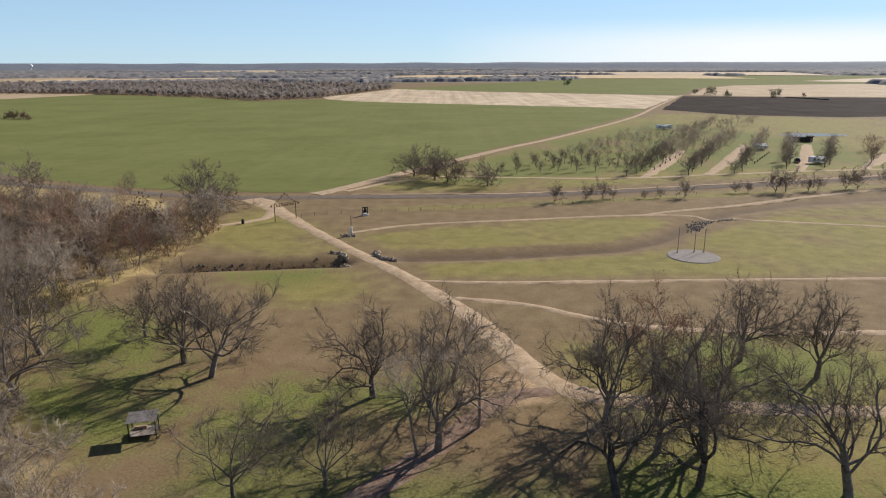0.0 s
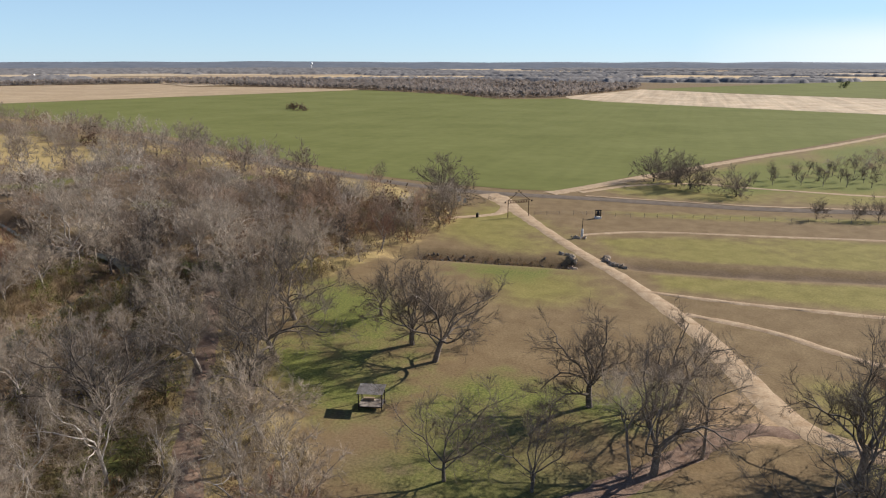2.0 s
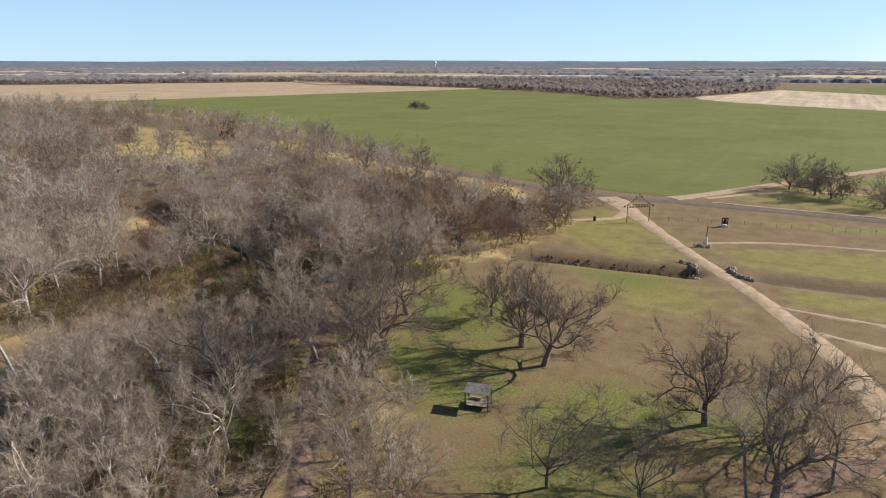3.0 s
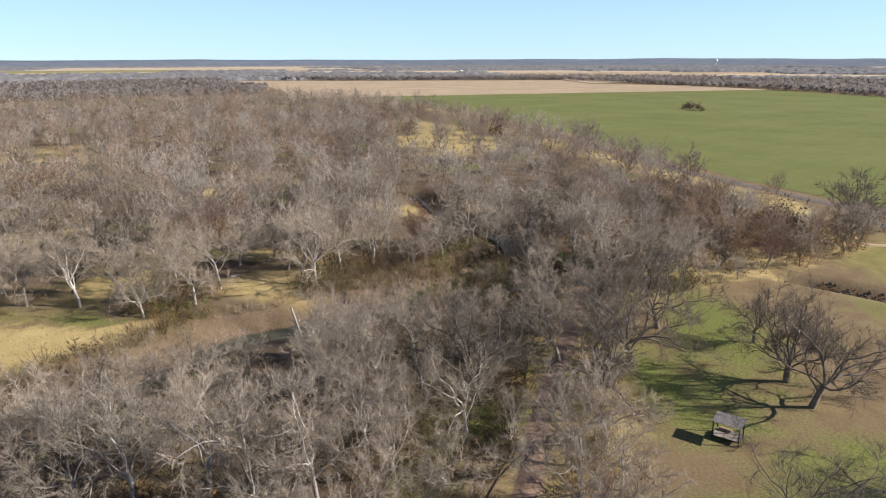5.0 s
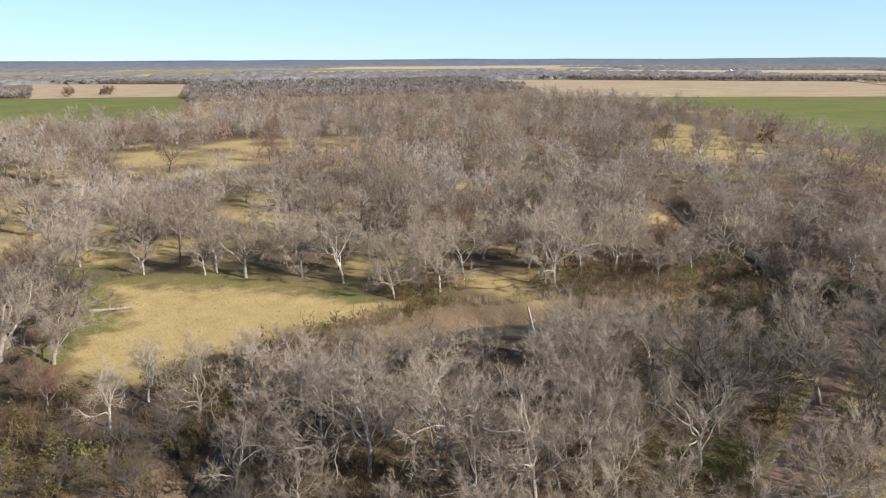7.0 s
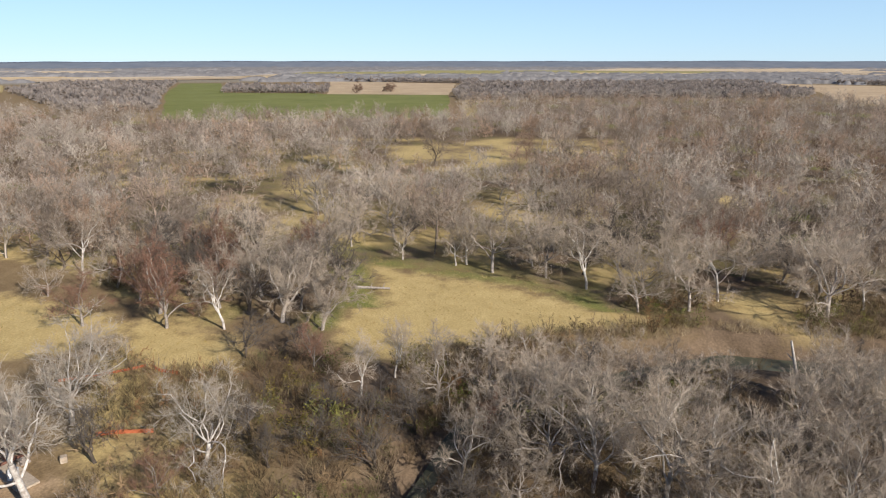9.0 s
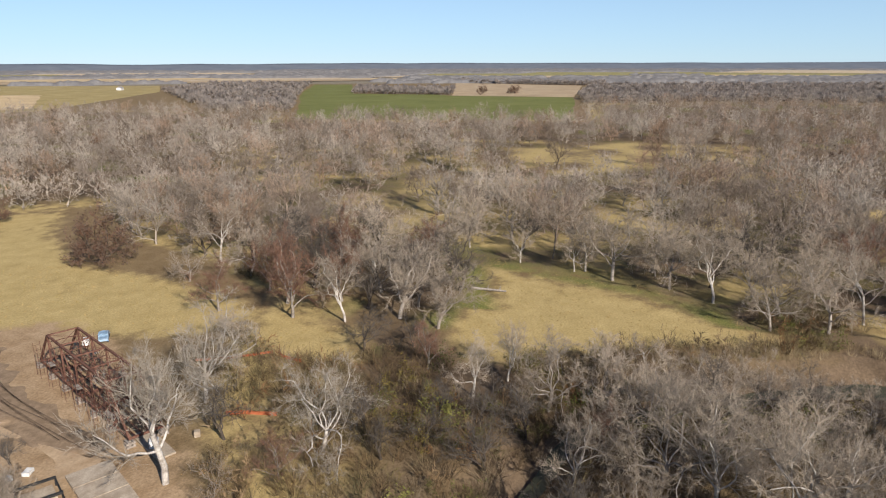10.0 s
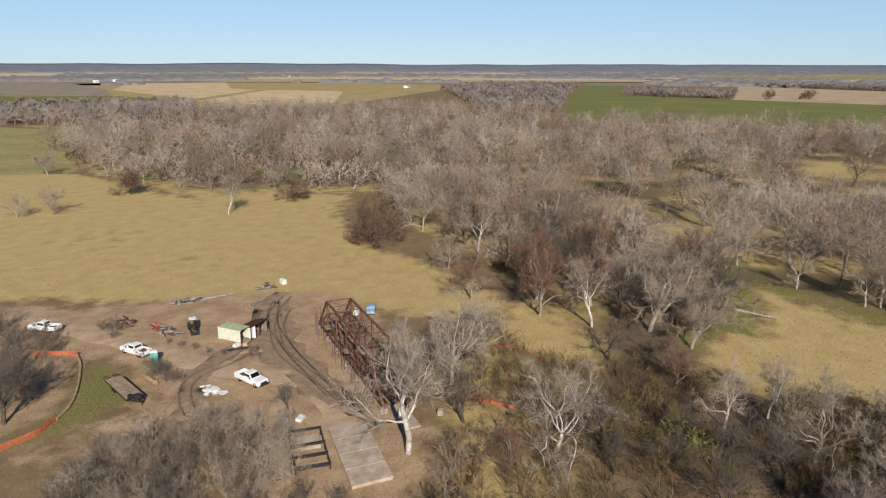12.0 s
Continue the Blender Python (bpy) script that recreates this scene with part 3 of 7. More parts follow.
def ribbon(name, line, width, mat, label, lift=0.05, ragged=0.35, step=1.2, kind="road"):
    """A road or track: a strip along the line that follows the ground, its edges worn unevenly."""
    c = flowing(line, step)
    d = np.gradient(c, axis=0)
    d /= np.linalg.norm(d, axis=1)[:, None]
    side = np.stack([-d[:, 1], d[:, 0]], 1)
    w = np.broadcast_to(np.interp(np.linspace(0, 1, len(c)), np.linspace(0, 1, len(np.atleast_1d(width))), np.atleast_1d(width)) / 2, len(c))
    wob = np.array([[noise.noise(Vector((p[0] * f, p[1] * f, s))) for p in c] for f, s in ((0.3, 0.0), (0.3, 9.0))])
    top = 0.8 if lift < 0.135 else 0.5
    edge = [c + side * (w + ragged * wob[0] * 1.6)[:, None], c + side * (w * top)[:, None], c, c - side * (w * top)[:, None], c - side * (w + ragged * wob[1] * 1.6)[:, None]]
    low = lift - 0.09 if lift < 0.135 else -0.02
    lifts = (low, lift, lift, lift, low)
    v = np.stack([np.column_stack([e, height(e[:, 0], e[:, 1]) + l]) for e, l in zip(edge, lifts)], 1).reshape(-1, 3)
    i = np.arange(len(c) - 1)[:, None] * 5 + np.arange(4)[None, :]
    f = np.stack([i, i + 5, i + 6, i + 1], -1).reshape(-1, 4)[:, ::-1]
    return tagged(sheet(name, v, f, mat), label, kind, kind="structure")


ribbon("road_paved", ROAD, 6.5, ASPHALT, "grey paved country road", 0.13, 0.15, 2.0)
ribbon("road_shoulder", [(x, y + 4.6) for x, y in ROAD[6:]], 1.6, DUST, "pale gravel shoulder of the paved road", 0.12, 0.4, 2.0)
ribbon("road_entry", ENTRY, [10, 5.6, 4.0, 3.7, 3.8, 4.6, 5.0, 3.8, 3.2, 3.0], DUST, "rutted pale dirt entrance road", 0.17, 0.3)
ribbon("track_branch", [(17, 91), (9, 88), (2, 79), (-6, 69), (-16, 56), (-24, 44)], [3, 3.6, 3.4, 3], WOOD_PATH, "worn dirt track under the trees", 0.06, 0.9)
ribbon("track_upper", [(-26, 186), (-10, 195), (20, 201), (66, 208), (95, 200), (127, 192), (220, 172)], 2.0, DUST, "narrow pale dirt track across the grass", 0.15)
ribbon("track_fork", [(62, 208), (74, 214), (96, 222), (130, 238), (165, 252)], [1.6, 3.0, 1.8], DUST, "dirt track forking towards the road", 0.15)
ribbon("track_middle", [(-6, 142), (14, 141), (50, 142), (97, 143), (180, 144)], 2.0, DUST, "narrow dirt track", 0.15)
ribbon("track_lower", [(2, 131), (16, 127), (32, 117), (50, 113), (78, 112), (150, 108)], 2.2, DUST, "narrow dirt track beside the trees", 0.15)
ribbon("track_farm", [(-46, 244), (-32, 267), (-20, 288), (-1, 321), (36, 382), (79, 448), (163, 597), (230, 750), (340, 1000)], [7, 5, 4, 4, 4, 4], DUST, "dirt farm track along the wheat", 0.14, 0.6, 2.5)
ribbon("track_park_loop", [(-36, 250), (-19, 271), (4, 284), (27, 280), (73, 278), (118, 287), (154, 295), (195, 301), (300, 318)], 2.8, DUST, "pale track along the orchard", 0.10, 0.4, 2.0)
ribbon("track_turnout", [(-56, 222), (-54, 207), (-59, 200), (-66, 195), (-74, 190), (-84, 190)], [5, 3.4, 3.0, 2.6], DUST, "gravel turnout beside the entrance", 0.15)
for k, (a, b) in enumerate((((83, 280), (128, 370)), ((112, 287), (172, 392)), ((155, 296), (208, 394)), ((186, 302), (226, 352)))):
    ribbon("campsite_lane", [a, ((a[0] + b[0]) / 2 + 1, (a[1] + b[1]) / 2 - 1), b], [3.5, 7.0, 5.0], DUST, "pale gravel camping lane", 0.09, 0.8, 2.0)
ribbon("path_woods", [(-96, 122), (-90, 111), (-81, 99), (-71, 85), (-62, 71), (-54, 60), (-46, 50), (-38, 38)], 3.4, WOOD_PATH, "reddish-brown leaf-strewn woodland path", 0.06, 0.6, kind="path")
ribbon("lane_yard", [(-50, -165), (-56, -142), (-62, -113), (-64, -94), (-67, -82), (-70, -72), (-66, -62), (-62, -58)], [5, 5.5, 5.5, 6, 5], YARD_DIRT, "packed dirt lane through the work yard", 0.06, 0.6)



def beside(line, off):
    """The line moved sideways by off metres."""
    q = flowing(line, 2.0)
    d = np.gradient(q, axis=0)
    d /= np.linalg.norm(d, axis=1)[:, None]
    return [tuple(p) for p in (q + np.stack([-d[:, 1], d[:, 0]], 1) * off)[::2]]


ribbon("damp_track", [(-97, -108), (-90, -104), (-83, -96), (-76, -85), (-72, -76), (-69, -66), (-67, -59)], [3, 7, 8, 7, 6.5, 4], WET_DIRT, "broad damp churned track through the yard", 0.08, 2.4, 0.9, "tracks")
ribbon("damp_track", [(-76, -86), (-70, -91), (-64, -89), (-59, -86), (-55, -81), (-52, -77)], [3, 4, 4, 4.5, 3.5], WET_DIRT, "damp churned track behind the rubble", 0.078, 1.8, 0.9, "tracks")
RUT = material("tyre_rut", (0.13, 0.088, 0.056), (0.21, 0.147, 0.094), 0.8, 0.9, fine=0.2, spec=0.15)
for line in ([(-96, -105), (-88, -100), (-81, -92), (-75, -83), (-70, -68)], [(-92, -104), (-84, -96), (-78, -86), (-73, -75), (-68, -62)], [(-90, -99), (-83, -93), (-77, -84), (-71, -71), (-68, -64)],
             [(-70, -92), (-76, -93), (-82, -97), (-88, -103)], [(-72, -89), (-67, -88), (-62, -88), (-58, -86), (-55, -82), (-53, -78)]):
    for off in (-0.85, 0.85):
        ribbon("tyre_rut", beside(line, off), 0.38, RUT, "dark tyre rut in the yard's dirt", 0.095, 0.5, 0.8, "tracks")


def water(name, line, width, z, label):
    c = flowing(line, 3.0)
    d = np.gradient(c, axis=0)
    d /= np.linalg.norm(d, axis=1)[:, None]
    side = np.stack([-d[:, 1], d[:, 0]], 1)
    half = np.interp(np.linspace(0, 1, len(c)), np.linspace(0, 1, len(width)), width)[:, None] / 2
    v = np.stack([np.column_stack([c + side * s * half, np.full(len(c), z)]) for s in (1, -1)], 1).reshape(-1, 3)
    i = np.arange(len(c) - 1) * 2
    return tagged(sheet(name, v, np.stack([i, i + 1, i + 3, i + 2], -1), WATER), label, "water", kind="structure")


water("water_creek", CREEK, [1.0, 1.5, 2.2, 2.4, 4.5, 8.0, 8.0, 4.5, 2.5, 1.5, 1.0], -2.6, "still green creek water between brown banks")
bm = bmesh.new()
bmesh.ops.create_circle(bm, cap_ends=True, segments=40, radius=1)
bmesh.ops.transform(bm, matrix=pose(240, 447, 0.08) @ Matrix.Diagonal((22, 9, 1, 1)), verts=bm.verts)
tagged(part("water_pond", bm, WATER), "small stock pond reflecting the sky", "water", kind="structure")
# far low hills close the view, distance haze painted into their colour
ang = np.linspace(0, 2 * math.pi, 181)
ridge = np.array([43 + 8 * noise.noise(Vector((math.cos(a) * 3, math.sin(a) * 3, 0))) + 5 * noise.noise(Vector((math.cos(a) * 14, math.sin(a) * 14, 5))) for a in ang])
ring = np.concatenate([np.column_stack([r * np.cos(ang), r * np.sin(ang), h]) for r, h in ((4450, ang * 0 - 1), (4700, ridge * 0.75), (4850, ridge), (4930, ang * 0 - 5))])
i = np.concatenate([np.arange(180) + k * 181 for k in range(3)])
tagged(sheet("backdrop_hills", ring, np.stack([i, i + 1, i + 182, i + 181], -1)[:, ::-1], FAR_HAZE), "low wooded hills on the horizon, haze painted in blue-grey", "hills", kind="structure")


# ---- trees ----
def grow(seed, H, trunk=0.24, limbs=4, kids=6, kids2=6, twigs=7, spread=0.9, lean=0.06, thick=0.030, wiggle=0.27, twig_len=0.085, twig_w=0.0022, up=0.12, wide=0.52):
    """A bare tree of height H: segments (ends, radii, level) and twigs (foot, tip), by branching out from the trunk."""
    r = np.random.default_rng(seed)
    segs, tips = [], []

    def unit(v):
        return v / (np.linalg.norm(v) + 1e-9)

    def run(p, d, L, rad, level, n, end):
        spots = []
        for k in range(n):
            d = unit(d + r.normal(0, wiggle * (0.35 if level == 0 else 1), 3) + np.array((0, 0, up if level else 0)))
            q = p + d * L / n
            r0, r1 = rad + (end - rad) * k / n, rad + (end - rad) * (k + 1) / n
            segs.append((*p, *q, r0, r1, level))
            spots.append((q, d, r1, (k + 1) / n))
            p = q
        return spots

    def sideways(d, angle):
        a = unit(np.cross(d, r.normal(0, 1, 3)))
        return unit(d * math.cos(angle) + a * math.sin(angle))

    base = H * thick
    foot = run(np.zeros(3) - (0, 0, 0.3), unit(np.array((r.normal(0, lean), r.normal(0, lean), 1.0))), H * trunk + 0.3, base, 0, 3, base * 0.74)
    turn = r.uniform(0, 6.28)
    for a in range(limbs):
        q, d, rad, _ = foot[-1] if a < limbs - 2 or limbs < 4 else foot[-2]
        az = turn + a * 2.4 + r.normal(0, 0.25)
        tilt = spread * math.sqrt((a + 0.5) / limbs) * r.uniform(0.9, 1.1)
        out = unit(np.array((math.cos(az) * math.sin(tilt), math.sin(az) * math.sin(tilt), math.cos(tilt))) + d * 0.3)
        L1 = r.uniform(0.86, 1.06) / math.hypot(math.sin(tilt) / (wide * H), math.cos(tilt) / (H * (1 - trunk)))
        main = run(q, out, L1, rad * r.uniform(0.48, 0.68) * (4.5 / max(limbs, 4)) ** 0.5, 1, 7, base * 0.12)
        for b in range(kids):
            s = main[min(6, 1 + int(b * 6 / kids))]
            L2 = L1 * r.uniform(0.30, 0.55) * (1.2 - 0.55 * s[3])
            mid = run(s[0], sideways(s[1], r.uniform(0.45, 1.1)), L2, s[2] * 0.6 + base * 0.03, 2, 4, base * 0.045)
            for c in range(kids2):
                t = mid[min(3, int(c * 4 / kids2))]
                L3 = L2 * r.uniform(0.35, 0.65)
                fine = run(t[0], sideways(t[1], r.uniform(0.4, 1.1)), L3, t[2] * 0.5 + base * 0.006, 3, 2, base * 0.01)
                for e in range(twigs):
                    f = fine[e % 2]
                    k = r.uniform(0, 1)
                    from_ = f[0] - f[1] * L3 * 0.5 * k
                    way = sideways(f[1], r.uniform(0.2, 1.0)) + np.array((0, 0, 0.2))
                    tips.append((*from_, *(from_ + way * H * twig_len * r.uniform(0.45, 1.3)), H * twig_w * r.uniform(0.7, 1.3)))
    return np.array(segs), np.array(tips)


def tubes(segs, sides):
    """Tapered tubes round the segments."""
    a, b, ra, rb = segs[:, 0:3], segs[:, 3:6], segs[:, 6], segs[:, 7]
    d = b - a
    d = d / (np.linalg.norm(d, axis=1)[:, None] + 1e-9)
    ref = np.where(np.abs(d[:, 2:3]) > 0.9, np.array([[1.0, 0, 0]]), np.array([[0, 0, 1.0]]))
    u = np.cross(d, ref)
    u /= np.linalg.norm(u, axis=1)[:, None] + 1e-9
    w = np.cross(d, u)
    ang = np.arange(sides) * 2 * math.pi / sides
    off = u[:, None, :] * np.cos(ang)[None, :, None] + w[:, None, :] * np.sin(ang)[None, :, None]
    lo = a[:, None, :] + off * ra[:, None, None]
    hi = b[:, None, :] + off * rb[:, None, None]
    v = np.concatenate([lo, hi], 1).reshape(-1, 3)
    k = np.arange(sides)
    quad = np.stack([k, (k + 1) % sides, (k + 1) % sides + sides, k + sides], -1)
    f = (quad[None] + (np.arange(len(segs)) * 2 * sides)[:, None, None]).reshape(-1, 4)
    return v, f


def blades(tips, seed=1):
    """Slender three-cornered twigs."""
    r = np.random.default_rng(seed)
    a, b, w = tips[:, 0:3], tips[:, 3:6], tips[:, 6]
    s = np.cross(b - a, r.normal(0, 1, a.shape))
    s /= np.linalg.norm(s, axis=1)[:, None] + 1e-9
    v = np.stack([a - s * w[:, None], a + s * w[:, None], b], 1).reshape(-1, 3)
    return v, np.arange(len(v)).reshape(-1, 3)


def leaves(tips, seed, size, every=1):
    """Small four-cornered leaf clusters at the twigs' ends."""
    r = np.random.default_rng(seed)
    p = tips[::every, 3:6] + r.normal(0, size * 0.8, (len(tips[::every]), 3))
    a, b = r.normal(0, 1, p.shape), r.normal(0, 1, p.shape)
    a /= np.linalg.norm(a, axis=1)[:, None]
    b = np.cross(a, b)
    b /= np.linalg.norm(b, axis=1)[:, None]
    s = r.uniform(0.5, 1.0, (len(p), 1)) * size
    v = np.stack([p - a * s, p + b * s * 0.6, p + a * s, p - b * s * 0.6], 1).reshape(-1, 3)
    return v, np.arange(len(v)).reshape(-1, 4)


def stack(*meshes):
    """Joins meshes of equal-sided faces, turning four-cornered ones into triangles."""
    vs, fs, n = [], [], 0
    for v, f in meshes:
        if f.shape[1] == 4:
            f = np.concatenate([f[:, [0, 1, 2]], f[:, [0, 2, 3]]])
        vs.append(v), fs.append(f + n)
        n += len(v)
    return np.concatenate(vs), np.concatenate(fs)


KINDS = {
    "pecan": (dict(limbs=8, kids=7, kids2=7, twigs=20, spread=1.3, thick=0.027, trunk=0.2, twig_w=0.0008, twig_len=0.08, up=0.05, wide=0.58, wiggle=0.3), PECAN_BARK, PECAN_TWIG, None),
    "round": (dict(limbs=13, kids=7, kids2=6, twigs=20, spread=1.6, thick=0.022, trunk=0.12, wiggle=0.2, twig_w=0.0014, twig_len=0.08, up=0.01, wide=0.78), DARK_BARK, PECAN_TWIG, None),
    "dark": (dict(limbs=6, kids=7, kids2=6, twigs=17, spread=1.15, thick=0.028, lean=0.14, wiggle=0.33, twig_w=0.0008, twig_len=0.085, up=0.06, wide=0.58), DARK_BARK, DARK_TWIG, None),
    "slim": (dict(limbs=3, kids=6, kids2=6, twigs=20, spread=0.7, thick=0.014, trunk=0.4, lean=0.14, twig_w=0.0008, up=0.07, wide=0.4), PECAN_BARK, TWIG, None),
    "small": (dict(limbs=7, kids=6, kids2=6, twigs=20, spread=1.25, thick=0.02, trunk=0.18, lean=0.1, twig_w=0.001, up=0.05, wide=0.58), PECAN_BARK, PECAN_TWIG, None),
    "syc": (dict(limbs=6, kids=7, kids2=6, twigs=20, spread=1.0, thick=0.017, trunk=0.33, lean=0.12, twig_w=0.0008, twig_len=0.085, up=0.09, wiggle=0.3, wide=0.5), PALE_BARK, TWIG, None),
    "giant": (dict(limbs=6, kids=8, kids2=7, twigs=18, spread=0.95, thick=0.023, trunk=0.42, lean=0.0, wiggle=0.3, twig_w=0.0008, up=0.08, wide=0.58), PALE_BARK, PALE_TWIG, None),
    "broad": (dict(limbs=8, kids=7, kids2=7, twigs=18, spread=1.4, thick=0.022, trunk=0.25, lean=0.06, wiggle=0.34, twig_w=0.0009, up=0.05, wide=0.74), PALE_BARK, PALE_TWIG, None),
    "grey": (dict(limbs=8, kids=6, kids2=6, twigs=24, spread=1.35, thick=0.023, trunk=0.27, twig_w=0.0011, twig_len=0.085, up=0.05, wiggle=0.3, wide=0.62), BARK, TWIG, None),
    "red": (dict(limbs=7, kids=6, kids2=6, twigs=14, spread=1.1, thick=0.022, twig_w=0.0012, twig_len=0.085, up=0.06, wide=0.56), BARK, RED_TWIG, (OAK_LEAF, 0.10, 1)),
    "oak": (dict(limbs=9, kids=6, kids2=6, twigs=14, spread=1.5, thick=0.025, trunk=0.08, up=0.03, wide=0.66, twig_w=0.0014), DARK_BARK, RED_TWIG, (OAK_LEAF, 0.25, 1)),
    "young": (dict(limbs=6, kids=5, kids2=4, twigs=9, spread=0.95, thick=0.02, trunk=0.22, twig_w=0.0026, twig_len=0.10, wide=0.42), PECAN_BARK, PECAN_TWIG, None),
    "hedge": (dict(limbs=9, kids=5, kids2=5, twigs=14, spread=1.0, thick=0.014, trunk=0.05, twig_w=0.0020, twig_len=0.09, wide=0.5), DARK_BARK, PECAN_TWIG, None),
    "brush": (dict(limbs=9, kids=5, kids2=5, twigs=15, spread=1.3, thick=0.011, trunk=0.04, twig_w=0.0018, twig_len=0.10, wide=0.66), BARK, PECAN_TWIG, (OLIVE_LEAF, 0.10, 12)),
    "whip": (dict(limbs=12, kids=5, kids2=5, twigs=14, spread=1.1, thick=0.013, trunk=0.03, twig_w=0.0013, twig_len=0.09, wide=0.62, up=0.08), BARK, TWIG, None),
    "rusty": (dict(limbs=5, kids=5, kids2=5, twigs=8, spread=0.8, thick=0.013, trunk=0.2, twig_w=0.0018), BARK, TWIG, (RUST_LEAF, 0.16, 2)),
    "cedar": (dict(limbs=9, kids=6, kids2=6, twigs=7, spread=1.3, thick=0.02, trunk=0.05, up=0.04, wide=0.6), DARK_BARK, DARK_TWIG, (OLIVE_LEAF, 0.4, 1)),
}
TREE_TAGS = {
    "pecan": ("tall bare pecan tree with wide grey limbs", "tree"), "round": ("broad bare pecan with a full rounded crown", "tree"), "dark": ("bare dark-barked tree with crooked limbs", "tree"),
    "slim": ("slender bare tree with a thin trunk", "tree"), "small": ("small spreading bare tree", "tree"),
    "syc": ("bare sycamore with pale white bark", "tree"), "giant": ("huge bare sycamore with a thick white trunk", "tree"),
    "broad": ("wide-crowned bare tree with pale grey limbs", "tree"), "grey": ("bare grey bottomland tree in dry grass", "tree"), "red": ("tree holding reddish-brown winter leaves", "tree"),
    "oak": ("round low oak with brown winter leaves", "tree"), "young": ("young bare pecan in an orchard row", "tree"),
    "hedge": ("dark leafless roadside bush", "bush"), "brush": ("tangled thicket bush with few olive leaves", "bush"),
    "whip": ("bare grey many-stemmed bush", "bush"),
    "rusty": ("slim tree with rust-coloured leaves", "tree"), "cedar": ("dark evergreen cedar at the wood's edge", "tree"),
}
VARIANTS = {"pecan": 4, "dark": 3, "syc": 4, "grey": 5, "young": 3, "hedge": 3, "brush": 3}
made_trees = {}


def plant(kind, x, y, h, group="", turn=None, variant=None, sink=0.0):
    """Plants a tree of a kind, h metres high; trees of one kind and variant share their meshes."""
    n = VARIANTS.get(kind, 2)
    v = int(rng.integers(n)) if variant is None else variant
    turn = rng.uniform(0, 360) if turn is None else turn
    key = (kind, v)
    ref = 14.0
    m = pose(x, y, float(height(np.array(x), np.array(y))) - sink, 0, 0, turn) @ Matrix.Diagonal((h / ref, h / ref, h / ref, 1))
    if key in made_trees:
        ob = copy_thing(made_trees[key], m @ Matrix.Diagonal((1 / made_trees[key].scale[0],) * 3 + (1,)))
        return tagged(ob, group=group)
    shape, bark, twig, leaf = KINDS[kind]
    segs, tips = grow(sum(map(ord, kind)) * 10 + v, ref, **shape)
    top = max(segs[:, 5].max(), tips[:, 5].max())
    segs[:, :6] *= ref / top
    tips[:, :6] *= ref / top
    ob = new("bush" if TREE_TAGS[kind][1] == "bush" else "tree")
    tagged(ob, *TREE_TAGS[kind], group=group)
    thick = segs[:, 8] <= 1
    sheet("trunk", *tubes(segs[thick], 6), bark, ob)
    mid, fine = segs[segs[:, 8] == 2], segs[segs[:, 8] == 3]
    sheet("crown", *stack(tubes(mid, 3), blades(np.column_stack([fine[:, :6], fine[:, 6] * 1.3]), v), blades(tips, v)), twig, ob)
    if leaf:
        sheet("foliage", *leaves(tips, v, leaf[1], leaf[2]), leaf[0], ob)
    ob.matrix_basis = m
    made_trees[key] = ob
    return ob


# ---- planting ----
taken = []


def scattered(poly, gap, seed):
    """Places inside the outline, at least gap metres from each other."""
    r = np.random.default_rng(seed)
    px, py = [p[0] for p in poly], [p[1] for p in poly]
    c = np.column_stack([r.uniform(min(px), max(px), 600), r.uniform(min(py), max(py), 600)])
    keep = []
    for x, y in c[inside(poly, c[:, 0], c[:, 1])]:
        if all((x - a) ** 2 + (y - b) ** 2 > gap * gap for a, b in keep):
            keep.append((x, y))
    return keep


def row(kind, places, group=""):
    for x, y, h in places:
        plant(kind, x, y, h, group)
        taken.append((x, y))


row("pecan", [(-59.0, 86.9, 19.5), (-41.1, 100.2, 18.5), (-35.2, 95.1, 18.5), (-51.6, 110.9, 12.8), (-65.7, 103.6, 17.5), (-9.9, 88.5, 18.2), (-0.7, 74.7, 19.5), (1.5, 93.4, 16.5),
              (31.7, 74.2, 22.5), (47.1, 100.4, 17.1), (56.4, 94.6, 16.4)], "park trees")
row("round", [(-76.6, 214.3, 19.5), (-12.1, 283.5, 15.2), (-3.3, 276.3, 14.4), (1.7, 270.7, 14.8), (17.0, 260.2, 13.0)], "roadside trees")
row("small", [(5.3, 270.7, 9.5), (-113.5, 245.1, 9.0), (-13.2, 66.8, 12.1), (-23.0, 65.4, 12.8)])
row("slim", [(4.6, 80.1, 15.5), (-3.1, 73.4, 15.3), (-93.7, 65.4, 11.6)])
row("pecan", [(26, 74, 17), (21.7, 81.8, 20.4), (44.4, 65.2, 20.5)], "park trees")
row("dark", [(19.1, 65.3, 19.0), (28.8, 67.3, 17.5), (-64.9, 59.9, 19.0), (-78.1, 103.6, 13.2), (-42.5, -101, 9.0), (-36.7, -96.6, 11.0), (60, 70, 18)], "park trees")
row("red", [(31.2, 90.7, 18.3), (-124.2, -60.6, 19.3), (-117, -72, 13), (-131, -68, 15), (-128, -50, 14), (-213, -120, 12)])
row("grey", [(-67.4, 79.1, 17.9), (-74.1, 9.7, 16.1), (-138.7, 36.7, 14.4), (-168.4, 30.5, 13.4), (-151.1, 17.0, 14.5), (-162.9, 14.1, 15.0), (-187.4, -22.5, 16.7), (-192.3, -33.4, 15.3),
             (-117.5, -27.0, 15.7), (-132.9, -88.7, 9.8), (-175.9, -32.2, 13.8), (-229.7, -32.1, 16.5), (-160.0, 14.6, 11.0), (-148.6, -313.5, 13.5), (-99.9, -233.6, 9.0), (-108.8, -228.4, 10.1)], "woodland trees")
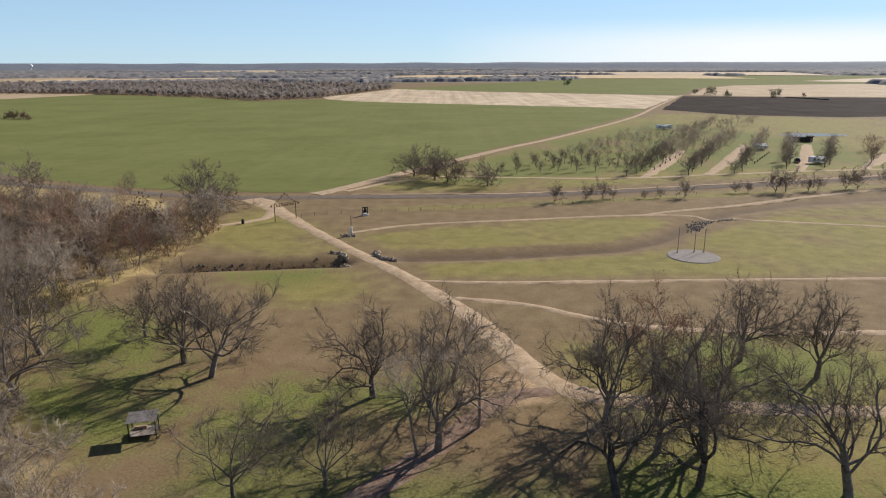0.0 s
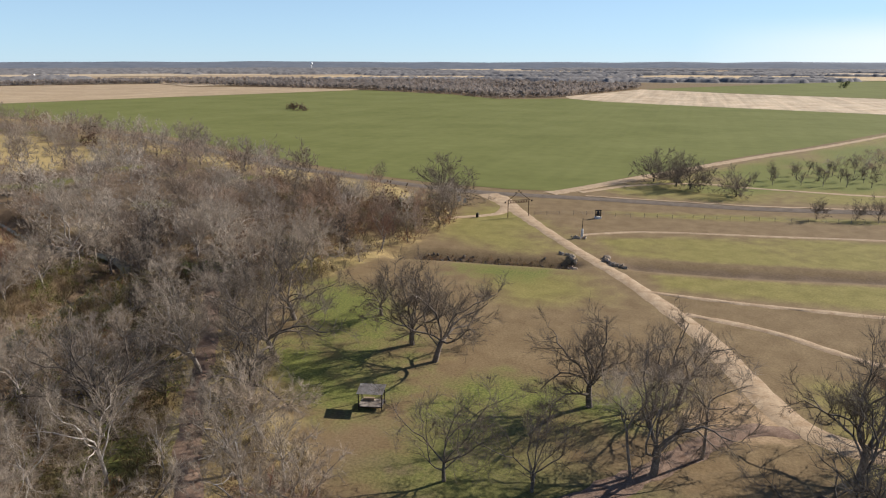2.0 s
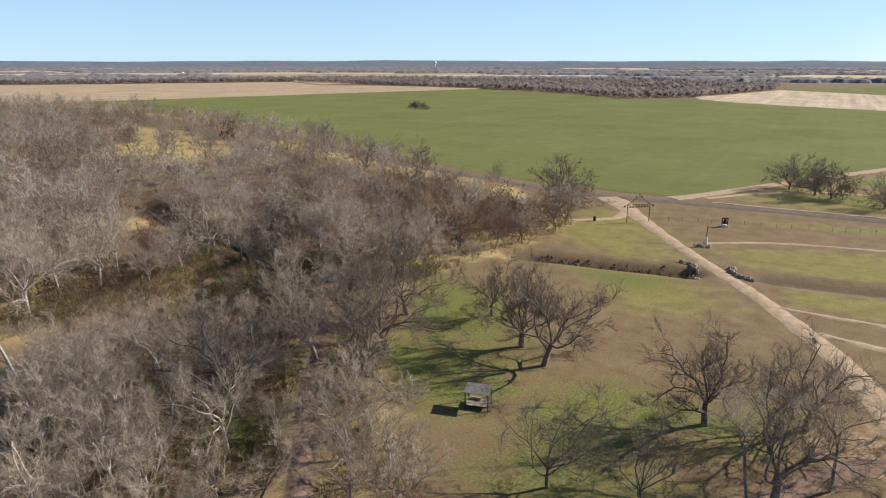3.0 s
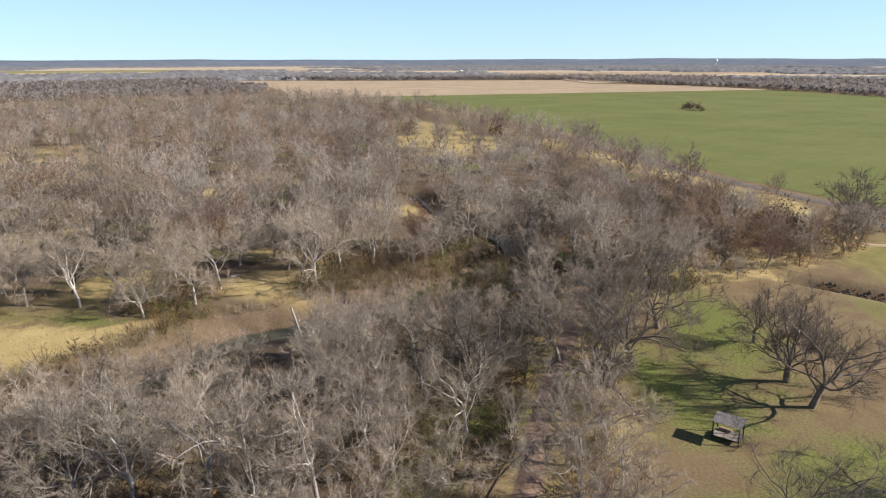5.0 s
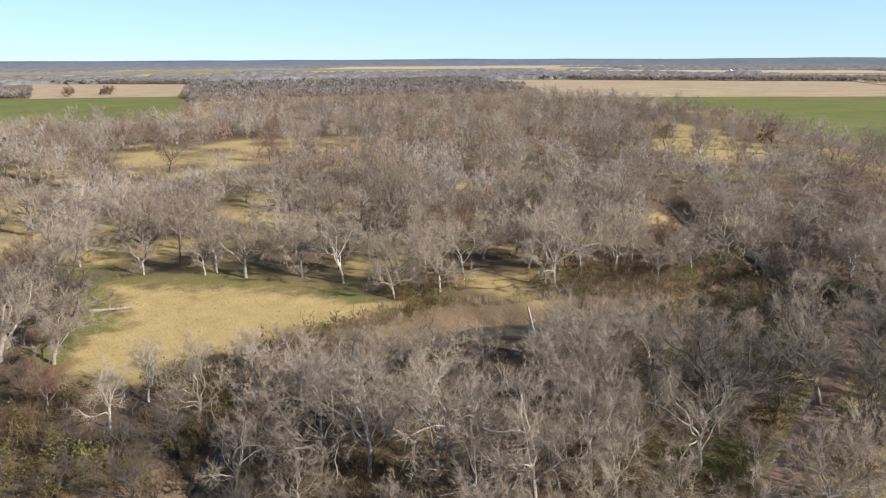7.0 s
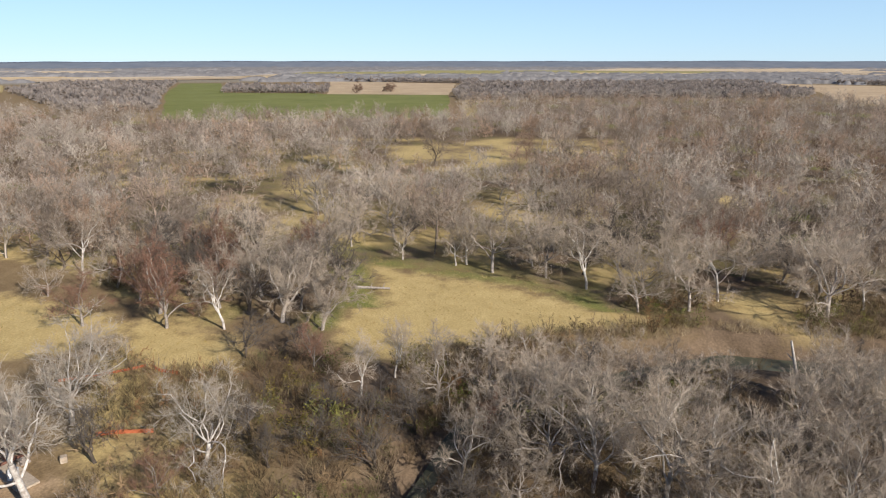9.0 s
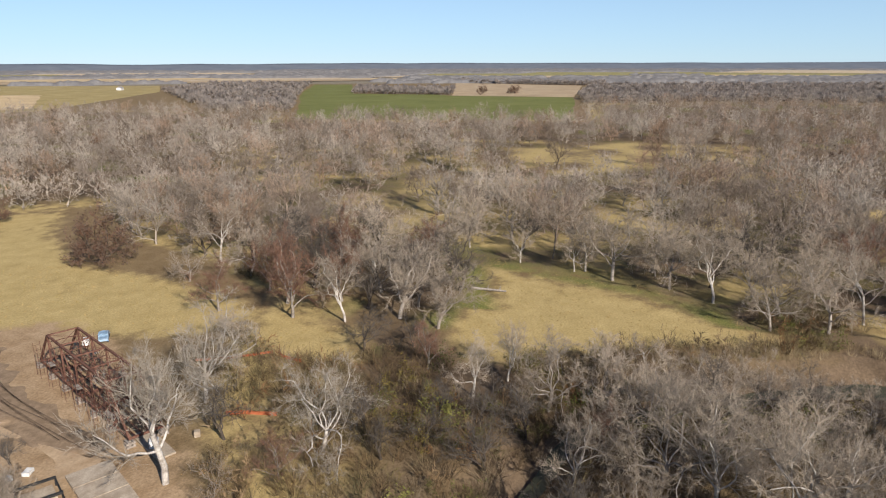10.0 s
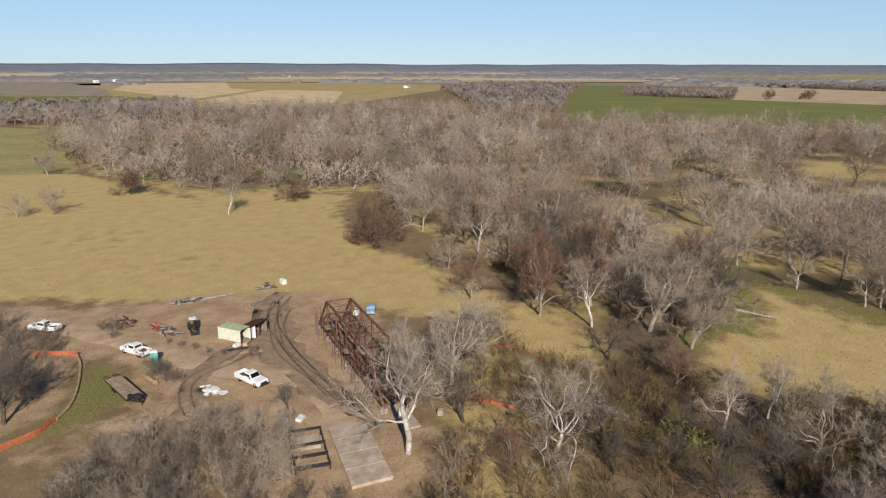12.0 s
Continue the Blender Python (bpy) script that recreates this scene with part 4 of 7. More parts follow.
row("syc", [(-137.2, 50.9, 17.5), (-59.7, 31.3, 19.5), (-67.2, 21.9, 18.4), (-70.6, 15.0, 17.5), (-70.2, 27.6, 14.7), (-61.1, 34.9, 11.8), (-71.8, 54.6, 10.2), (-58.5, 51.8, 15.5), (-151.4, 46.1, 12.0),
            (-160.7, -1.4, 17.5), (-159.6, -3.9, 12.7), (-149.1, -90.4, 16.9), (-92.5, -15.6, 11.7), (-98.8, -11.3, 10.4), (-242.2, -52.7, 12.4), (-141.8, -182.0, 14.8)], "sycamores by the creek")
row("broad", [(-82.1, -53.4, 17.5), (-73.0, -31.5, 14.0)], "sycamores by the creek")
row("giant", [(-62.9, -47.0, 19.5)])
row("oak", [(-140.7, -118.3, 17), (-170.8, -182.5, 11.3), (-143.1, -240.3, 12.7)], "oaks in the meadow")
row("cedar", [(196, 258, 8.0), (-80, 214, 4.0), (-84, 208, 4.5), (-88, 203, 4.0), (-230, 113, 5.5), (-95, 122, 5), (-100, 118, 5)])
row("hedge", [(38, 229, 8.1), (49, 232, 7.4), (55.5, 234, 8.8), (59, 235, 4.7), (70, 235, 4.1), (76, 236, 4.7), (85, 237, 8.1), (106, 245, 5.4), (111, 246, 5.4), (121, 246, 10.1), (124.5, 246, 10.8), (134, 248, 6.8), (138, 249, 7.4), (150, 252, 9.5), (155, 253, 10.1), (168, 256, 9.5)], "roadside bushes")
row("brush", [(-41.0, -64.2, 7.9), (-45, -60, 6), (-37, -58, 7), (-71.0, -86, 3.0), (-57, -92, 4.0), (-58, -95, 3.5), (-30, -66, 8), (-50, -62, 5.5), (-64, -116, 4), (-41, -106, 7), (-34, -72, 7)], "bushes round the yard")
row("hedge", [(-53, -120, 6), (-50, -124, 6.5), (-47, -119, 7), (-51, -115, 5.5), (-45, -112, 7), (-42, -117, 7), (-40, -110, 7), (-37, -104, 7.5), (-41, -100, 6), (-34, -99, 7), (-44, -105, 6), (-52, -133, 6), (-47, -130, 7), (-38, -114, 8)], "bushes round the yard")
row("brush", [(-40, -78, 4), (-38, -74, 5.5), (-43, -74, 4.5), (-46, -70, 5), (-42, -69, 6), (-48, -66, 5), (-52, -66, 4.5), (-36, -68, 7), (-45, -56, 5), (-41, -52, 6), (-47, -50, 5), (-38, -47, 6), (-49, -46, 4), (-60, -101, 2.5), (-58, -89, 3)], "bushes round the yard")
row("brush", [(-66.5, -103, 1.6), (-67, -100, 1.8), (-67.5, -97, 1.7), (-68, -94, 1.6), (-68.8, -91, 1.5), (-59.5, -95, 2.6), (-58.5, -92.5, 3.0), (-57.5, -89.5, 2.8), (-62, -113, 2.5), (-63, -118, 3)], "bushes round the yard")
row("dark", [(-36, -60, 8), (-31, -54, 8), (-62, -68, 5)], "bushes round the yard")
row("rusty", [(-92, 74, 9), (-88, 70, 8), (-96, 80, 8.5), (-100, 95, 8), (-62, -40, 6), (-58, -38, 5)])

row("whip", [(x, y, 3.2 + 3.2 * abs(math.sin(x * 3.7 + y * 1.9))) for x, y in scattered([(-31, -74), (-43, -75), (-51, -75), (-57, -69), (-57, -63), (-53, -58), (-46, -52), (-40, -58), (-33, -66)], 3.0, 74)], "bushes round the yard")

ORCHARD = []
CAMP_ROWS = (((78, 283), (155, 420), 20), ((104, 285), (185, 440), 20), ((124, 287), (196, 420), 16), ((150, 300), (205, 405), 12), ((172, 306), (214, 380), 9), ((200, 318), (232, 372), 6), ((150, 440), (200, 515), 12), ((200, 500), (232, 520), 6))
for i in range(9):
    for j in range(13):
        x, y = 24 + i * 8.6 + j * 8.4 + rng.normal(0, 0.8), 290 + j * 13.5 + i * 1.5 + rng.normal(0, 0.8)
        if x < (y - 262) * 0.62 - 4 or x > 96 + (y - 290) * 0.55 or rng.uniform() < 0.1:
            continue
        ORCHARD.append((x, y, rng.uniform(5.5, 8.5)))
for a, b, n in CAMP_ROWS:
    for k in range(n):
        t = k / (n - 1)
        ORCHARD.append((a[0] + (b[0] - a[0]) * t + rng.normal(0, 0.8), a[1] + (b[1] - a[1]) * t + rng.normal(0, 0.8), rng.uniform(8.5, 12)))
for x, y, h in ORCHARD:
    if y < 335:
        plant("young", x, y, h, "orchard rows")


def spaced(cands, gap, start):
    """Keeps those of the candidates that lie at least gap metres from all kept before."""
    cell = {}

    def key(p):
        return int(p[0] // gap), int(p[1] // gap)
    for p in start:
        cell.setdefault(key(p), []).append(p)
    keep = []
    for p in cands:
        a, b = key(p)
        if all((p[0] - q[0]) ** 2 + (p[1] - q[1]) ** 2 > gap * gap for i in (-1, 0, 1) for j in (-1, 0, 1) for q in cell.get((a + i, b + j), ())):
            cell.setdefault((a, b), []).append(p)
            keep.append(p)
    return keep


def scatter(box, n, gap, test, start=(), seed=1):
    r = np.random.default_rng(seed)
    c = np.column_stack([r.uniform(box[0], box[1], n), r.uniform(box[2], box[3], n)])
    return spaced([tuple(p) for p in c[test(c[:, 0], c[:, 1])]], gap, start)


VERGE = [(-138, 224), (-104, 213), (-84, 206), (-66, 200), (-66, 228), (-100, 247), (-142, 260)]
SCRUB = [(-60, 140), (-60, 240), (-160, 262), (-205, 262), (-190, 180), (-130, 140)]


def woodland(x, y):
    ok = inside(WOODS, x, y) & ~inside(MEADOW_CREEK, x, y) & ~inside(MEADOW_SOUTH, x, y) & ~inside(GLADE_BEND, x, y) & (away(CREEK, x, y) > 3.5)
    d = np.hypot(x, y) + 1e-6
    for g in GLADES:
        for s in (0, 12, 24, 36):
            ok &= ~inside(g, *ragged(x * (1 + s / d), y * (1 + s / d)))
    for s in (8, 16):
        ok &= ~inside(MEADOW_CREEK, x * (1 + s / d), y * (1 + s / d)) | (y > -10)
    for ox, oy in ((-140.7, -118.3), (-170.8, -182.5), (-143.1, -240.3)):
        ok &= np.hypot(x - ox, y - oy) > 15
    ok &= ~inside(VERGE, x, y) & (np.hypot(x + 42, y - 79) > 13)
    return ok & (away([(-96, 122), (-81, 99), (-62, 71), (-46, 50), (-38, 38)], x, y) > 3) & (np.hypot(x, y) > 38)


def near_wood(x, y):
    return woodland(x, y) & (np.hypot(x, y) < 250)


DENSE = [(-98, 122), (-78, 108), (-64, 90), (-48, 72), (-34, 56), (-22, 40), (-20, 0), (-30, -34), (-62, -42), (-100, -30), (-104, -10), (-112, 20), (-118, 60), (-112, 120)]
near = scatter((-130, 20, -60, 140), 5000, 6.1, lambda x, y: woodland(x, y) & inside(DENSE, x, y), taken, 4)[:140]
near += scatter((-250, 20, -250, 250), 9000, 8.6, lambda x, y: near_wood(x, y) & ~inside(DENSE, x, y) & inside(OPEN, x, y), taken + near, 3)
near += scatter((-250, 20, -250, 250), 12000, 7.0, lambda x, y: near_wood(x, y) & ~inside(DENSE, x, y) & ~inside(OPEN, x, y), taken + near, 13)
near.sort(key=lambda p: np.hypot(*p))
singles, rest = near[:230], near[230:]
for x, y in singles:
    thick = inside(DENSE, np.array(x), np.array(y))
    low = inside(SCRUB, np.array(x), np.array(y))
    far_off, way = math.hypot(x, y), math.degrees(math.atan2(-x, y))
    cap = 47.5 - (0.375 if way > 62 else 0.33) * far_off if 45 < way < 104 and x > -124 else 30.0
    if cap < 4.0:
        continue
    brushy = 94 < way < 140 and far_off < 125 and y < -6
    if brushy and rng.uniform() < 0.5:
        continue
    if brushy:
        cap = rng.uniform(5.5, 9.5)
    kind = rng.choice(["grey", "syc", "dark", "red", "slim"], p=[0.5, 0.04, 0.36, 0.06, 0.04] if low else [0.60, 0.08, 0.22, 0.04, 0.06] if y > 85 else [0.06, 0.0, 0.68, 0.26, 0.0] if brushy else [0.54, 0.18, 0.15, 0.05, 0.08] if thick else [0.34, 0.04, 0.34, 0.22, 0.06] if y < -25 and x > -190 else [0.62, 0.10, 0.16, 0.06, 0.06])
    plant(str(kind), x, y, float(np.clip(rng.normal(10.5, 2.0), 6, 14) if low else np.clip(rng.normal(11 if thick else 15.5, 2.4), 6.5, 20)) if cap > 20 else float(min(cap, rng.normal(12, 2))), "woodland trees")


TINTS = {"bark": ((1.0, 0.98, 0.95), (0.82, 0.79, 0.76), (1.18, 1.17, 1.14), (1.0, 0.87, 0.78), (1.1, 1.08, 1.05), (0.68, 0.63, 0.6), (0.92, 0.88, 0.84), (0.9, 0.72, 0.6), (0.6, 0.54, 0.49)),
         "far": ((1.0, 1.0, 1.0), (0.9, 0.9, 0.92), (1.08, 1.07, 1.06)),
         "brush": ((1.35, 1.28, 1.18), (1.0, 0.85, 0.64), (0.96, 0.94, 0.7), (1.05, 0.86, 0.66), (0.5, 0.43, 0.35), (1.15, 1.05, 0.86), (0.8, 0.84, 0.58), (0.75, 0.6, 0.44), (0.62, 0.52, 0.4)),
         "scrub": ((1.0, 0.95, 0.86), (0.7, 0.66, 0.58), (1.25, 1.12, 0.95), (0.85, 0.86, 0.62), (1.1, 0.82, 0.6))}


def stamped(proto, places, heights, seed=2, tints="bark"):
    """Sets the light tree shapes out at the places, joined into one mesh, each with its own tint of bark."""
    r = np.random.default_rng(seed)
    vs, fs, cs, n = [], [], [], 0
    table = TINTS[tints]
    xy = np.array(places)
    ground = height(xy[:, 0], xy[:, 1])
    for (x, y), h, z in zip(places, heights, ground):
        v, f, *limb = proto[int(r.integers(len(proto)))]
        a = r.uniform(0, 6.28)
        c, s = math.cos(a) * h, math.sin(a) * h
        w = r.uniform(0.85, 1.15)
        vs.append(np.column_stack([(v[:, 0] * c - v[:, 1] * s) * w + x, (v[:, 0] * s + v[:, 1] * c) * w + y, v[:, 2] * h + z]))
        fs.append(f + n)
        tint = np.array(table[int(r.integers(len(table)))]) * r.uniform(0.85, 1.15)
        tone = np.tile((*tint, 1.0), (len(v), 1))
        if limb:
            tone[:limb[0], :3] *= r.uniform(0.75, 1.25)
        cs.append(tone)
        n += len(v)
    return np.concatenate(vs), np.concatenate(fs), np.concatenate(cs)


def stand(name, made, mat, label, category):
    """One object for a stand of trees or bushes that nobody could count."""
    ob = sheet(name, made[0], made[1], mat)
    att = ob.data.color_attributes.new("tint", "FLOAT_COLOR", "POINT")
    att.data.foreach_set("color", made[2].astype(np.float32).ravel())
    return tagged(ob, label, category, kind="stuff")


def light_tree(seed, limbs, kids, kids2, twigs, w, length, spread=1.0, trunk=0.22, tubed=True, thick=0.024, wide=0.54):
    """A tree of one metre's height with few faces, for the woods farther off; also how many of its points belong to the limbs."""
    segs, tips = grow(seed, 1.0, limbs=limbs, kids=kids, kids2=kids2, twigs=twigs, twig_w=w, twig_len=length, thick=thick, spread=spread, trunk=trunk, up=0.08, wiggle=0.3, wide=wide)
    top = tips[:, 5].max()
    segs[:, :6] /= top
    tips[:, :6] /= top
    low = segs[segs[:, 8] <= 1]
    mid = segs[segs[:, 8] == 2]
    arms = np.column_stack([mid[:, :6], mid[:, 6] * 1.6])
    if tubed:
        wood = stack(tubes(low, 3), blades(arms, seed))
    else:
        flat = np.column_stack([low[:, :6], low[:, 6] * 1.4])
        wood = stack(blades(flat, seed), blades(flat, seed + 5))
    return (*stack(wood, blades(tips, seed + 1)), len(wood[0]))


near_proto = [light_tree(860 + k, 8, 5, 5, 8, 0.0027, 0.085, 1.25, 0.26, True, 0.025) for k in range(7)]
far_proto = [light_tree(900 + k, 8, 4, 4, 6, 0.0046, 0.095, 1.3, 0.22, False, 0.025, 0.58) for k in range(7)]
thin_proto = [light_tree(950 + k, 7, 4, 3, 4, 0.0062, 0.11, 1.35, 0.16, False, 0.022, 0.62) for k in range(6)]
r5 = np.random.default_rng(5)
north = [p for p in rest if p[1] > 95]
rest = [p for p in rest if p[1] <= 95]
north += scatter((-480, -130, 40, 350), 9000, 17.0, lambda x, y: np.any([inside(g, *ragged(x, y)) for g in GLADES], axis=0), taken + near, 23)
rest += scatter((-450, -180, -120, 40), 6000, 45.0, lambda x, y: np.any([inside(g, *ragged(x, y)) for g in GLADES], axis=0), taken + near, 24)
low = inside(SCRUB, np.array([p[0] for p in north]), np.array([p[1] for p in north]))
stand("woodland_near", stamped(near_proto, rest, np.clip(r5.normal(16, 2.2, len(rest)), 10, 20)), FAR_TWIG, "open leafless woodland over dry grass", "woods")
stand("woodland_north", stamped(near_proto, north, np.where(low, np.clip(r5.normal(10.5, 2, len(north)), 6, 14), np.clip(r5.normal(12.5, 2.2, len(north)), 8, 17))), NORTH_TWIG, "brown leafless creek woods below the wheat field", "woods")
back = [p for p in ORCHARD if p[1] >= 335]
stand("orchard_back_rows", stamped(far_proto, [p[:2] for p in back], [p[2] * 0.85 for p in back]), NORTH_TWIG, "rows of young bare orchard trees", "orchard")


def middle_wood(x, y):
    d = np.hypot(x, y)
    return woodland(x, y) & (d >= 250) & (d < 520)


def far_wood(x, y):
    return woodland(x, y) & (np.hypot(x, y) >= 520)


spots = scatter((-460, -120, -220, 110), 12000, 10.2, lambda x, y: middle_wood(x, y) & inside(OPEN, x, y), near, 51)
spots += scatter((-540, 20, -530, 460), 20000, 11.6, lambda x, y: middle_wood(x, y) & ~inside(OPEN, x, y), near, 5)
stand("woodland_middle", stamped(far_proto, spots, np.clip(r5.normal(15, 2.6, len(spots)), 8, 20)), FAR_TWIG, "dense leafless grey-brown bottomland woods", "woods")
spots = scatter((-920, 20, -860, 480), 16000, 11.6, far_wood, (), 6)
stand("woodland_far", stamped(thin_proto, spots, np.clip(r5.normal(13, 2.4, len(spots)), 8, 18)), FAR_TWIG, "far leafless woods", "woods")

leafy_proto = []
for k in range(4):
    segs, tips = grow(1400 + k, 1.0, limbs=6, kids=4, kids2=4, twigs=4, spread=1.2, trunk=0.14, thick=0.022, twig_w=0.004, twig_len=0.12)
    top = tips[:, 5].max()
    segs[:, :6] /= top
    tips[:, :6] /= top
    leafy_proto.append(stack(tubes(segs[segs[:, 8] <= 1], 3), leaves(tips, k, 0.045, 1)))
spots = scatter((-560, 20, -480, 440), 9000, 60.0, lambda x, y: woodland(x, y) & (np.hypot(x, y) > 150) & ~inside(OPEN, x, y), (), 15)
LEAFY = tinted(material("brown_leaf_crowns", (0.13, 0.085, 0.058), (0.23, 0.155, 0.105), 3.0, 0.9))
see_through(LEAFY)
stand("woodland_brown_leaf", stamped(leafy_proto, spots, r5.uniform(7, 13, len(spots)), 9), LEAFY, "scattered oaks holding brown winter leaves", "woods")

# belts of woods between the distant fields
def clump(seed, n=58):
    """A full fuzzy crown one metre high for trees too far off to show single twigs."""
    r = np.random.default_rng(seed)
    d = r.normal(0, 1, (n, 3))
    d /= np.linalg.norm(d, axis=1)[:, None]
    d[:, 2] = np.abs(d[:, 2]) * 1.1 - 0.3
    size = np.array((r.uniform(0.5, 0.68), r.uniform(0.5, 0.68), 0.62))
    foot = d * size * r.uniform(0.1, 0.5, (n, 1)) + (0, 0, 0.34)
    tip = d * size * r.uniform(0.8, 1.0, (n, 1)) + (0, 0, 0.36) + r.normal(0, 0.03, (n, 3))
    trunk = np.array([(0, 0, 0, r.normal(0, 0.05), r.normal(0, 0.05), 0.7, 0.05) for _ in range(2)])
    return blades(np.concatenate([trunk, np.column_stack([foot, tip, r.uniform(0.05, 0.085, n)])]), seed)


clump_proto = [clump(980 + k) for k in range(5)]
spots = []
for k, belt in enumerate(BELTS):
    bx, by = [p[0] for p in belt], [p[1] for p in belt]
    area = (max(bx) - min(bx)) * (max(by) - min(by))

    def in_belt(x, y):
        d = np.hypot(x, y)
        front = ~inside(belt, x * (1 - 150 / d), y * (1 - 150 / d))
        return inside(belt, x, y) & (front | (np.random.default_rng(k).uniform(size=x.shape) < 0.22))
    spots += scatter((min(bx), max(bx), min(by), max(by)), int(area / 45), 8.5, in_belt, (), 80 + k)
stand("woodland_belts", stamped(clump_proto, spots, r5.uniform(9, 14, len(spots)), 2, "far"), BELT_TWIG, "belts of leafless trees between fields", "woods")


def horizon(x, y):
    d, a = np.hypot(x, y), np.arctan2(-x, y)
    band = np.array([noise.noise(Vector((p * 2.2, q * 0.0034, 2.0))) + 0.5 * noise.noise(Vector((p * 7.0, q * 0.008, 4.0))) for p, q in zip(a, d)])
    return (d > 1650) & (d < 4700) & (band > -0.12 - (d - 1650) / 7000)


r9 = np.random.default_rng(9)
STRIPS = []
for k in range(34):
    d, a = 1750 + 2600 * r9.uniform() ** 1.6, r9.uniform(-0.8, 3.0)
    half, deep = r9.uniform(180, 650), r9.uniform(260, 700) * d / 2200
    out, side = np.array((-math.sin(a), math.cos(a))), np.array((math.cos(a), math.sin(a)))
    mid = out * d
    skew = r9.normal(0, 60)
    STRIPS.append([tuple(mid - side * half), tuple(mid + side * half + out * skew), tuple(mid + side * half * 0.9 + out * deep), tuple(mid - side * half * 0.9 + out * (deep + skew))])
    mat = (STUBBLE, PALE_STUBBLE, TAN_FIELD, GREEN_PASTURE, PALE_STUBBLE)[int(r9.integers(5))]
    field("field_far", STRIPS[-1], mat, "far strip of farmland between woods", 0.5 + 0.06 * k, 60.0)
# far woods: rows of crowns that close over the land, with gaps where fields lie; haze is painted into their grey
far_rows = 1560 + 3200 * np.linspace(0, 1, 58) ** 1.35
turns = np.linspace(-0.66, 2.84, 1300)
far_open = STRIPS + [[(570, 1400), (1000, 1500), (1900, 1550), (1850, 2300), (900, 2350), (420, 2000), (200, 1700), (60, 1500)], [(-1100, 1230), (-860, 1250), (-1500, 2300), (-1750, 2200)],
                     [(-1040, -250), (-1640, -350), (-1500, -50), (-1000, -40)], [(-1347, -943), (-1200, -1500), (-836, -1442), (-725, -1705), (-900, -2300), (-500, -2400), (-200, -1500), (-478, -1128)]]
lines = []
for k, d in enumerate(far_rows):
    wave = np.array([noise.noise(Vector((a * 9, k * 3.1, 1.0))) for a in turns])
    jitter = np.random.default_rng(300 + k)
    dist = d + wave * 60 + jitter.normal(0, 2, len(turns))
    deep = 25 + (d - 1500) * 0.012
    x, y = -dist * np.sin(turns), dist * np.cos(turns)
    ok = horizon(x, y)
    for g in far_open:
        ok &= ~inside(g, x, y)
    ok = np.convolve(ok.astype(float), np.ones(5) / 5, "same")
    tone = np.array([noise.noise(Vector((p * 0.05, q * 0.05, 6.0))) + 0.6 * noise.noise(Vector((p * 0.016, q * 0.016, 8.0))) for p, q in zip(x, y)])
    tall = np.where(ok > 0.3, (8.5 + 4.5 * tone + jitter.normal(0, 0.7, len(turns))) * np.clip(ok * 1.4, 0, 1), -2.0)
    for off, share in ((-14, -0.2), (0, 0.7), (deep * 0.35, 1.0), (deep, 0.25)):
        z = np.where(tall > 0, tall * share, -2.0)
        lines.append(np.column_stack([-(dist + off) * np.sin(turns), (dist + off) * np.cos(turns), z]))
n = len(turns)
i = (np.arange(len(lines))[:, None] * n + np.arange(n - 1)[None, :])
i = i[[k for k in range(len(lines)) if k % 4 != 3]].ravel()
grid = np.concatenate(lines)
faces = np.stack([i, i + 1, i + n + 1, i + n], -1)
faces = faces[grid[faces][:, :, 2].max(1) > 0][:, ::-1]
far_woods = tagged(sheet("woodland_horizon", grid, faces, FAR_WOOD), "woods reaching to the horizon, haze painted into their grey", "woods", kind="stuff")
far_woods.data.shade_smooth()

# undergrowth along the creek and in the woods
bush_proto = []
for k in range(6):
    segs, tips = grow(1200 + k, 1.0, limbs=5, kids=3, kids2=1, twigs=5, spread=1.15, trunk=0.04, thick=0.012, twig_w=0.012, twig_len=0.22)
    bush_proto.append(stack(blades(np.column_stack([segs[segs[:, 8] >= 1][:, :6], segs[segs[:, 8] >= 1][:, 6] * 1.5 + 0.004]), k), blades(tips, k)))


def thicket(x, y):
    creekside = away(CREEK, x, y) < 26
    pathside = inside([(-64, 212), (-60, 190), (-80, 165), (-92, 140), (-80, 112), (-64, 92), (-47, 72), (-34, 56), (-22, 40), (-24, 0), (-30, -34), (-60, -44), (-70, -56), (-92, -64), (-112, -58), (-104, -36), (-106, -24), (-112, 0), (-126, 45), (-125, 110), (-150, 180), (-150, 235), (-80, 222)], x, y)
    some = np.array([noise.noise(Vector((p * 0.02, q * 0.02, 7.0))) for p, q in zip(x, y)]) > 0.1
    return (woodland(x, y) | (away(CREEK, x, y) < 9)) & (creekside | pathside | (some & (np.hypot(x, y) < 330) & ~inside(OPEN, x, y))) & (away(CREEK, x, y) > 3.2) & (away(CREEK[4:7], x, y) > 10)


spots = scatter((-330, 10, -200, 260), 16000, 2.6, thicket, (), 11)
spots.sort(key=lambda p: np.hypot(*p))
spots = spots[:1100]
stand("undergrowth_brown", stamped(bush_proto, spots, r5.uniform(1.8, 5.2, len(spots)), 3, "scrub"), THICKET, "brown tangled undergrowth of stems and brambles", "undergrowth")


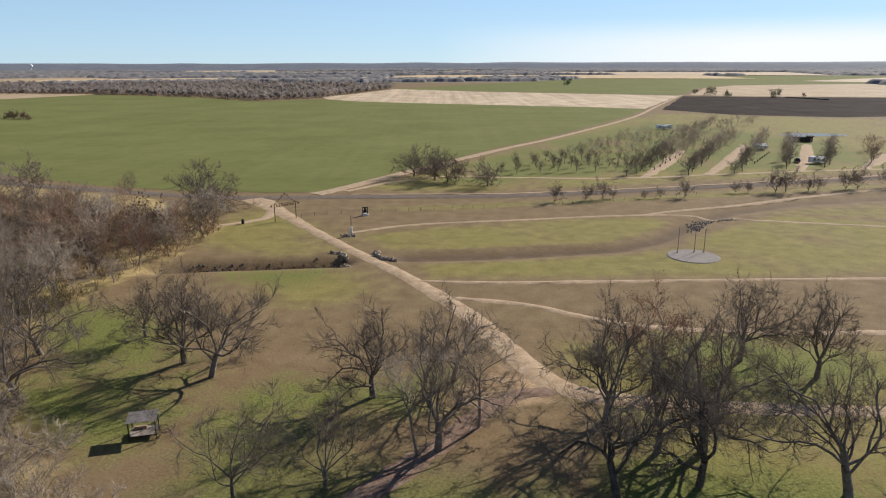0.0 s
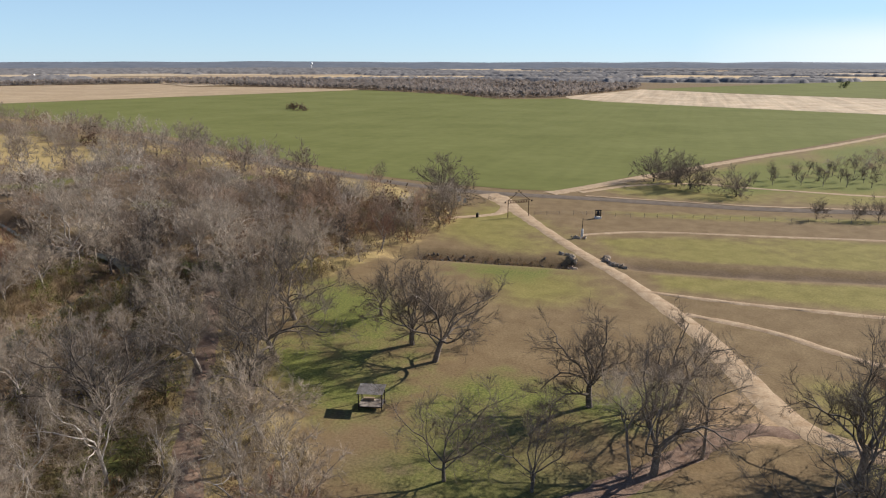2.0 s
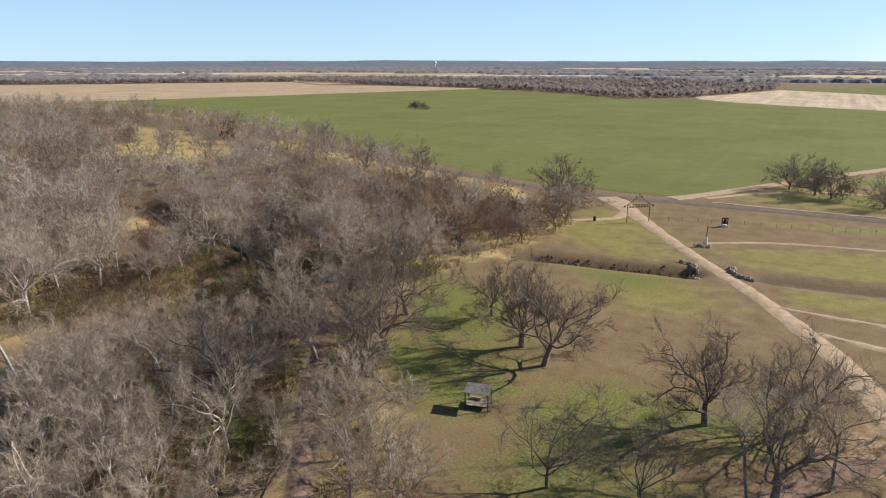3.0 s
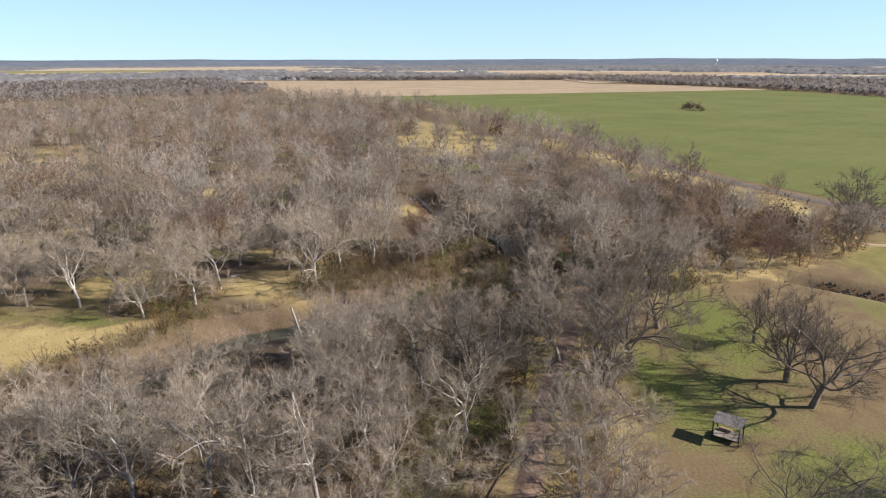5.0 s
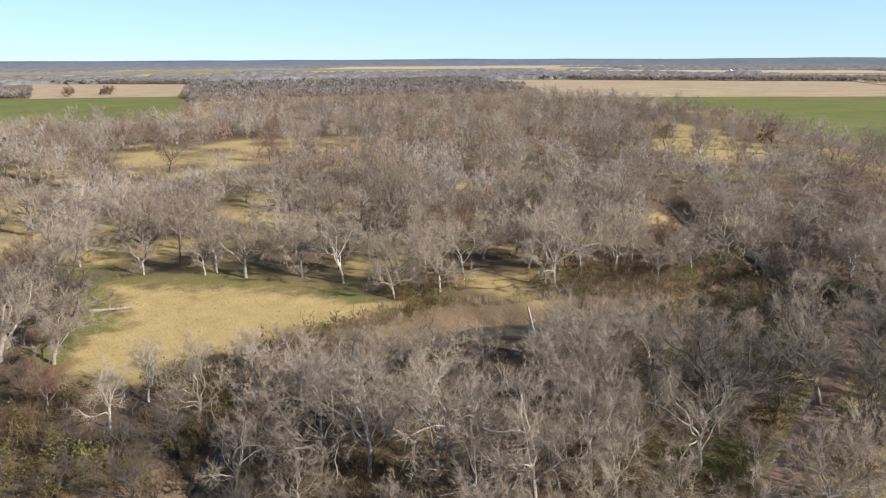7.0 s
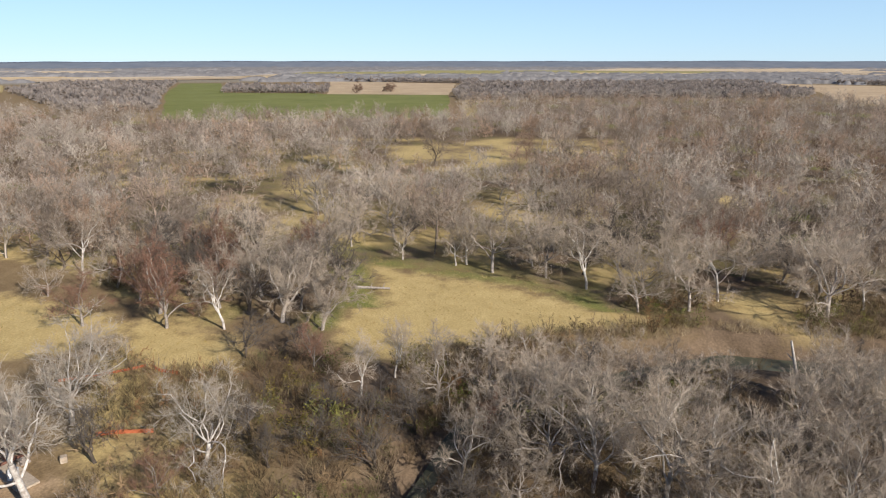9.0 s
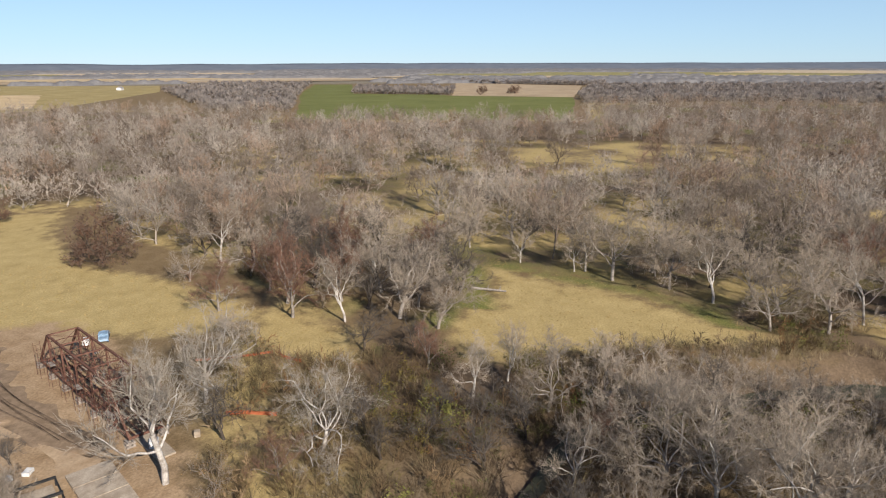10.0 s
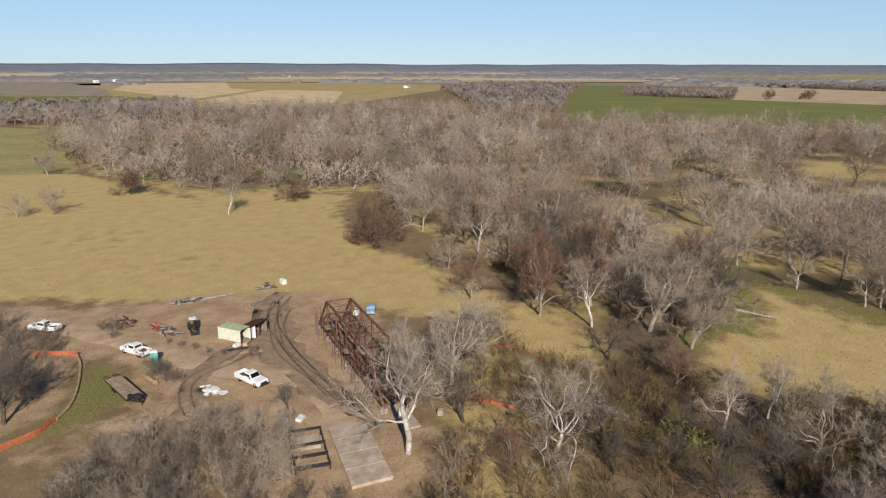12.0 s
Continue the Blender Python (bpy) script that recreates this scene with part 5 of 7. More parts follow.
def brush_clump(seed, stems=26):
    """A bare bush: fine stems that lean out from one foot and fork again and again, one metre high."""
    r = np.random.default_rng(seed)
    a, lean = r.uniform(0, 6.28, stems), r.uniform(0.05, 0.95, stems)
    out = np.column_stack([np.cos(a) * np.sin(lean), np.sin(a) * np.sin(lean), np.cos(lean)])
    foot = out * (0.25, 0.25, 0.0) - (0, 0, 0.03)
    tip = foot + out * r.uniform(0.6, 1.0, (stems, 1)) + r.normal(0, 0.06, (stems, 3))
    wide = r.uniform(0.006, 0.011, stems)
    sets = [np.column_stack([foot, tip, wide])]
    for length, share in ((0.34, 0.8), (0.28, 0.75), (0.24, 0.7), (0.2, 0.7)):
        k = r.uniform(0.3, 0.95, (stems, 1))
        p = foot + (tip - foot) * k
        way = out + r.normal(0, 0.55, (stems, 3))
        sets.append(np.column_stack([p, p + way * length * r.uniform(0.6, 1.1, (stems, 1)), wide * share]))
    return blades(np.concatenate(sets), seed)


def close_brush(x, y):
    d = away(CREEK, x, y)
    keep = np.array([noise.noise(Vector((p * 0.06, q * 0.06, 27.0))) for p, q in zip(x, y)]) > -0.35
    yard = inside([(-30, -44), (-52, -44), (-60, -60), (-47, -80), (-34, -100), (-22, -80)], x, y)
    yard &= ~inside([(-70, -64), (-74, -54), (-60, -40), (-48, -44), (-52, -62)], x, y)
    return thicket(x, y) & keep & ~yard & (d > 3.0) & (np.hypot(x, y) < 165)


SCRUB_TWIG = see_through(tinted(material("scrub_stems", (0.15, 0.112, 0.083), (0.29, 0.228, 0.175), 8, 0.95)))
spots = scatter((-205, -58, 130, 235), 9000, 2.7, lambda x, y: woodland(x, y) & inside(SCRUB, x, y) & (x > -150), (), 63)[:750]
stand("undergrowth_scrub", stamped(bush_proto, spots, r5.uniform(2.8, 6.0, len(spots)), 7, "scrub"), SCRUB_TWIG, "dense reddish-brown bare scrub beside the road", "undergrowth")
BRUSH = see_through(tinted(material("fine_brush", (0.1, 0.08, 0.055), (0.21, 0.172, 0.122), 9, 0.95)))
spots = scatter((-160, -15, -110, 160), 5000, 1.2, lambda x, y: (away(CREEK, x, y) > 2.8) & (away(CREEK, x, y) < 6) & (np.hypot(x, y) < 120), (), 62)
spots += scatter((-160, -15, -110, 160), 22000, 1.75, close_brush, (), 61)
spots.sort(key=lambda p: np.hypot(*p))
spots = spots[:3400]
stand("undergrowth_brush", stamped([brush_clump(1600 + k) for k in range(8)], spots, r5.uniform(1.5, 4.2, len(spots)), 6, "brush"), BRUSH, "dense fine olive and grey-brown winter brush", "undergrowth")


def greenish(x, y):
    some = np.array([noise.noise(Vector((p * 0.035, q * 0.035, 17.0))) for p, q in zip(x, y)]) > 0.0
    return thicket(x, y) & some


spots = scatter((-130, -20, -60, 130), 4000, 2.6, greenish, (), 12)[:900]
leaf_proto = []
for k in range(4):
    segs, tips = grow(1300 + k, 1.0, limbs=5, kids=3, kids2=3, twigs=6, spread=1.2, trunk=0.04, thick=0.012, twig_w=0.004, twig_len=0.15)
    leaf_proto.append(stack(blades(np.column_stack([segs[:, :6], segs[:, 6] * 1.5]), k), leaves(tips, k, 0.042, 1)))
GREEN_UNDER = tinted(material("green_undergrowth", (0.075, 0.084, 0.026), (0.19, 0.19, 0.064), 3.0, 0.8))
stand("undergrowth_green", stamped(leaf_proto, spots, r5.uniform(2.0, 4.8, len(spots)), 4, "scrub"), GREEN_UNDER, "olive green privet undergrowth", "undergrowth")


# ---- shapes for built things ----
def box(bm, x, y, z, sx, sy, sz, turn=0.0, bevel=0.0):
    """A block with its base centre at x, y, z; edges rounded where bevel is given."""
    made = bmesh.ops.create_cube(bm, size=1.0)["verts"]
    bmesh.ops.transform(bm, matrix=pose(x, y, z + sz / 2, 0, 0, turn) @ Matrix.Diagonal((sx, sy, sz, 1)), verts=made)
    if bevel:
        edges = list({e for v in made for e in v.link_edges})
        bmesh.ops.bevel(bm, geom=edges, offset=bevel, segments=2, affect="EDGES")
    return made


def bar(bm, p, q, w, d=None):
    """A square bar from p to q."""
    p, q = Vector(p), Vector(q)
    made = bmesh.ops.create_cube(bm, size=1.0)["verts"]
    turn = (q - p).to_track_quat("Z", "Y").to_matrix().to_4x4()
    bmesh.ops.transform(bm, matrix=Matrix.Translation((p + q) / 2) @ turn @ Matrix.Diagonal((w, d or w, (q - p).length, 1)), verts=made)
    return made


def rod(bm, p, q, r, sides=8, r2=None):
    """A round rod from p to q."""
    p, q = Vector(p), Vector(q)
    turn = (q - p).to_track_quat("Z", "Y").to_matrix().to_4x4()
    bmesh.ops.create_cone(bm, cap_ends=True, segments=sides, radius1=r, radius2=r if r2 is None else r2, depth=(q - p).length, matrix=Matrix.Translation((p + q) / 2) @ turn)


def piece(name, mat, parent, shape, *args, label="", **kw):
    """One part made of one shape."""
    bm = bmesh.new()
    shape(bm, *args, **kw)
    return part(name, bm, mat, parent, label)


def thing(name, m, label, category, group=""):
    ob = new(name)
    ob.matrix_basis = m
    return tagged(ob, label, category, group)


def loft(bm, rings):
    """A skin over closed rings of equal length, capped at both ends."""
    rows = [[bm.verts.new(p) for p in ring] for ring in rings]
    n = len(rows[0])
    for a, b in zip(rows, rows[1:]):
        for k in range(n):
            bm.faces.new((a[k], a[(k + 1) % n], b[(k + 1) % n], b[k]))
    bm.faces.new(rows[0][::-1]), bm.faces.new(rows[-1])
    bmesh.ops.recalc_face_normals(bm, faces=bm.faces[:])


OLD_WOOD = material("weathered_wood", (0.16, 0.13, 0.105), (0.34, 0.29, 0.245), 0.7, 0.9, fine=0.2, vary=0.15)
GREY_SHEET = material("weathered_roof_sheet", (0.20, 0.18, 0.165), (0.36, 0.33, 0.305), 0.8, 0.7, fine=0.15, vary=0.12)
WHITE_PAINT = material("white_paint", (0.66, 0.65, 0.62), (0.80, 0.79, 0.77), 1.5, 0.35, fine=0.04, spec=0.5)
WHITE_SHEET = material("white_sheeting", (0.55, 0.52, 0.48), (0.80, 0.78, 0.74), 0.6, 0.7, fine=0.1)
BLACK_STEEL = material("black_steel", (0.018, 0.018, 0.018), (0.045, 0.042, 0.04), 0.5, 0.5, fine=0.2)
RUBBER = material("rubber", (0.015, 0.015, 0.015), (0.03, 0.03, 0.03), 0.3, 0.85)
GLASS = material("tinted_glass", (0.012, 0.015, 0.018), (0.02, 0.024, 0.028), 1.0, 0.08, spec=0.6)
RUST = material("rusty_steel", (0.075, 0.036, 0.026), (0.19, 0.095, 0.065), 0.5, 0.85, fine=0.25, vary=0.15)
CHROME = material("wheel_metal", (0.35, 0.35, 0.36), (0.55, 0.55, 0.56), 0.3, 0.35, metal=0.9)
CONCRETE = material("pale_concrete", (0.29, 0.225, 0.16), (0.45, 0.37, 0.28), 1.4, 0.9, bump=0.01, fine=0.15, vary=0.08)
STONE = material("pale_limestone", (0.27, 0.205, 0.14), (0.45, 0.36, 0.265), 0.8, 0.95, bump=0.03, fine=0.2, vary=0.2)
GREY_STONE = material("grey_riprap", (0.14, 0.122, 0.105), (0.3, 0.268, 0.235), 0.7, 0.95, bump=0.03, fine=0.2, vary=0.3)
DARK_STONE = material("dark_ditch_stone", (0.050, 0.042, 0.034), (0.15, 0.125, 0.10), 0.7, 0.95, bump=0.03, fine=0.2, vary=0.3)
GRAVEL = material("grey_gravel", (0.2, 0.175, 0.15), (0.31, 0.275, 0.24), 0.4, 0.95, bump=0.02, fine=0.25)
TEAL = material("teal_plastic", (0.08, 0.42, 0.36), (0.12, 0.52, 0.45), 0.8, 0.45, spec=0.4)
LIME_STEEL = material("pale_green_steel", (0.50, 0.50, 0.38), (0.66, 0.65, 0.51), 0.9, 0.6, fine=0.1)
FADED_GREEN = material("faded_green_roof", (0.27, 0.33, 0.17), (0.44, 0.47, 0.27), 1.1, 0.7, fine=0.15)
ORANGE = material("orange_mesh", (0.40, 0.115, 0.048), (0.52, 0.17, 0.08), 0.5, 0.8)
SILT_SOCK = material("straw_sock", (0.26, 0.17, 0.09), (0.42, 0.29, 0.16), 0.5, 0.95, fine=0.2)
BLUE_TARP = material("blue_tarpaulin", (0.30, 0.46, 0.62), (0.58, 0.7, 0.8), 0.9, 0.35, spec=0.6)
RED_PAINT = material("red_paint", (0.35, 0.05, 0.035), (0.50, 0.09, 0.06), 0.6, 0.6)
TAN_WOOD = material("tan_planks", (0.22, 0.155, 0.10), (0.36, 0.27, 0.185), 0.8, 0.9, fine=0.2, vary=0.15)
DARK_WOOD = material("dark_stained_wood", (0.030, 0.024, 0.020), (0.075, 0.060, 0.048), 0.8, 0.8, fine=0.2)
RED_LENS = material("red_lens", (0.35, 0.02, 0.02), (0.45, 0.03, 0.03), 0.3, 0.3)
SIGN_BROWN = material("brown_sign", (0.10, 0.06, 0.035), (0.16, 0.10, 0.06), 0.5, 0.8)


def tyre_on(parent, x, y, r, w, wheel="wheel"):
    """A wheel in the x-z plane: tyre and rim as sub-parts."""
    bm = bmesh.new()
    rod(bm, (x, y - w * 0.30, r), (x, y + w * 0.30, r), r * 0.45, 12)
    hub = part(wheel, bm, CHROME, parent)
    bm = bmesh.new()
    rings = []
    for k in range(16):
        a = k * math.pi / 8
        rings.append([(x + math.cos(a) * q, y + s, r + math.sin(a) * q) for q, s in ((r * 0.58, -w / 2), (r * 0.93, -w / 2), (r, -w * 0.3), (r, w * 0.3), (r * 0.93, w / 2), (r * 0.58, w / 2))])
    rows = [[bm.verts.new(p) for p in ring] for ring in rings]
    for a, b in zip(rows, rows[1:] + rows[:1]):
        for k in range(6):
            bm.faces.new((a[k], a[(k + 1) % 6], b[(k + 1) % 6], b[k]))
    bmesh.ops.recalc_face_normals(bm, faces=bm.faces[:])
    part("tyre", bm, RUBBER, hub)


def pickup(m, label, load=False):
    """A full-size white crew-cab pickup with an open bed, its nose towards +x."""
    car = thing("pickup_truck", m, label, "truck", "work trucks")

    def ring(x, half, low, high, round_=0.07):
        return [(x, -half, low), (x, half, low), (x, half + 0.02, (low + high) / 2), (x, half - round_, high), (x, -half + round_, high), (x, -half - 0.02, (low + high) / 2)]
    bm = bmesh.new()
    loft(bm, [ring(2.95, 0.86, 0.55, 0.98), ring(2.85, 0.96, 0.42, 1.12), ring(1.35, 0.99, 0.40, 1.22), ring(-0.62, 1.0, 0.40, 1.22)])
    part("body", bm, WHITE_PAINT, car)
    bm = bmesh.new()
    loft(bm, [ring(1.25, 0.93, 1.19, 1.24), ring(0.62, 0.80, 1.20, 1.86, 0.1), ring(-0.35, 0.80, 1.20, 1.90, 0.1), ring(-0.66, 0.86, 1.20, 1.84, 0.1)])
    part("cab", bm, WHITE_PAINT, car)
    bm = bmesh.new()
    v = [bm.verts.new(p) for p in ((1.19, -0.80, 1.30), (1.19, 0.80, 1.30), (0.70, 0.70, 1.79), (0.70, -0.70, 1.79))]
    bm.faces.new(v)
    bmesh.ops.solidify(bm, geom=bm.faces[:], thickness=-0.03)
    part("windshield", bm, GLASS, car)
    for s in (1, -1):
        for x0, x1 in ((0.05, 0.62), (-0.58, -0.02)):
            piece("side_window", GLASS, car, box, (x0 + x1) / 2, s * 0.862, 1.32, x1 - x0, 0.07, 0.40)
        piece("mirror", BLACK_STEEL, car, box, 1.0, s * 1.1, 1.25, 0.10, 0.22, 0.24, bevel=0.02)
        piece("headlight", CHROME, car, box, 2.86, s * 0.76, 0.80, 0.16, 0.30, 0.22, bevel=0.02)
        piece("tail_light", RED_LENS, car, box, -2.96, s * 0.90, 0.80, 0.06, 0.14, 0.40)
        piece("bed_side", WHITE_PAINT, car, box, -1.80, s * 0.95, 0.45, 2.32, 0.12, 0.77, bevel=0.03)
        for x in (1.95, -1.75):
            tyre_on(car, x, s * 0.86, 0.40, 0.28)
    piece("bed_floor", BLACK_STEEL, car, box, -1.80, 0, 0.60, 2.30, 1.78, 0.05)
    piece("tailgate", WHITE_PAINT, car, box, -2.92, 0, 0.55, 0.08, 1.80, 0.66, bevel=0.02)
    piece("rear_window", GLASS, car, box, -0.70, 0, 1.36, 0.05, 1.25, 0.38)
    piece("grille", BLACK_STEEL, car, box, 2.94, 0, 0.62, 0.08, 1.20, 0.36, bevel=0.02)
    piece("bumper", BLACK_STEEL, car, box, 2.98, 0, 0.40, 0.16, 1.80, 0.22, bevel=0.04)
    piece("bumper", CHROME, car, box, -3.02, 0, 0.42, 0.14, 1.78, 0.18, bevel=0.03)
    if load:
        piece("toolbox", RED_PAINT, car, box, -2.2, 0.2, 0.66, 0.7, 0.5, 0.42, bevel=0.03)
        piece("bucket", WHITE_SHEET, car, rod, (-2.6, -0.4, 0.65), (-2.6, -0.4, 1.1), 0.16)
        piece("crate", RUST, car, box, -1.4, -0.4, 0.66, 0.5, 0.6, 0.35)
    return car


pickup(pose(-64.7, -79.0, 0.06, 0, 0, 88), "white crew-cab pickup parked on the dirt yard")
pickup(pose(-60.6, -103.6, 0.08, 0, 0, -84), "white pickup with tools in its bed beside the toilet", True)
pickup(pose(-56.9, -127.0, 0.08, 0, 0, -66), "white pickup half hidden behind bare bushes")


def portable_toilet(m):
    t = thing("portable_toilet", m, "teal plastic portable toilet beside the lane", "toilet")
    piece("skid", BLACK_STEEL, t, box, 0, 0, 0, 1.15, 1.15, 0.12)
    piece("cabin", TEAL, t, box, 0, 0, 0.12, 1.1, 1.1, 1.95, bevel=0.04)
    bm = bmesh.new()
    loft(bm, [[(-0.6, -0.6, 2.06), (0.6, -0.6, 2.06), (0.6, 0.6, 2.06), (-0.6, 0.6, 2.06)], [(-0.42, -0.42, 2.28), (0.42, -0.42, 2.28), (0.42, 0.42, 2.28), (-0.42, 0.42, 2.28)]])
    part("roof", bm, WHITE_SHEET, t, "pale translucent roof")
    d = piece("door", TEAL, t, box, 0.56, 0, 0.2, 0.05, 0.78, 1.75, bevel=0.01)
    piece("handle", BLACK_STEEL, d, box, 0.60, 0.28, 1.05, 0.05, 0.05, 0.16)
    piece("vent_pipe", BLACK_STEEL, t, rod, (-0.5, 0.45, 2.0), (-0.5, 0.45, 2.5), 0.05)


portable_toilet(pose(-60.2, -97.6, 0.05, 0, 0, 150))


def trailer(m):
    t = thing("flatbed_trailer", m, "long flatbed trailer with a plank deck on grass", "trailer")
    for s in (1, -1):
        piece("side_rail", BLACK_STEEL, t, box, 0, s * 1.22, 0.72, 9.0, 0.10, 0.20)
    for k in range(9):
        piece("plank", TAN_WOOD, t, box, -0.2, -1.06 + k * 0.265, 0.90, 8.6, 0.25, 0.05)
    for k in range(7):
        piece("crossmember", BLACK_STEEL, t, box, -4 + k * 1.3, 0, 0.76, 0.08, 2.3, 0.13)
    for s in (1, -1):
        for x in (-1.9, -1.0):
            tyre_on(t, x, s * 1.02, 0.40, 0.30)
        bm = bmesh.new()
        box(bm, -5.3, s * 0.72, 0.62, 1.8, 0.8, 0.08, bevel=0.01)
        part("ramp", bm, RUST, t)
    bm = bmesh.new()
    bar(bm, (4.3, 1.1, 0.85), (6.0, 0.1, 0.85), 0.16)
    bar(bm, (4.3, -1.1, 0.85), (6.0, -0.1, 0.85), 0.16)
    bar(bm, (5.6, 0, 0.85), (6.3, 0, 0.85), 0.2)
    part("tongue", bm, BLACK_STEEL, t)
    piece("winch_box", BLACK_STEEL, t, box, 4.9, 0, 0.95, 0.9, 1.0, 0.6, bevel=0.04)
    piece("jack", BLACK_STEEL, t, rod, (5.9, 0.3, 0.0), (5.9, 0.3, 1.5), 0.06)
    piece("spare_tyre", RUBBER, t, rod, (4.4, -0.7, 1.2), (4.5, -0.7, 1.5), 0.38, 14)


trailer(pose(-51.4, -91.8, 0.05, 0, 0, 79))


def container(m):
    c = thing("site_container", m, "short pale green steel container, doors open", "container")
    L, W, H = 5.0, 2.5, 2.4
    for s in (1, -1):
        for k in range(20):
            piece("wall_panel", LIME_STEEL, c, box, -L / 2 + 0.125 + k * 0.25, s * (W / 2 - (0.02 if k % 2 else 0.05)), 0.12, 0.25, 0.04, H - 0.2)
    piece("end_wall", LIME_STEEL, c, box, -L / 2 + 0.03, 0, 0.1, 0.05, W - 0.1, H - 0.15)
    bm = bmesh.new()
    for k in range(10):
        box(bm, -L / 2 + 0.25 + k * 0.5, 0, H - 0.06 + (0.02 if k % 2 else 0), 0.5, W, 0.04)
    part("roof", bm, FADED_GREEN, c, "faded green ribbed roof with rust")
    piece("floor_panel", OLD_WOOD, c, box, 0, 0, 0.1, L - 0.1, W - 0.1, 0.06)
    for x in (-L / 2, L / 2):
        for s in (1, -1):
            piece("corner_post", LIME_STEEL, c, box, x, s * (W / 2 - 0.05), 0, 0.14, 0.14, H + 0.02)
    for s, a in ((1, 35), (-1, -50)):
        d = piece("door", WHITE_SHEET if s > 0 else RUST, c, box, L / 2 + 0.5 * math.cos(radians(a)), s * (W / 2 - 0.05) + 0.4 * math.sin(radians(a)), 0.15, 1.15, 0.05, H - 0.25, a)
        piece("lock_rod", BLACK_STEEL, d, rod, (L / 2 + 0.5, s * (W / 2) + 0.3 * math.sin(radians(a)), 0.2), (L / 2 + 0.5, s * (W / 2) + 0.3 * math.sin(radians(a)), H - 0.2), 0.03)


container(pose(-74.5, -95.3, 0.05, 0, 0, 100))


def open_shed(m):
    s = thing("tool_shed", m, "brown lean-to tool shed with an open front", "shed")
    for x, y, h in ((-2.2, -1.2, 2.0), (2.2, -1.2, 2.0), (-2.2, 1.2, 2.4), (2.2, 1.2, 2.4), (0, 1.2, 2.4)):
        piece("post", DARK_WOOD, s, box, x, y, 0, 0.14, 0.14, h)
    for k in range(11):
        piece("wall_board", OLD_WOOD, s, box, -2.1 + k * 0.42, -1.25, 0.05, 0.40, 0.05, 1.95)
    for k in range(6):
        piece("wall_board", OLD_WOOD, s, box, -2.25, -1.05 + k * 0.42, 0.05, 0.05, 0.40, 2.1)
    bm = bmesh.new()
    v = [bm.verts.new(p) for p in ((-2.5, -1.5, 2.0), (2.5, -1.5, 2.0), (2.5, 1.5, 2.5), (-2.5, 1.5, 2.5))]
    bm.faces.new(v)
    bmesh.ops.solidify(bm, geom=bm.faces[:], thickness=0.06)
    part("roof", bm, RUST, s, "rusted sheet roof")
    piece("workbench", OLD_WOOD, s, box, 0, -0.6, 0, 3.0, 0.8, 0.9)


open_shed(pose(-77.9, -94.0, 0.05, 0, 0, 10))


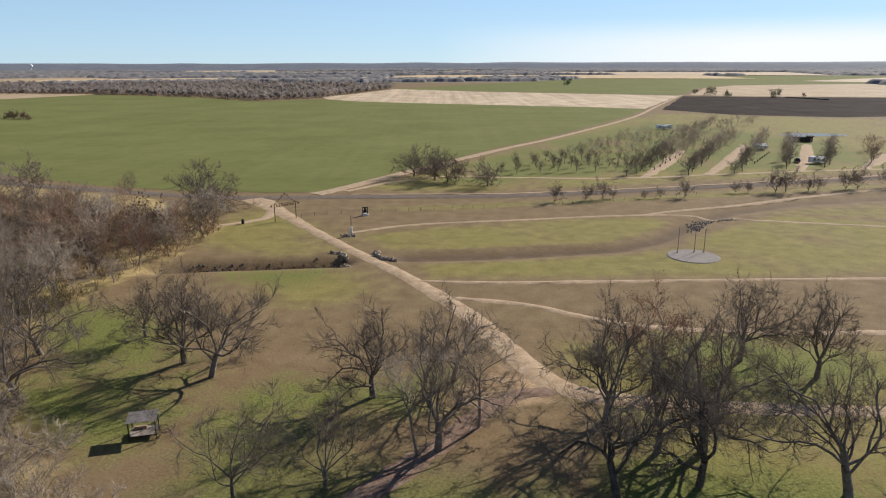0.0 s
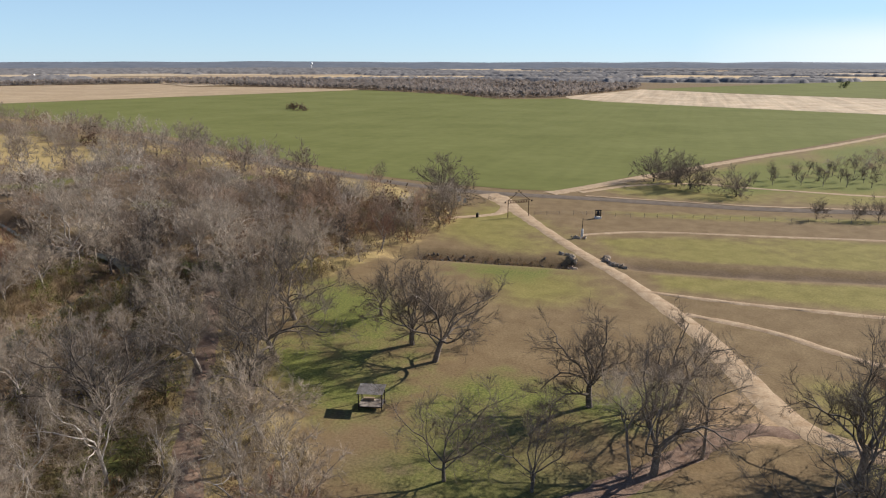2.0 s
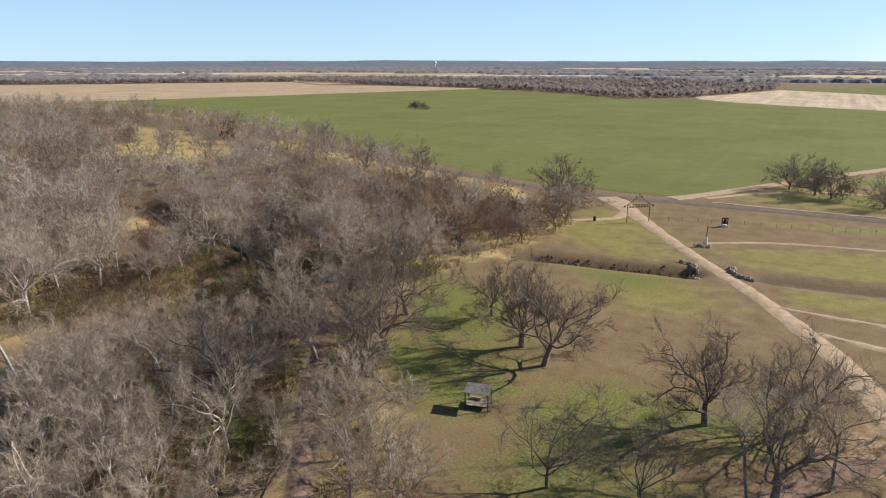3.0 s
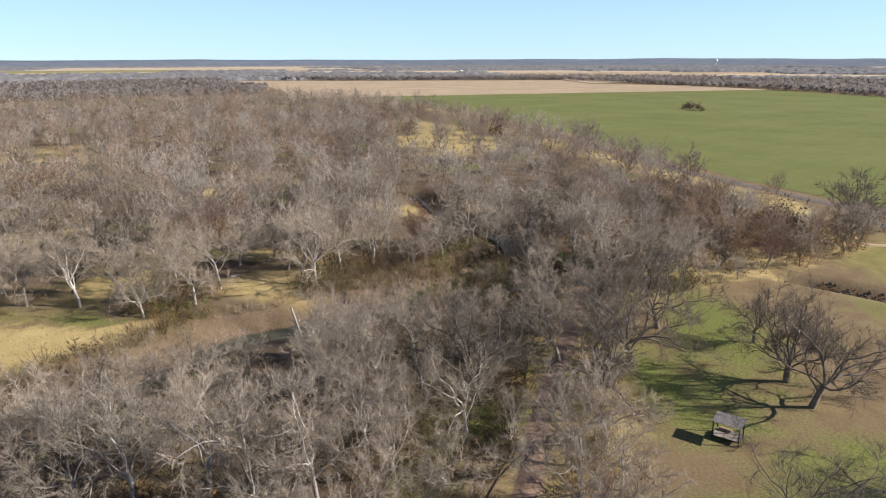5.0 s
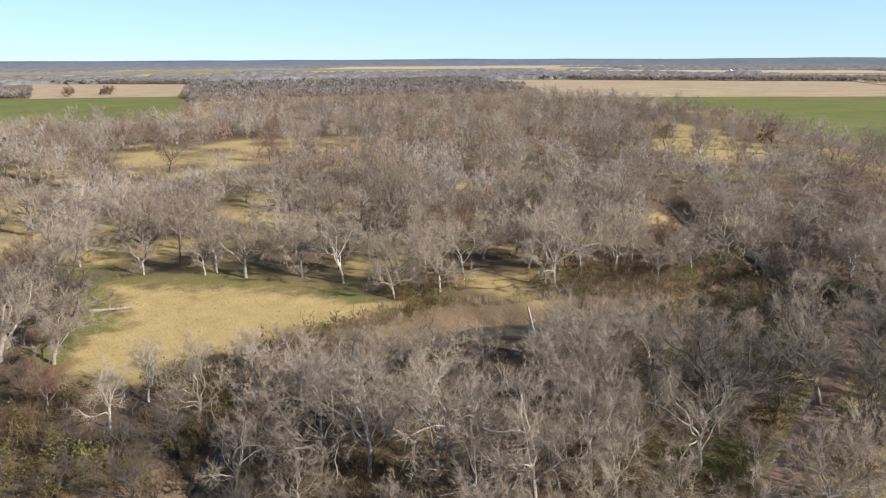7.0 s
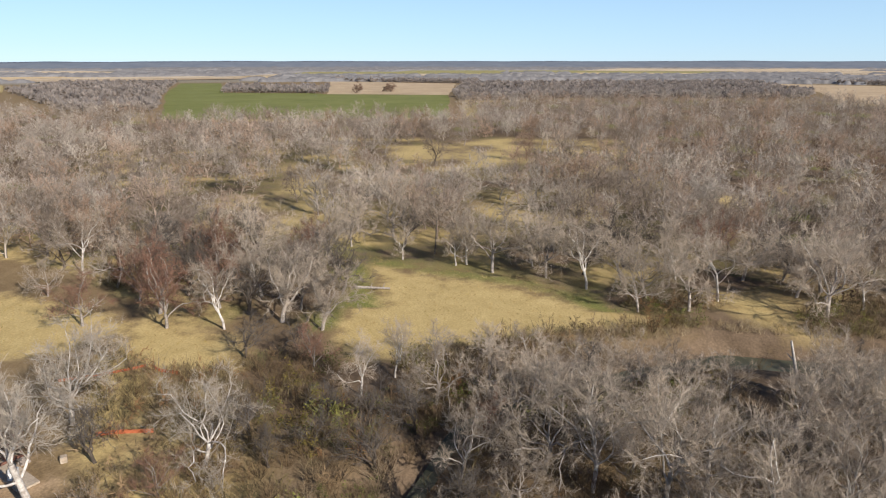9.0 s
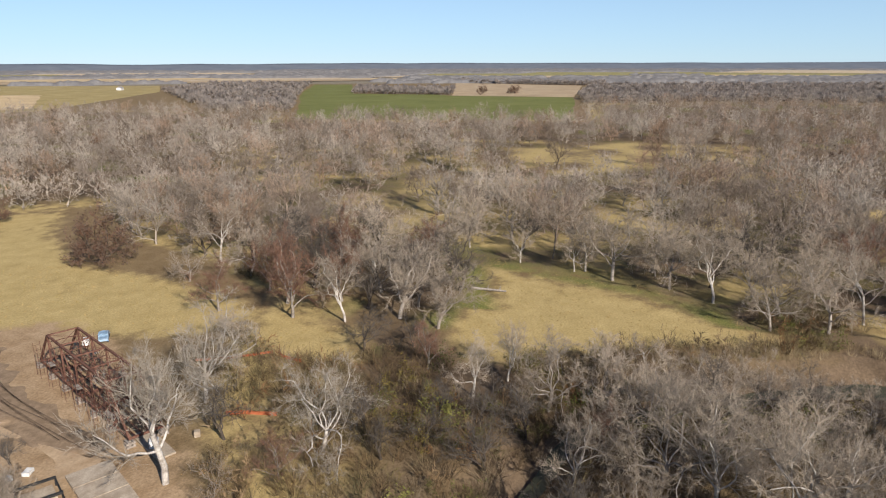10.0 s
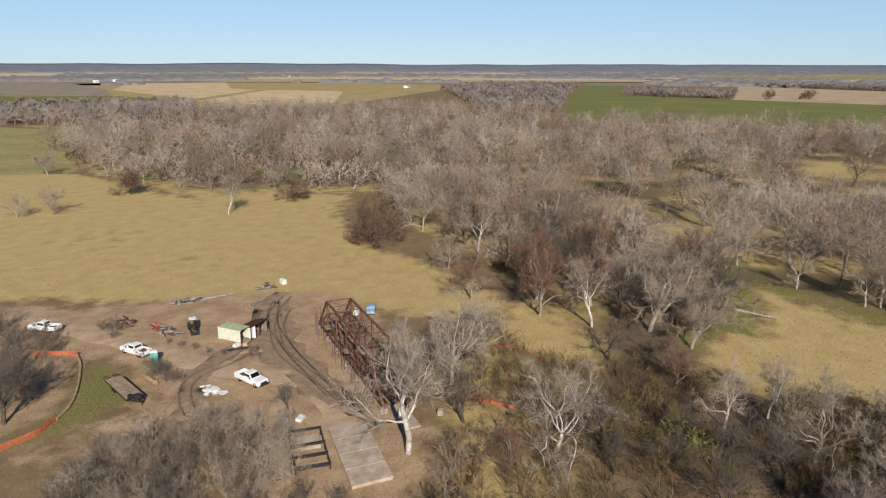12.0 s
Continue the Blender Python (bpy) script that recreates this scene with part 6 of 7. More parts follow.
def truss_bridge():
    """An old through truss set down on timber cribs, with repair scaffolding round it."""
    near, far = Vector((-70.9, -55.2, 0)), Vector((-88.6, -85.0, 0))
    ax = (far - near).normalized()
    m = Matrix.Translation(near) @ Matrix(((ax.x, -ax.y, 0, 0), (ax.y, ax.x, 0, 0), (0, 0, 1, 0), (0, 0, 0, 1)))
    t = thing("truss_bridge", m, "rust-red old iron truss bridge under repair on blocks", "bridge")
    n, L, W, lo, hi = 6, (far - near).length, 4.4, 1.3, 7.3
    dx = L / n
    for s in (1, -1):
        y = s * W / 2
        piece("bottom_chord", RUST, t, bar, (0, y, lo), (L, y, lo), 0.18, 0.26)
        piece("top_chord", RUST, t, bar, (dx, y, hi), (L - dx, y, hi), 0.30, 0.30)
        piece("end_post", RUST, t, bar, (0, y, lo), (dx, y, hi), 0.28)
        piece("end_post", RUST, t, bar, (L, y, lo), (L - dx, y, hi), 0.28)
        for k in range(1, n):
            bm = bmesh.new()
            for o in (-0.14, 0.14):
                bar(bm, (k * dx + o, y, lo), (k * dx + o, y, hi), 0.08, 0.16)
            for q in range(7):
                z0 = lo + 0.4 + q * 0.8
                bar(bm, (k * dx - 0.14, y, z0), (k * dx + 0.14, y, z0 + 0.4), 0.05)
            part("vertical", bm, RUST, t)
        for k in range(1, n - 1):
            a, b = (k, k + 1) if k < n / 2 else (k + 1, k)
            piece("diagonal", RUST, t, bar, (a * dx, y, hi), (b * dx, y, lo), 0.12, 0.08)
            piece("counter_rod", RUST, t, rod, (b * dx, y, hi), (a * dx, y, lo), 0.035, 5)
        for z in (lo + 1.0, lo + 1.6):
            piece("side_rail", RUST, t, bar, (dx * 0.3, y - s * 0.12, z), (L - dx * 0.3, y - s * 0.12, z), 0.07)
    for k in range(n + 1):
        piece("floor_beam", RUST, t, bar, (k * dx, -W / 2 - 0.1, lo - 0.15), (k * dx, W / 2 + 0.1, lo - 0.15), 0.2, 0.32)
    for k in range(1, n):
        piece("top_strut", RUST, t, bar, (k * dx, -W / 2, hi), (k * dx, W / 2, hi), 0.2)
        piece("knee_brace", RUST, t, bar, (k * dx, -W / 2, hi - 1.2), (k * dx, W / 2, hi - 1.2), 0.1)
        if k < n - 1:
            bm = bmesh.new()
            bar(bm, (k * dx, -W / 2, hi), ((k + 1) * dx, W / 2, hi), 0.06)
            bar(bm, (k * dx, W / 2, hi), ((k + 1) * dx, -W / 2, hi), 0.06)
            part("top_bracing", bm, RUST, t)
    for y in (-1.4, -0.45, 0.45, 1.4):
        piece("stringer", RUST, t, bar, (0, y, lo - 0.02), (L, y, lo - 0.02), 0.12, 0.22)
    for k in range(n + 1):
        for s in (1, -1):
            for q in range(4):
                for e in (-0.33, 0.33):
                    if q % 2:
                        piece("timber", OLD_WOOD, t, box, k * dx, s * W / 2 + e, q * 0.24, 1.2, 0.24, 0.24)
                    else:
                        piece("timber", OLD_WOOD, t, box, k * dx + e, s * W / 2, q * 0.24, 0.24, 1.2, 0.24)
    # scaffold poles along both sides
    for s in (1, -1):
        for k in range(6):
            x0 = 2.5 + k * (L - 7) / 5
            y0, y1 = s * (W / 2 + 0.45), s * (W / 2 + 1.45)
            bm = bmesh.new()
            top = 5.6 if k % 2 else 6.8
            for x in (x0, x0 + 1.7):
                for y in (y0, y1):
                    rod(bm, (x, y, 0), (x, y, top), 0.032, 5)
                z = 0.6
                while z < top - 0.4:
                    rod(bm, (x, y0, z), (x, y1, z), 0.02, 4)
                    z += 0.9
            for z in (1.9, 4.2):
                rod(bm, (x0, y1, z), (x0 + 1.7, y1, z), 0.022, 4)
            part("scaffold_frame", bm, RUST, t)
            if k % 2 == 0:
                piece("scaffold_board", OLD_WOOD, t, box, x0 + 0.85, (y0 + y1) / 2, 3.82, 1.9, 0.7, 0.06)


truss_bridge()


def slab(name, corners, z, thick, mat, label, category, rows=1):
    """A cast slab made of panels side by side."""
    a, b, c, d = (Vector((*p, 0)) for p in corners)
    t = thing(name, pose(0, 0, 0), label, category)
    for k in range(rows):
        u, v = k / rows, (k + 1) / rows - 0.012
        bm = bmesh.new()
        q = [a.lerp(d, u), b.lerp(c, u), b.lerp(c, v), a.lerp(d, v)]
        loft(bm, [[(p.x, p.y, z) for p in q], [(p.x, p.y, z + thick) for p in q]])
        part("panel", bm, mat, t)
    return t


slab("concrete_deck", ((-61, -59.2), (-65.2, -56.3), (-57.2, -44.8), (-52.8, -47.4)), 0.05, 0.45, CONCRETE, "long pale concrete bridge deck panel on the ground", "concrete slab", 4)
slab("concrete_pad", ((-84.3, -81.2), (-86.0, -80.0), (-84.3, -77.2), (-82.5, -78.4)), 0.02, 0.2, CONCRETE, "square concrete footing pad beside the truss", "concrete pad")
slab("concrete_pad", ((-75.0, -64.6), (-76.8, -63.4), (-74.9, -60.4), (-73.2, -61.6)), 0.02, 0.2, CONCRETE, "square concrete footing pad beside the truss", "concrete pad")
slab("concrete_pad", ((-71.2, -57.8), (-73.4, -56.5), (-68.9, -49.5), (-66.8, -50.7)), 0.02, 0.25, CONCRETE, "concrete abutment pad at the bridge end", "concrete pad", 2)


def beam_frame():
    f = thing("steel_beam_frame", pose(-56.2, -58.2, 0, 0, 0, 143), "dark steel form frame round a pale concrete footing", "steel frame")
    piece("footing", CONCRETE, f, box, 0, 1.2, 0, 3.4, 3.0, 0.5, bevel=0.04)
    for y, z in ((3.0, 1.1), (-0.8, 1.1), (-3.2, 0.9), (-5.4, 0.7)):
        piece("cross_beam", BLACK_STEEL, f, bar, (-2.2, y, z), (2.2, y, z), 0.22, 0.30)
    for x in (-2.1, 2.1):
        piece("side_beam", BLACK_STEEL, f, bar, (x, 3.0, 0.95), (x, -5.4, 0.6), 0.16, 0.24)
    for x in (-2.1, 2.1):
        for y in (3.0, -0.8, -3.2, -5.4):
            piece("leg", BLACK_STEEL, f, box, x, y, 0, 0.16, 0.16, 1.0)


beam_frame()


def block(name, x, y, sx, sy, sz, turn, mat, label, category, group=""):
    bm = bmesh.new()
    box(bm, 0, 0, 0, sx, sy, sz, 0, min(sx, sy, sz) * 0.08)
    ob = part(name, bm, mat)
    ob.matrix_basis = pose(x, y, float(height(np.array(x), np.array(y))) + 0.02, 0, 0, turn)
    return tagged(ob, label, category, group)


block("concrete_block", -69.6, -53.2, 1.5, 1.1, 1.1, 30, WHITE_SHEET, "white-painted concrete block at the bridge end", "concrete block", "white blocks")
block("concrete_block", -73.3, -49.3, 0.9, 0.8, 0.8, 30, CONCRETE, "pale concrete block near the big sycamore", "concrete block", "white blocks")
block("concrete_block", -74.4, -63.4, 0.8, 0.7, 0.8, 20, WHITE_SHEET, "small white block on a footing pad", "concrete block", "white blocks")
block("material_sack", -60.9, -64.4, 1.3, 0.9, 0.5, 15, WHITE_SHEET, "white sack lying beside the footing", "sack", "white sacks")
block("material_sack", -59.2, -65.6, 0.9, 0.8, 0.5, 60, WHITE_SHEET, "white sack lying beside the footing", "sack", "white sacks")
block("white_crate", -101.5, -112.2, 1.6, 1.0, 1.1, 75, WHITE_SHEET, "white crate at the end of the fence line", "crate")
block("material_sack", -72.6, -92.3, 1.3, 0.8, 0.5, 10, WHITE_SHEET, "white sacks of cement before the container", "sack", "white sacks")
block("material_sack", -73.6, -91.2, 0.7, 0.7, 0.6, 40, STONE, "stone-coloured sack before the container", "sack", "white sacks")


def debris_pile():
    """A heap of broken white sheets."""
    r = np.random.default_rng(21)
    t = thing("rubble_heap", pose(-59.4, -81.3, 0.04), "heap of broken white plaster and sheets", "rubble")
    for k in range(46):
        a, d = r.uniform(0, 6.28), abs(r.normal(0, 0.95))
        piece("sheet", WHITE_SHEET, t, box, d * math.cos(a) * 1.0, d * math.sin(a) * 1.7, r.uniform(0, 0.25), r.uniform(0.3, 1.1), r.uniform(0.3, 0.9), r.uniform(0.04, 0.12), r.uniform(0, 180))


debris_pile()


def scrap_heap(name, x, y, length, turn, mats, n, seed, label):
    r = np.random.default_rng(seed)
    t = thing(name, pose(x, y, 0.02, 0, 0, turn), label, "scrap pile")
    for k in range(n):
        mat = mats[int(r.integers(len(mats)))]
        x0, y0, z0 = r.uniform(-length / 2, length / 2), r.normal(0, 0.7), r.uniform(0.05, 0.8)
        if k % 3:
            a = r.normal(0, 0.5)
            q = r.uniform(0.8, 2.6)
            piece("beam", mat, t, bar, (x0, y0, z0), (x0 + q * math.cos(a), y0 + q * math.sin(a), max(0.05, z0 + r.normal(0, 0.3))), r.uniform(0.06, 0.2))
        else:
            piece("plate", mat, t, box, x0, y0, z0 * 0.5, r.uniform(0.4, 1.4), r.uniform(0.4, 1.0), r.uniform(0.1, 0.5), r.uniform(0, 90))


scrap_heap("scrap_heap", -69.4, -109.5, 8, 95, (RUST, RUST, RED_PAINT, OLD_WOOD, GREY_SHEET), 42, 31, "heap of red and rusty scrap iron by the lane")
scrap_heap("timber_stack", -67.2, -119.3, 6.5, 100, (OLD_WOOD, RUST, OLD_WOOD), 20, 32, "loose stack of old timber and pipes")
scrap_heap("timber_stack", -81.0, -119.0, 4.5, 160, (OLD_WOOD, DARK_WOOD, GREY_SHEET), 22, 33, "stack of old beams in dry grass")
scrap_heap("timber_stack", -96.5, -112.6, 4.0, 165, (RUST, OLD_WOOD, GREY_SHEET), 18, 34, "stack of rusty beams near the white crate")
scrap_heap("brick_stack", -75.6, -98.8, 2.0, 100, (STONE, RUST, OLD_WOOD), 14, 35, "pile of bricks and boards behind the container")


def loose_pipe(name, p, q, r, mat, label):
    t = thing(name, pose(0, 0, 0), label, "pipe")
    piece("tube", mat, t, rod, p, q, r, 12)
    d = (Vector(q) - Vector(p)).normalized()
    piece("collar", mat, t, rod, q, tuple(Vector(q) + d * 0.25), r * 1.15, 12)


loose_pipe("culvert_pipe", (-56.2, -94.2, 0.34), (-55.8, -90.8, 0.34), 0.32, SILT_SOCK, "tan culvert pipe lying on dirt")
loose_pipe("steel_pipe", (-83.0, -118.0, 0.3), (-90.0, -115.4, 0.3), 0.14, GREY_SHEET, "long grey pipe in dry grass")
loose_pipe("steel_pipe", (-83.5, -117.4, 0.28), (-89.0, -115.4, 0.28), 0.14, GREY_SHEET, "long grey pipe in dry grass")


def tractor(m):
    t = thing("tractor", m, "small dark tractor with a white canopy", "tractor")
    piece("hood", BLACK_STEEL, t, box, 0.9, 0, 0.7, 1.5, 0.6, 0.6, bevel=0.06)
    piece("seat_deck", BLACK_STEEL, t, box, -0.4, 0, 0.6, 1.2, 1.0, 0.35)
    piece("canopy", WHITE_PAINT, t, box, -0.4, 0, 2.15, 1.5, 1.3, 0.1, bevel=0.03)
    for x in (-1.0, 0.2):
        for s in (1, -1):
            piece("canopy_post", BLACK_STEEL, t, rod, (x, s * 0.5, 0.9), (x, s * 0.5, 2.2), 0.04)
    for s in (1, -1):
        tyre_on(t, -0.6, s * 0.75, 0.72, 0.36, "rear_wheel")
        tyre_on(t, 1.3, s * 0.62, 0.40, 0.22, "front_wheel")
    bm = bmesh.new()
    bar(bm, (1.5, 0.4, 0.7), (2.5, 0.4, 0.4), 0.1), bar(bm, (1.5, -0.4, 0.7), (2.5, -0.4, 0.4), 0.1), box(bm, 2.7, 0, 0.1, 0.4, 1.5, 0.5)
    part("bucket_loader", bm, BLACK_STEEL, t)


tractor(pose(-72.8, -104.8, 0.05, 0, 0, 60))


def tarp_car(m):
    t = thing("covered_car", m, "parked car under a shiny blue tarpaulin", "car")
    bm = bmesh.new()
    prof = [(-2.1, 0.5), (-2.0, 0.95), (-1.2, 1.1), (-0.7, 1.5), (0.6, 1.5), (1.2, 1.05), (2.1, 0.9), (2.2, 0.5)]
    rows = []
    for y, k in ((-0.9, 0.55), (-0.8, 0.95), (0, 1.02), (0.8, 0.95), (0.9, 0.55)):
        rows.append([bm.verts.new((x, y, z * k + 0.03 * math.sin(x * 7 + y * 5))) for x, z in prof])
    for a, b in zip(rows, rows[1:]):
        for k in range(len(prof) - 1):
            bm.faces.new((a[k], a[k + 1], b[k + 1], b[k]))
    bmesh.ops.solidify(bm, geom=bm.faces[:], thickness=0.04)
    part("cover", bm, BLUE_TARP, t)
    for x in (-1.35, 1.35):
        for s in (1, -1):
            tyre_on(t, x, s * 0.75, 0.33, 0.2)


tarp_car(pose(-99.0, -84.2, 0.05, 0, 0, 35))
block("white_tank", -96.5, -85.8, 2.0, 1.0, 1.1, 35, WHITE_SHEET, "white tank standing behind the truss", "tank")


def mesh_fence(line, posts, label, high=1.05):
    """A sagging orange safety fence: crossed strips between stakes."""
    c = flowing(line, 0.5)
    t = thing("safety_fence", pose(0, 0, 0), label, "fence", "orange fences")
    r = np.random.default_rng(int(abs(line[0][0] * 10)))
    g = height(c[:, 0], c[:, 1])
    sag = np.array([0.85 + 0.25 * noise.noise(Vector((p[0] * 0.4, p[1] * 0.4, 1))) for p in c]) * high
    bm = bmesh.new()
    n = len(c)
    for k in range(n - 1):
        for q in range(6):
            z0, z1 = g[k] + sag[k] * q / 6 + 0.05, g[k + 1] + sag[k + 1] * q / 6 + 0.05
            bar(bm, (c[k][0], c[k][1], z0), (c[k + 1][0], c[k + 1][1], z1), 0.02, 0.10)
        bar(bm, (c[k][0], c[k][1], g[k]), (c[k][0], c[k][1], g[k] + sag[k]), 0.03, 0.06)
    part("netting", bm, ORANGE, t)
    for k in range(0, n, max(1, n // posts)):
        piece("stake", RUST, t, rod, (c[k][0], c[k][1], g[k]), (c[k][0] + r.normal(0, 0.08), c[k][1], g[k] + 1.35), 0.03, 5)


mesh_fence([(-30.5, -89.6), (-33.3, -89.8), (-36.0, -89.9), (-38.2, -90.1), (-41.4, -91.9)], 6, "bright orange mesh safety fence round the yard")
mesh_fence([(-54.3, -110.6), (-53.4, -113.2), (-50.0, -116.5)], 5, "bright orange mesh safety fence beside bushes")
mesh_fence([(-101.4, -51.2), (-99.2, -49.5), (-98.0, -45.6)], 4, "fallen orange mesh fence in the glade", 0.6)
mesh_fence([(-94.5, -63.0), (-97.0, -57.5), (-100.5, -52.0)], 5, "fallen orange mesh fence in the glade", 0.5)
mesh_fence([(-79.4, -48.6), (-80.3, -45.0), (-80.7, -41.4)], 4, "low orange mesh fence in the brush", 0.7)
sock = flowing([(-41.4, -91.9), (-44.6, -94.4), (-48.0, -98.8), (-52.5, -106.3), (-54.3, -110.6)], 0.8)
bm = bmesh.new()
for p, q in zip(sock, sock[1:]):
    rod(bm, (p[0], p[1], 0.2), (q[0], q[1], 0.2), 0.2, 7)
tagged(part("silt_sock", bm, SILT_SOCK), "long straw erosion sock on the grass", "erosion barrier")


# ---- the park ----
def raised_shelter(m):
    s = thing("picnic_shelter", m, "small weathered timber shelter with a raised deck", "shelter")
    for x in (-1.7, 1.7):
        for y, h in ((-1.2, 2.75), (1.2, 2.9)):
            piece("post", DARK_WOOD, s, box, x, y, -0.1, 0.13, 0.13, h + 0.1)
    for k in range(3):
        bm = bmesh.new()
        v = [bm.verts.new(p) for p in ((-1.95 + k * 1.3, -1.5, 2.74), (-0.66 + k * 1.3, -1.5, 2.74), (-0.66 + k * 1.3, 1.5, 2.94), (-1.95 + k * 1.3, 1.5, 2.94))]
        bm.faces.new(v)
        bmesh.ops.solidify(bm, geom=bm.faces[:], thickness=0.06)
        part("roof_panel", bm, GREY_SHEET, s)
    for k in range(9):
        piece("deck_board", OLD_WOOD, s, box, -1.55 + k * 0.388, 0, 0.62, 0.37, 2.5, 0.05)
    for y in (-1.2, 0, 1.2):
        piece("joist", DARK_WOOD, s, box, 0, y, 0.48, 3.5, 0.1, 0.14)
    for y in (-1.2, 1.2):
        piece("roof_beam", DARK_WOOD, s, box, 0, y, 2.60 if y < 0 else 2.74, 3.6, 0.1, 0.13)
    piece("bench", TAN_WOOD, s, box, -0.55, 0.75, 0.67, 1.6, 0.45, 0.4, bevel=0.03, label="pale bench under the roof")


raised_shelter(pose(-38.2, 78.4, 0, 0, 0, 14) @ Matrix.Diagonal((0.94, 0.94, 0.94, 1)))


def ranch_gate(m):
    g = thing("entrance_gate", m, "dark timber ranch gate with a gabled sign", "gate")
    w = 7.0
    for x in (0, w):
        piece("post", SIGN_BROWN, g, rod, (x, 0, -0.2), (x, 0, 5.4), 0.13, 8)
        lamp = piece("lantern", BLACK_STEEL, g, box, x + (-1 if x == 0 else 1) * 0.95, 0, 4.6, 0.4, 0.3, 0.5, bevel=0.05)
        piece("bracket", BLACK_STEEL, lamp, bar, (x, 0, 5.2), (x + (-1 if x == 0 else 1) * 1.0, 0, 5.3), 0.07)
    piece("lower_beam", SIGN_BROWN, g, bar, (0, 0, 4.5), (w, 0, 4.5), 0.12)
    piece("upper_beam", SIGN_BROWN, g, bar, (0, 0, 5.3), (w, 0, 5.3), 0.14)
    for k in range(7):
        piece("letter_bar", RUST, g, box, 0.8 + k * 0.9, 0, 4.62, 0.42, 0.05, 0.42)
    piece("rafter", SIGN_BROWN, g, bar, (0, 0, 5.35), (w / 2, 0, 7.9), 0.12)
    piece("rafter", SIGN_BROWN, g, bar, (w, 0, 5.35), (w / 2, 0, 7.9), 0.12)
    for x, z in ((2.5, 7.45), (3.5, 8.0), (4.4, 7.55)):
        piece("ornament", BLACK_STEEL, g, box, x, 0, z, 0.4, 0.06, 0.35, bevel=0.02)


ranch_gate(pose(-50.2, 200.0, 0, 0, 0, 40))


def boulder(bm, x, y, z, r, rnd):
    made = bmesh.ops.create_icosphere(bm, subdivisions=1, radius=1.0)["verts"]
    for v in made:
        v.co *= rnd.uniform(0.75, 1.2)
    bmesh.ops.transform(bm, matrix=pose(x, y, z, rnd.uniform(0, 90), rnd.uniform(0, 90), rnd.uniform(0, 360)) @ Matrix.Diagonal((r, r * rnd.uniform(0.6, 1), r * rnd.uniform(0.45, 0.8), 1)), verts=made)


def rock_pile(name, spots, sizes, mat, label, seed, cat="rocks"):
    rnd = random.Random(seed)
    t = thing(name, pose(0, 0, 0), label, cat)
    for x, y in spots:
        r = rnd.uniform(*sizes)
        bm = bmesh.new()
        boulder(bm, x, y, float(height(np.array(x), np.array(y))) + r * 0.25, r, rnd)
        part("stone", bm, mat, t)
    return t


def along(line, n, wide, seed):
    rnd = random.Random(seed)
    c = flowing(line, 0.5)
    return [(c[k][0] + rnd.gauss(0, wide), c[k][1] + rnd.gauss(0, wide)) for k in (rnd.randrange(len(c)) for _ in range(n))]


rock_pile("culvert_headwall", along([(-22.2, 155.0), (-23.6, 157.0), (-23.4, 160.0), (-25.0, 163.5), (-27, 165)], 44, 0.3, 1), (0.35, 0.75), STONE, "curved pale stone headwall of the road culvert", 2, "stone wall")
rock_pile("culvert_headwall", along([(-16.6, 165.5), (-16.2, 162.5), (-14.4, 160.0), (-12.0, 157.6)], 36, 0.35, 3), (0.35, 0.8), STONE, "pale boulder headwall at the ditch", 4, "stone wall")
rock_pile("sign_rocks", along([(-27.0, 182.0), (-25.0, 182.4)], 16, 0.7, 5), (0.3, 0.7), STONE, "pale boulders round a marker post", 6)
rock_pile("riprap_apron", along([(71, 188), (74, 194), (77, 200), (87, 202)], 230, 1.3, 7), (0.15, 0.36), GREY_STONE, "grey riprap stones in the swale", 8)
rock_pile("ditch_stones", along([(-25, 157.8), (-41, 156), (-58, 154.4)], 230, 1.3, 9), (0.2, 0.6), DARK_STONE, "dark stones lining the ditch", 10)


def marker_post():
    t = thing("marker_post", pose(-25.2, 183.0, 0), "white marker post with a dark pole", "post")
    piece("pillar", WHITE_SHEET, t, box, 0, 0, 0, 0.55, 0.55, 2.5, bevel=0.05)
    piece("pole", BLACK_STEEL, t, rod, (0.0, 0.1, 2.4), (0.0, 0.1, 5.4), 0.09)


marker_post()


def yard_ornament():
    t = thing("yard_ornament", pose(-24.2, 208.4, 0, 0, 0, 20), "dark metal bell on a white stone base", "monument")
    piece("base", WHITE_SHEET, t, box, 0, 0, 0, 2.0, 1.4, 0.6, bevel=0.08)
    for s in (1, -1):
        piece("upright", BLACK_STEEL, t, box, s * 0.75, 0, 0.6, 0.22, 0.3, 1.9)
    piece("yoke", BLACK_STEEL, t, box, 0, 0, 2.4, 1.9, 0.35, 0.3, bevel=0.04)
    piece("bell", BLACK_STEEL, t, rod, (0, 0, 1.0), (0, 0, 2.4), 0.65, 14, r2=0.25)


yard_ornament()


def flag_plaza():
    bm = bmesh.new()
    bmesh.ops.create_cone(bm, cap_ends=True, segments=40, radius1=6.3, radius2=6.0, depth=0.14, matrix=pose(61.2, 161.2, 0.10))
    tagged(part("gravel_circle", bm, GRAVEL), "round grey gravel plaza in the grass", "plaza", kind="structure")
    for x, y, h in ((58.4, 164.4, 6.2), (62.6, 164.6, 5.6), (65.0, 164.6, 5.6)):
        p = thing("flagpole", pose(x, y, 0.1), "bare wooden pole on the gravel plaza", "pole", "plaza poles")
        piece("shaft", OLD_WOOD, p, rod, (0, 0, 0), (0, 0, h), 0.10, 8, r2=0.07)
        piece("foot", CONCRETE, p, rod, (0, 0, 0), (0, 0, 0.25), 0.28, 10)
        piece("cap", RUST, p, rod, (0, 0, h), (0, 0, h + 0.15), 0.12, 8)


flag_plaza()


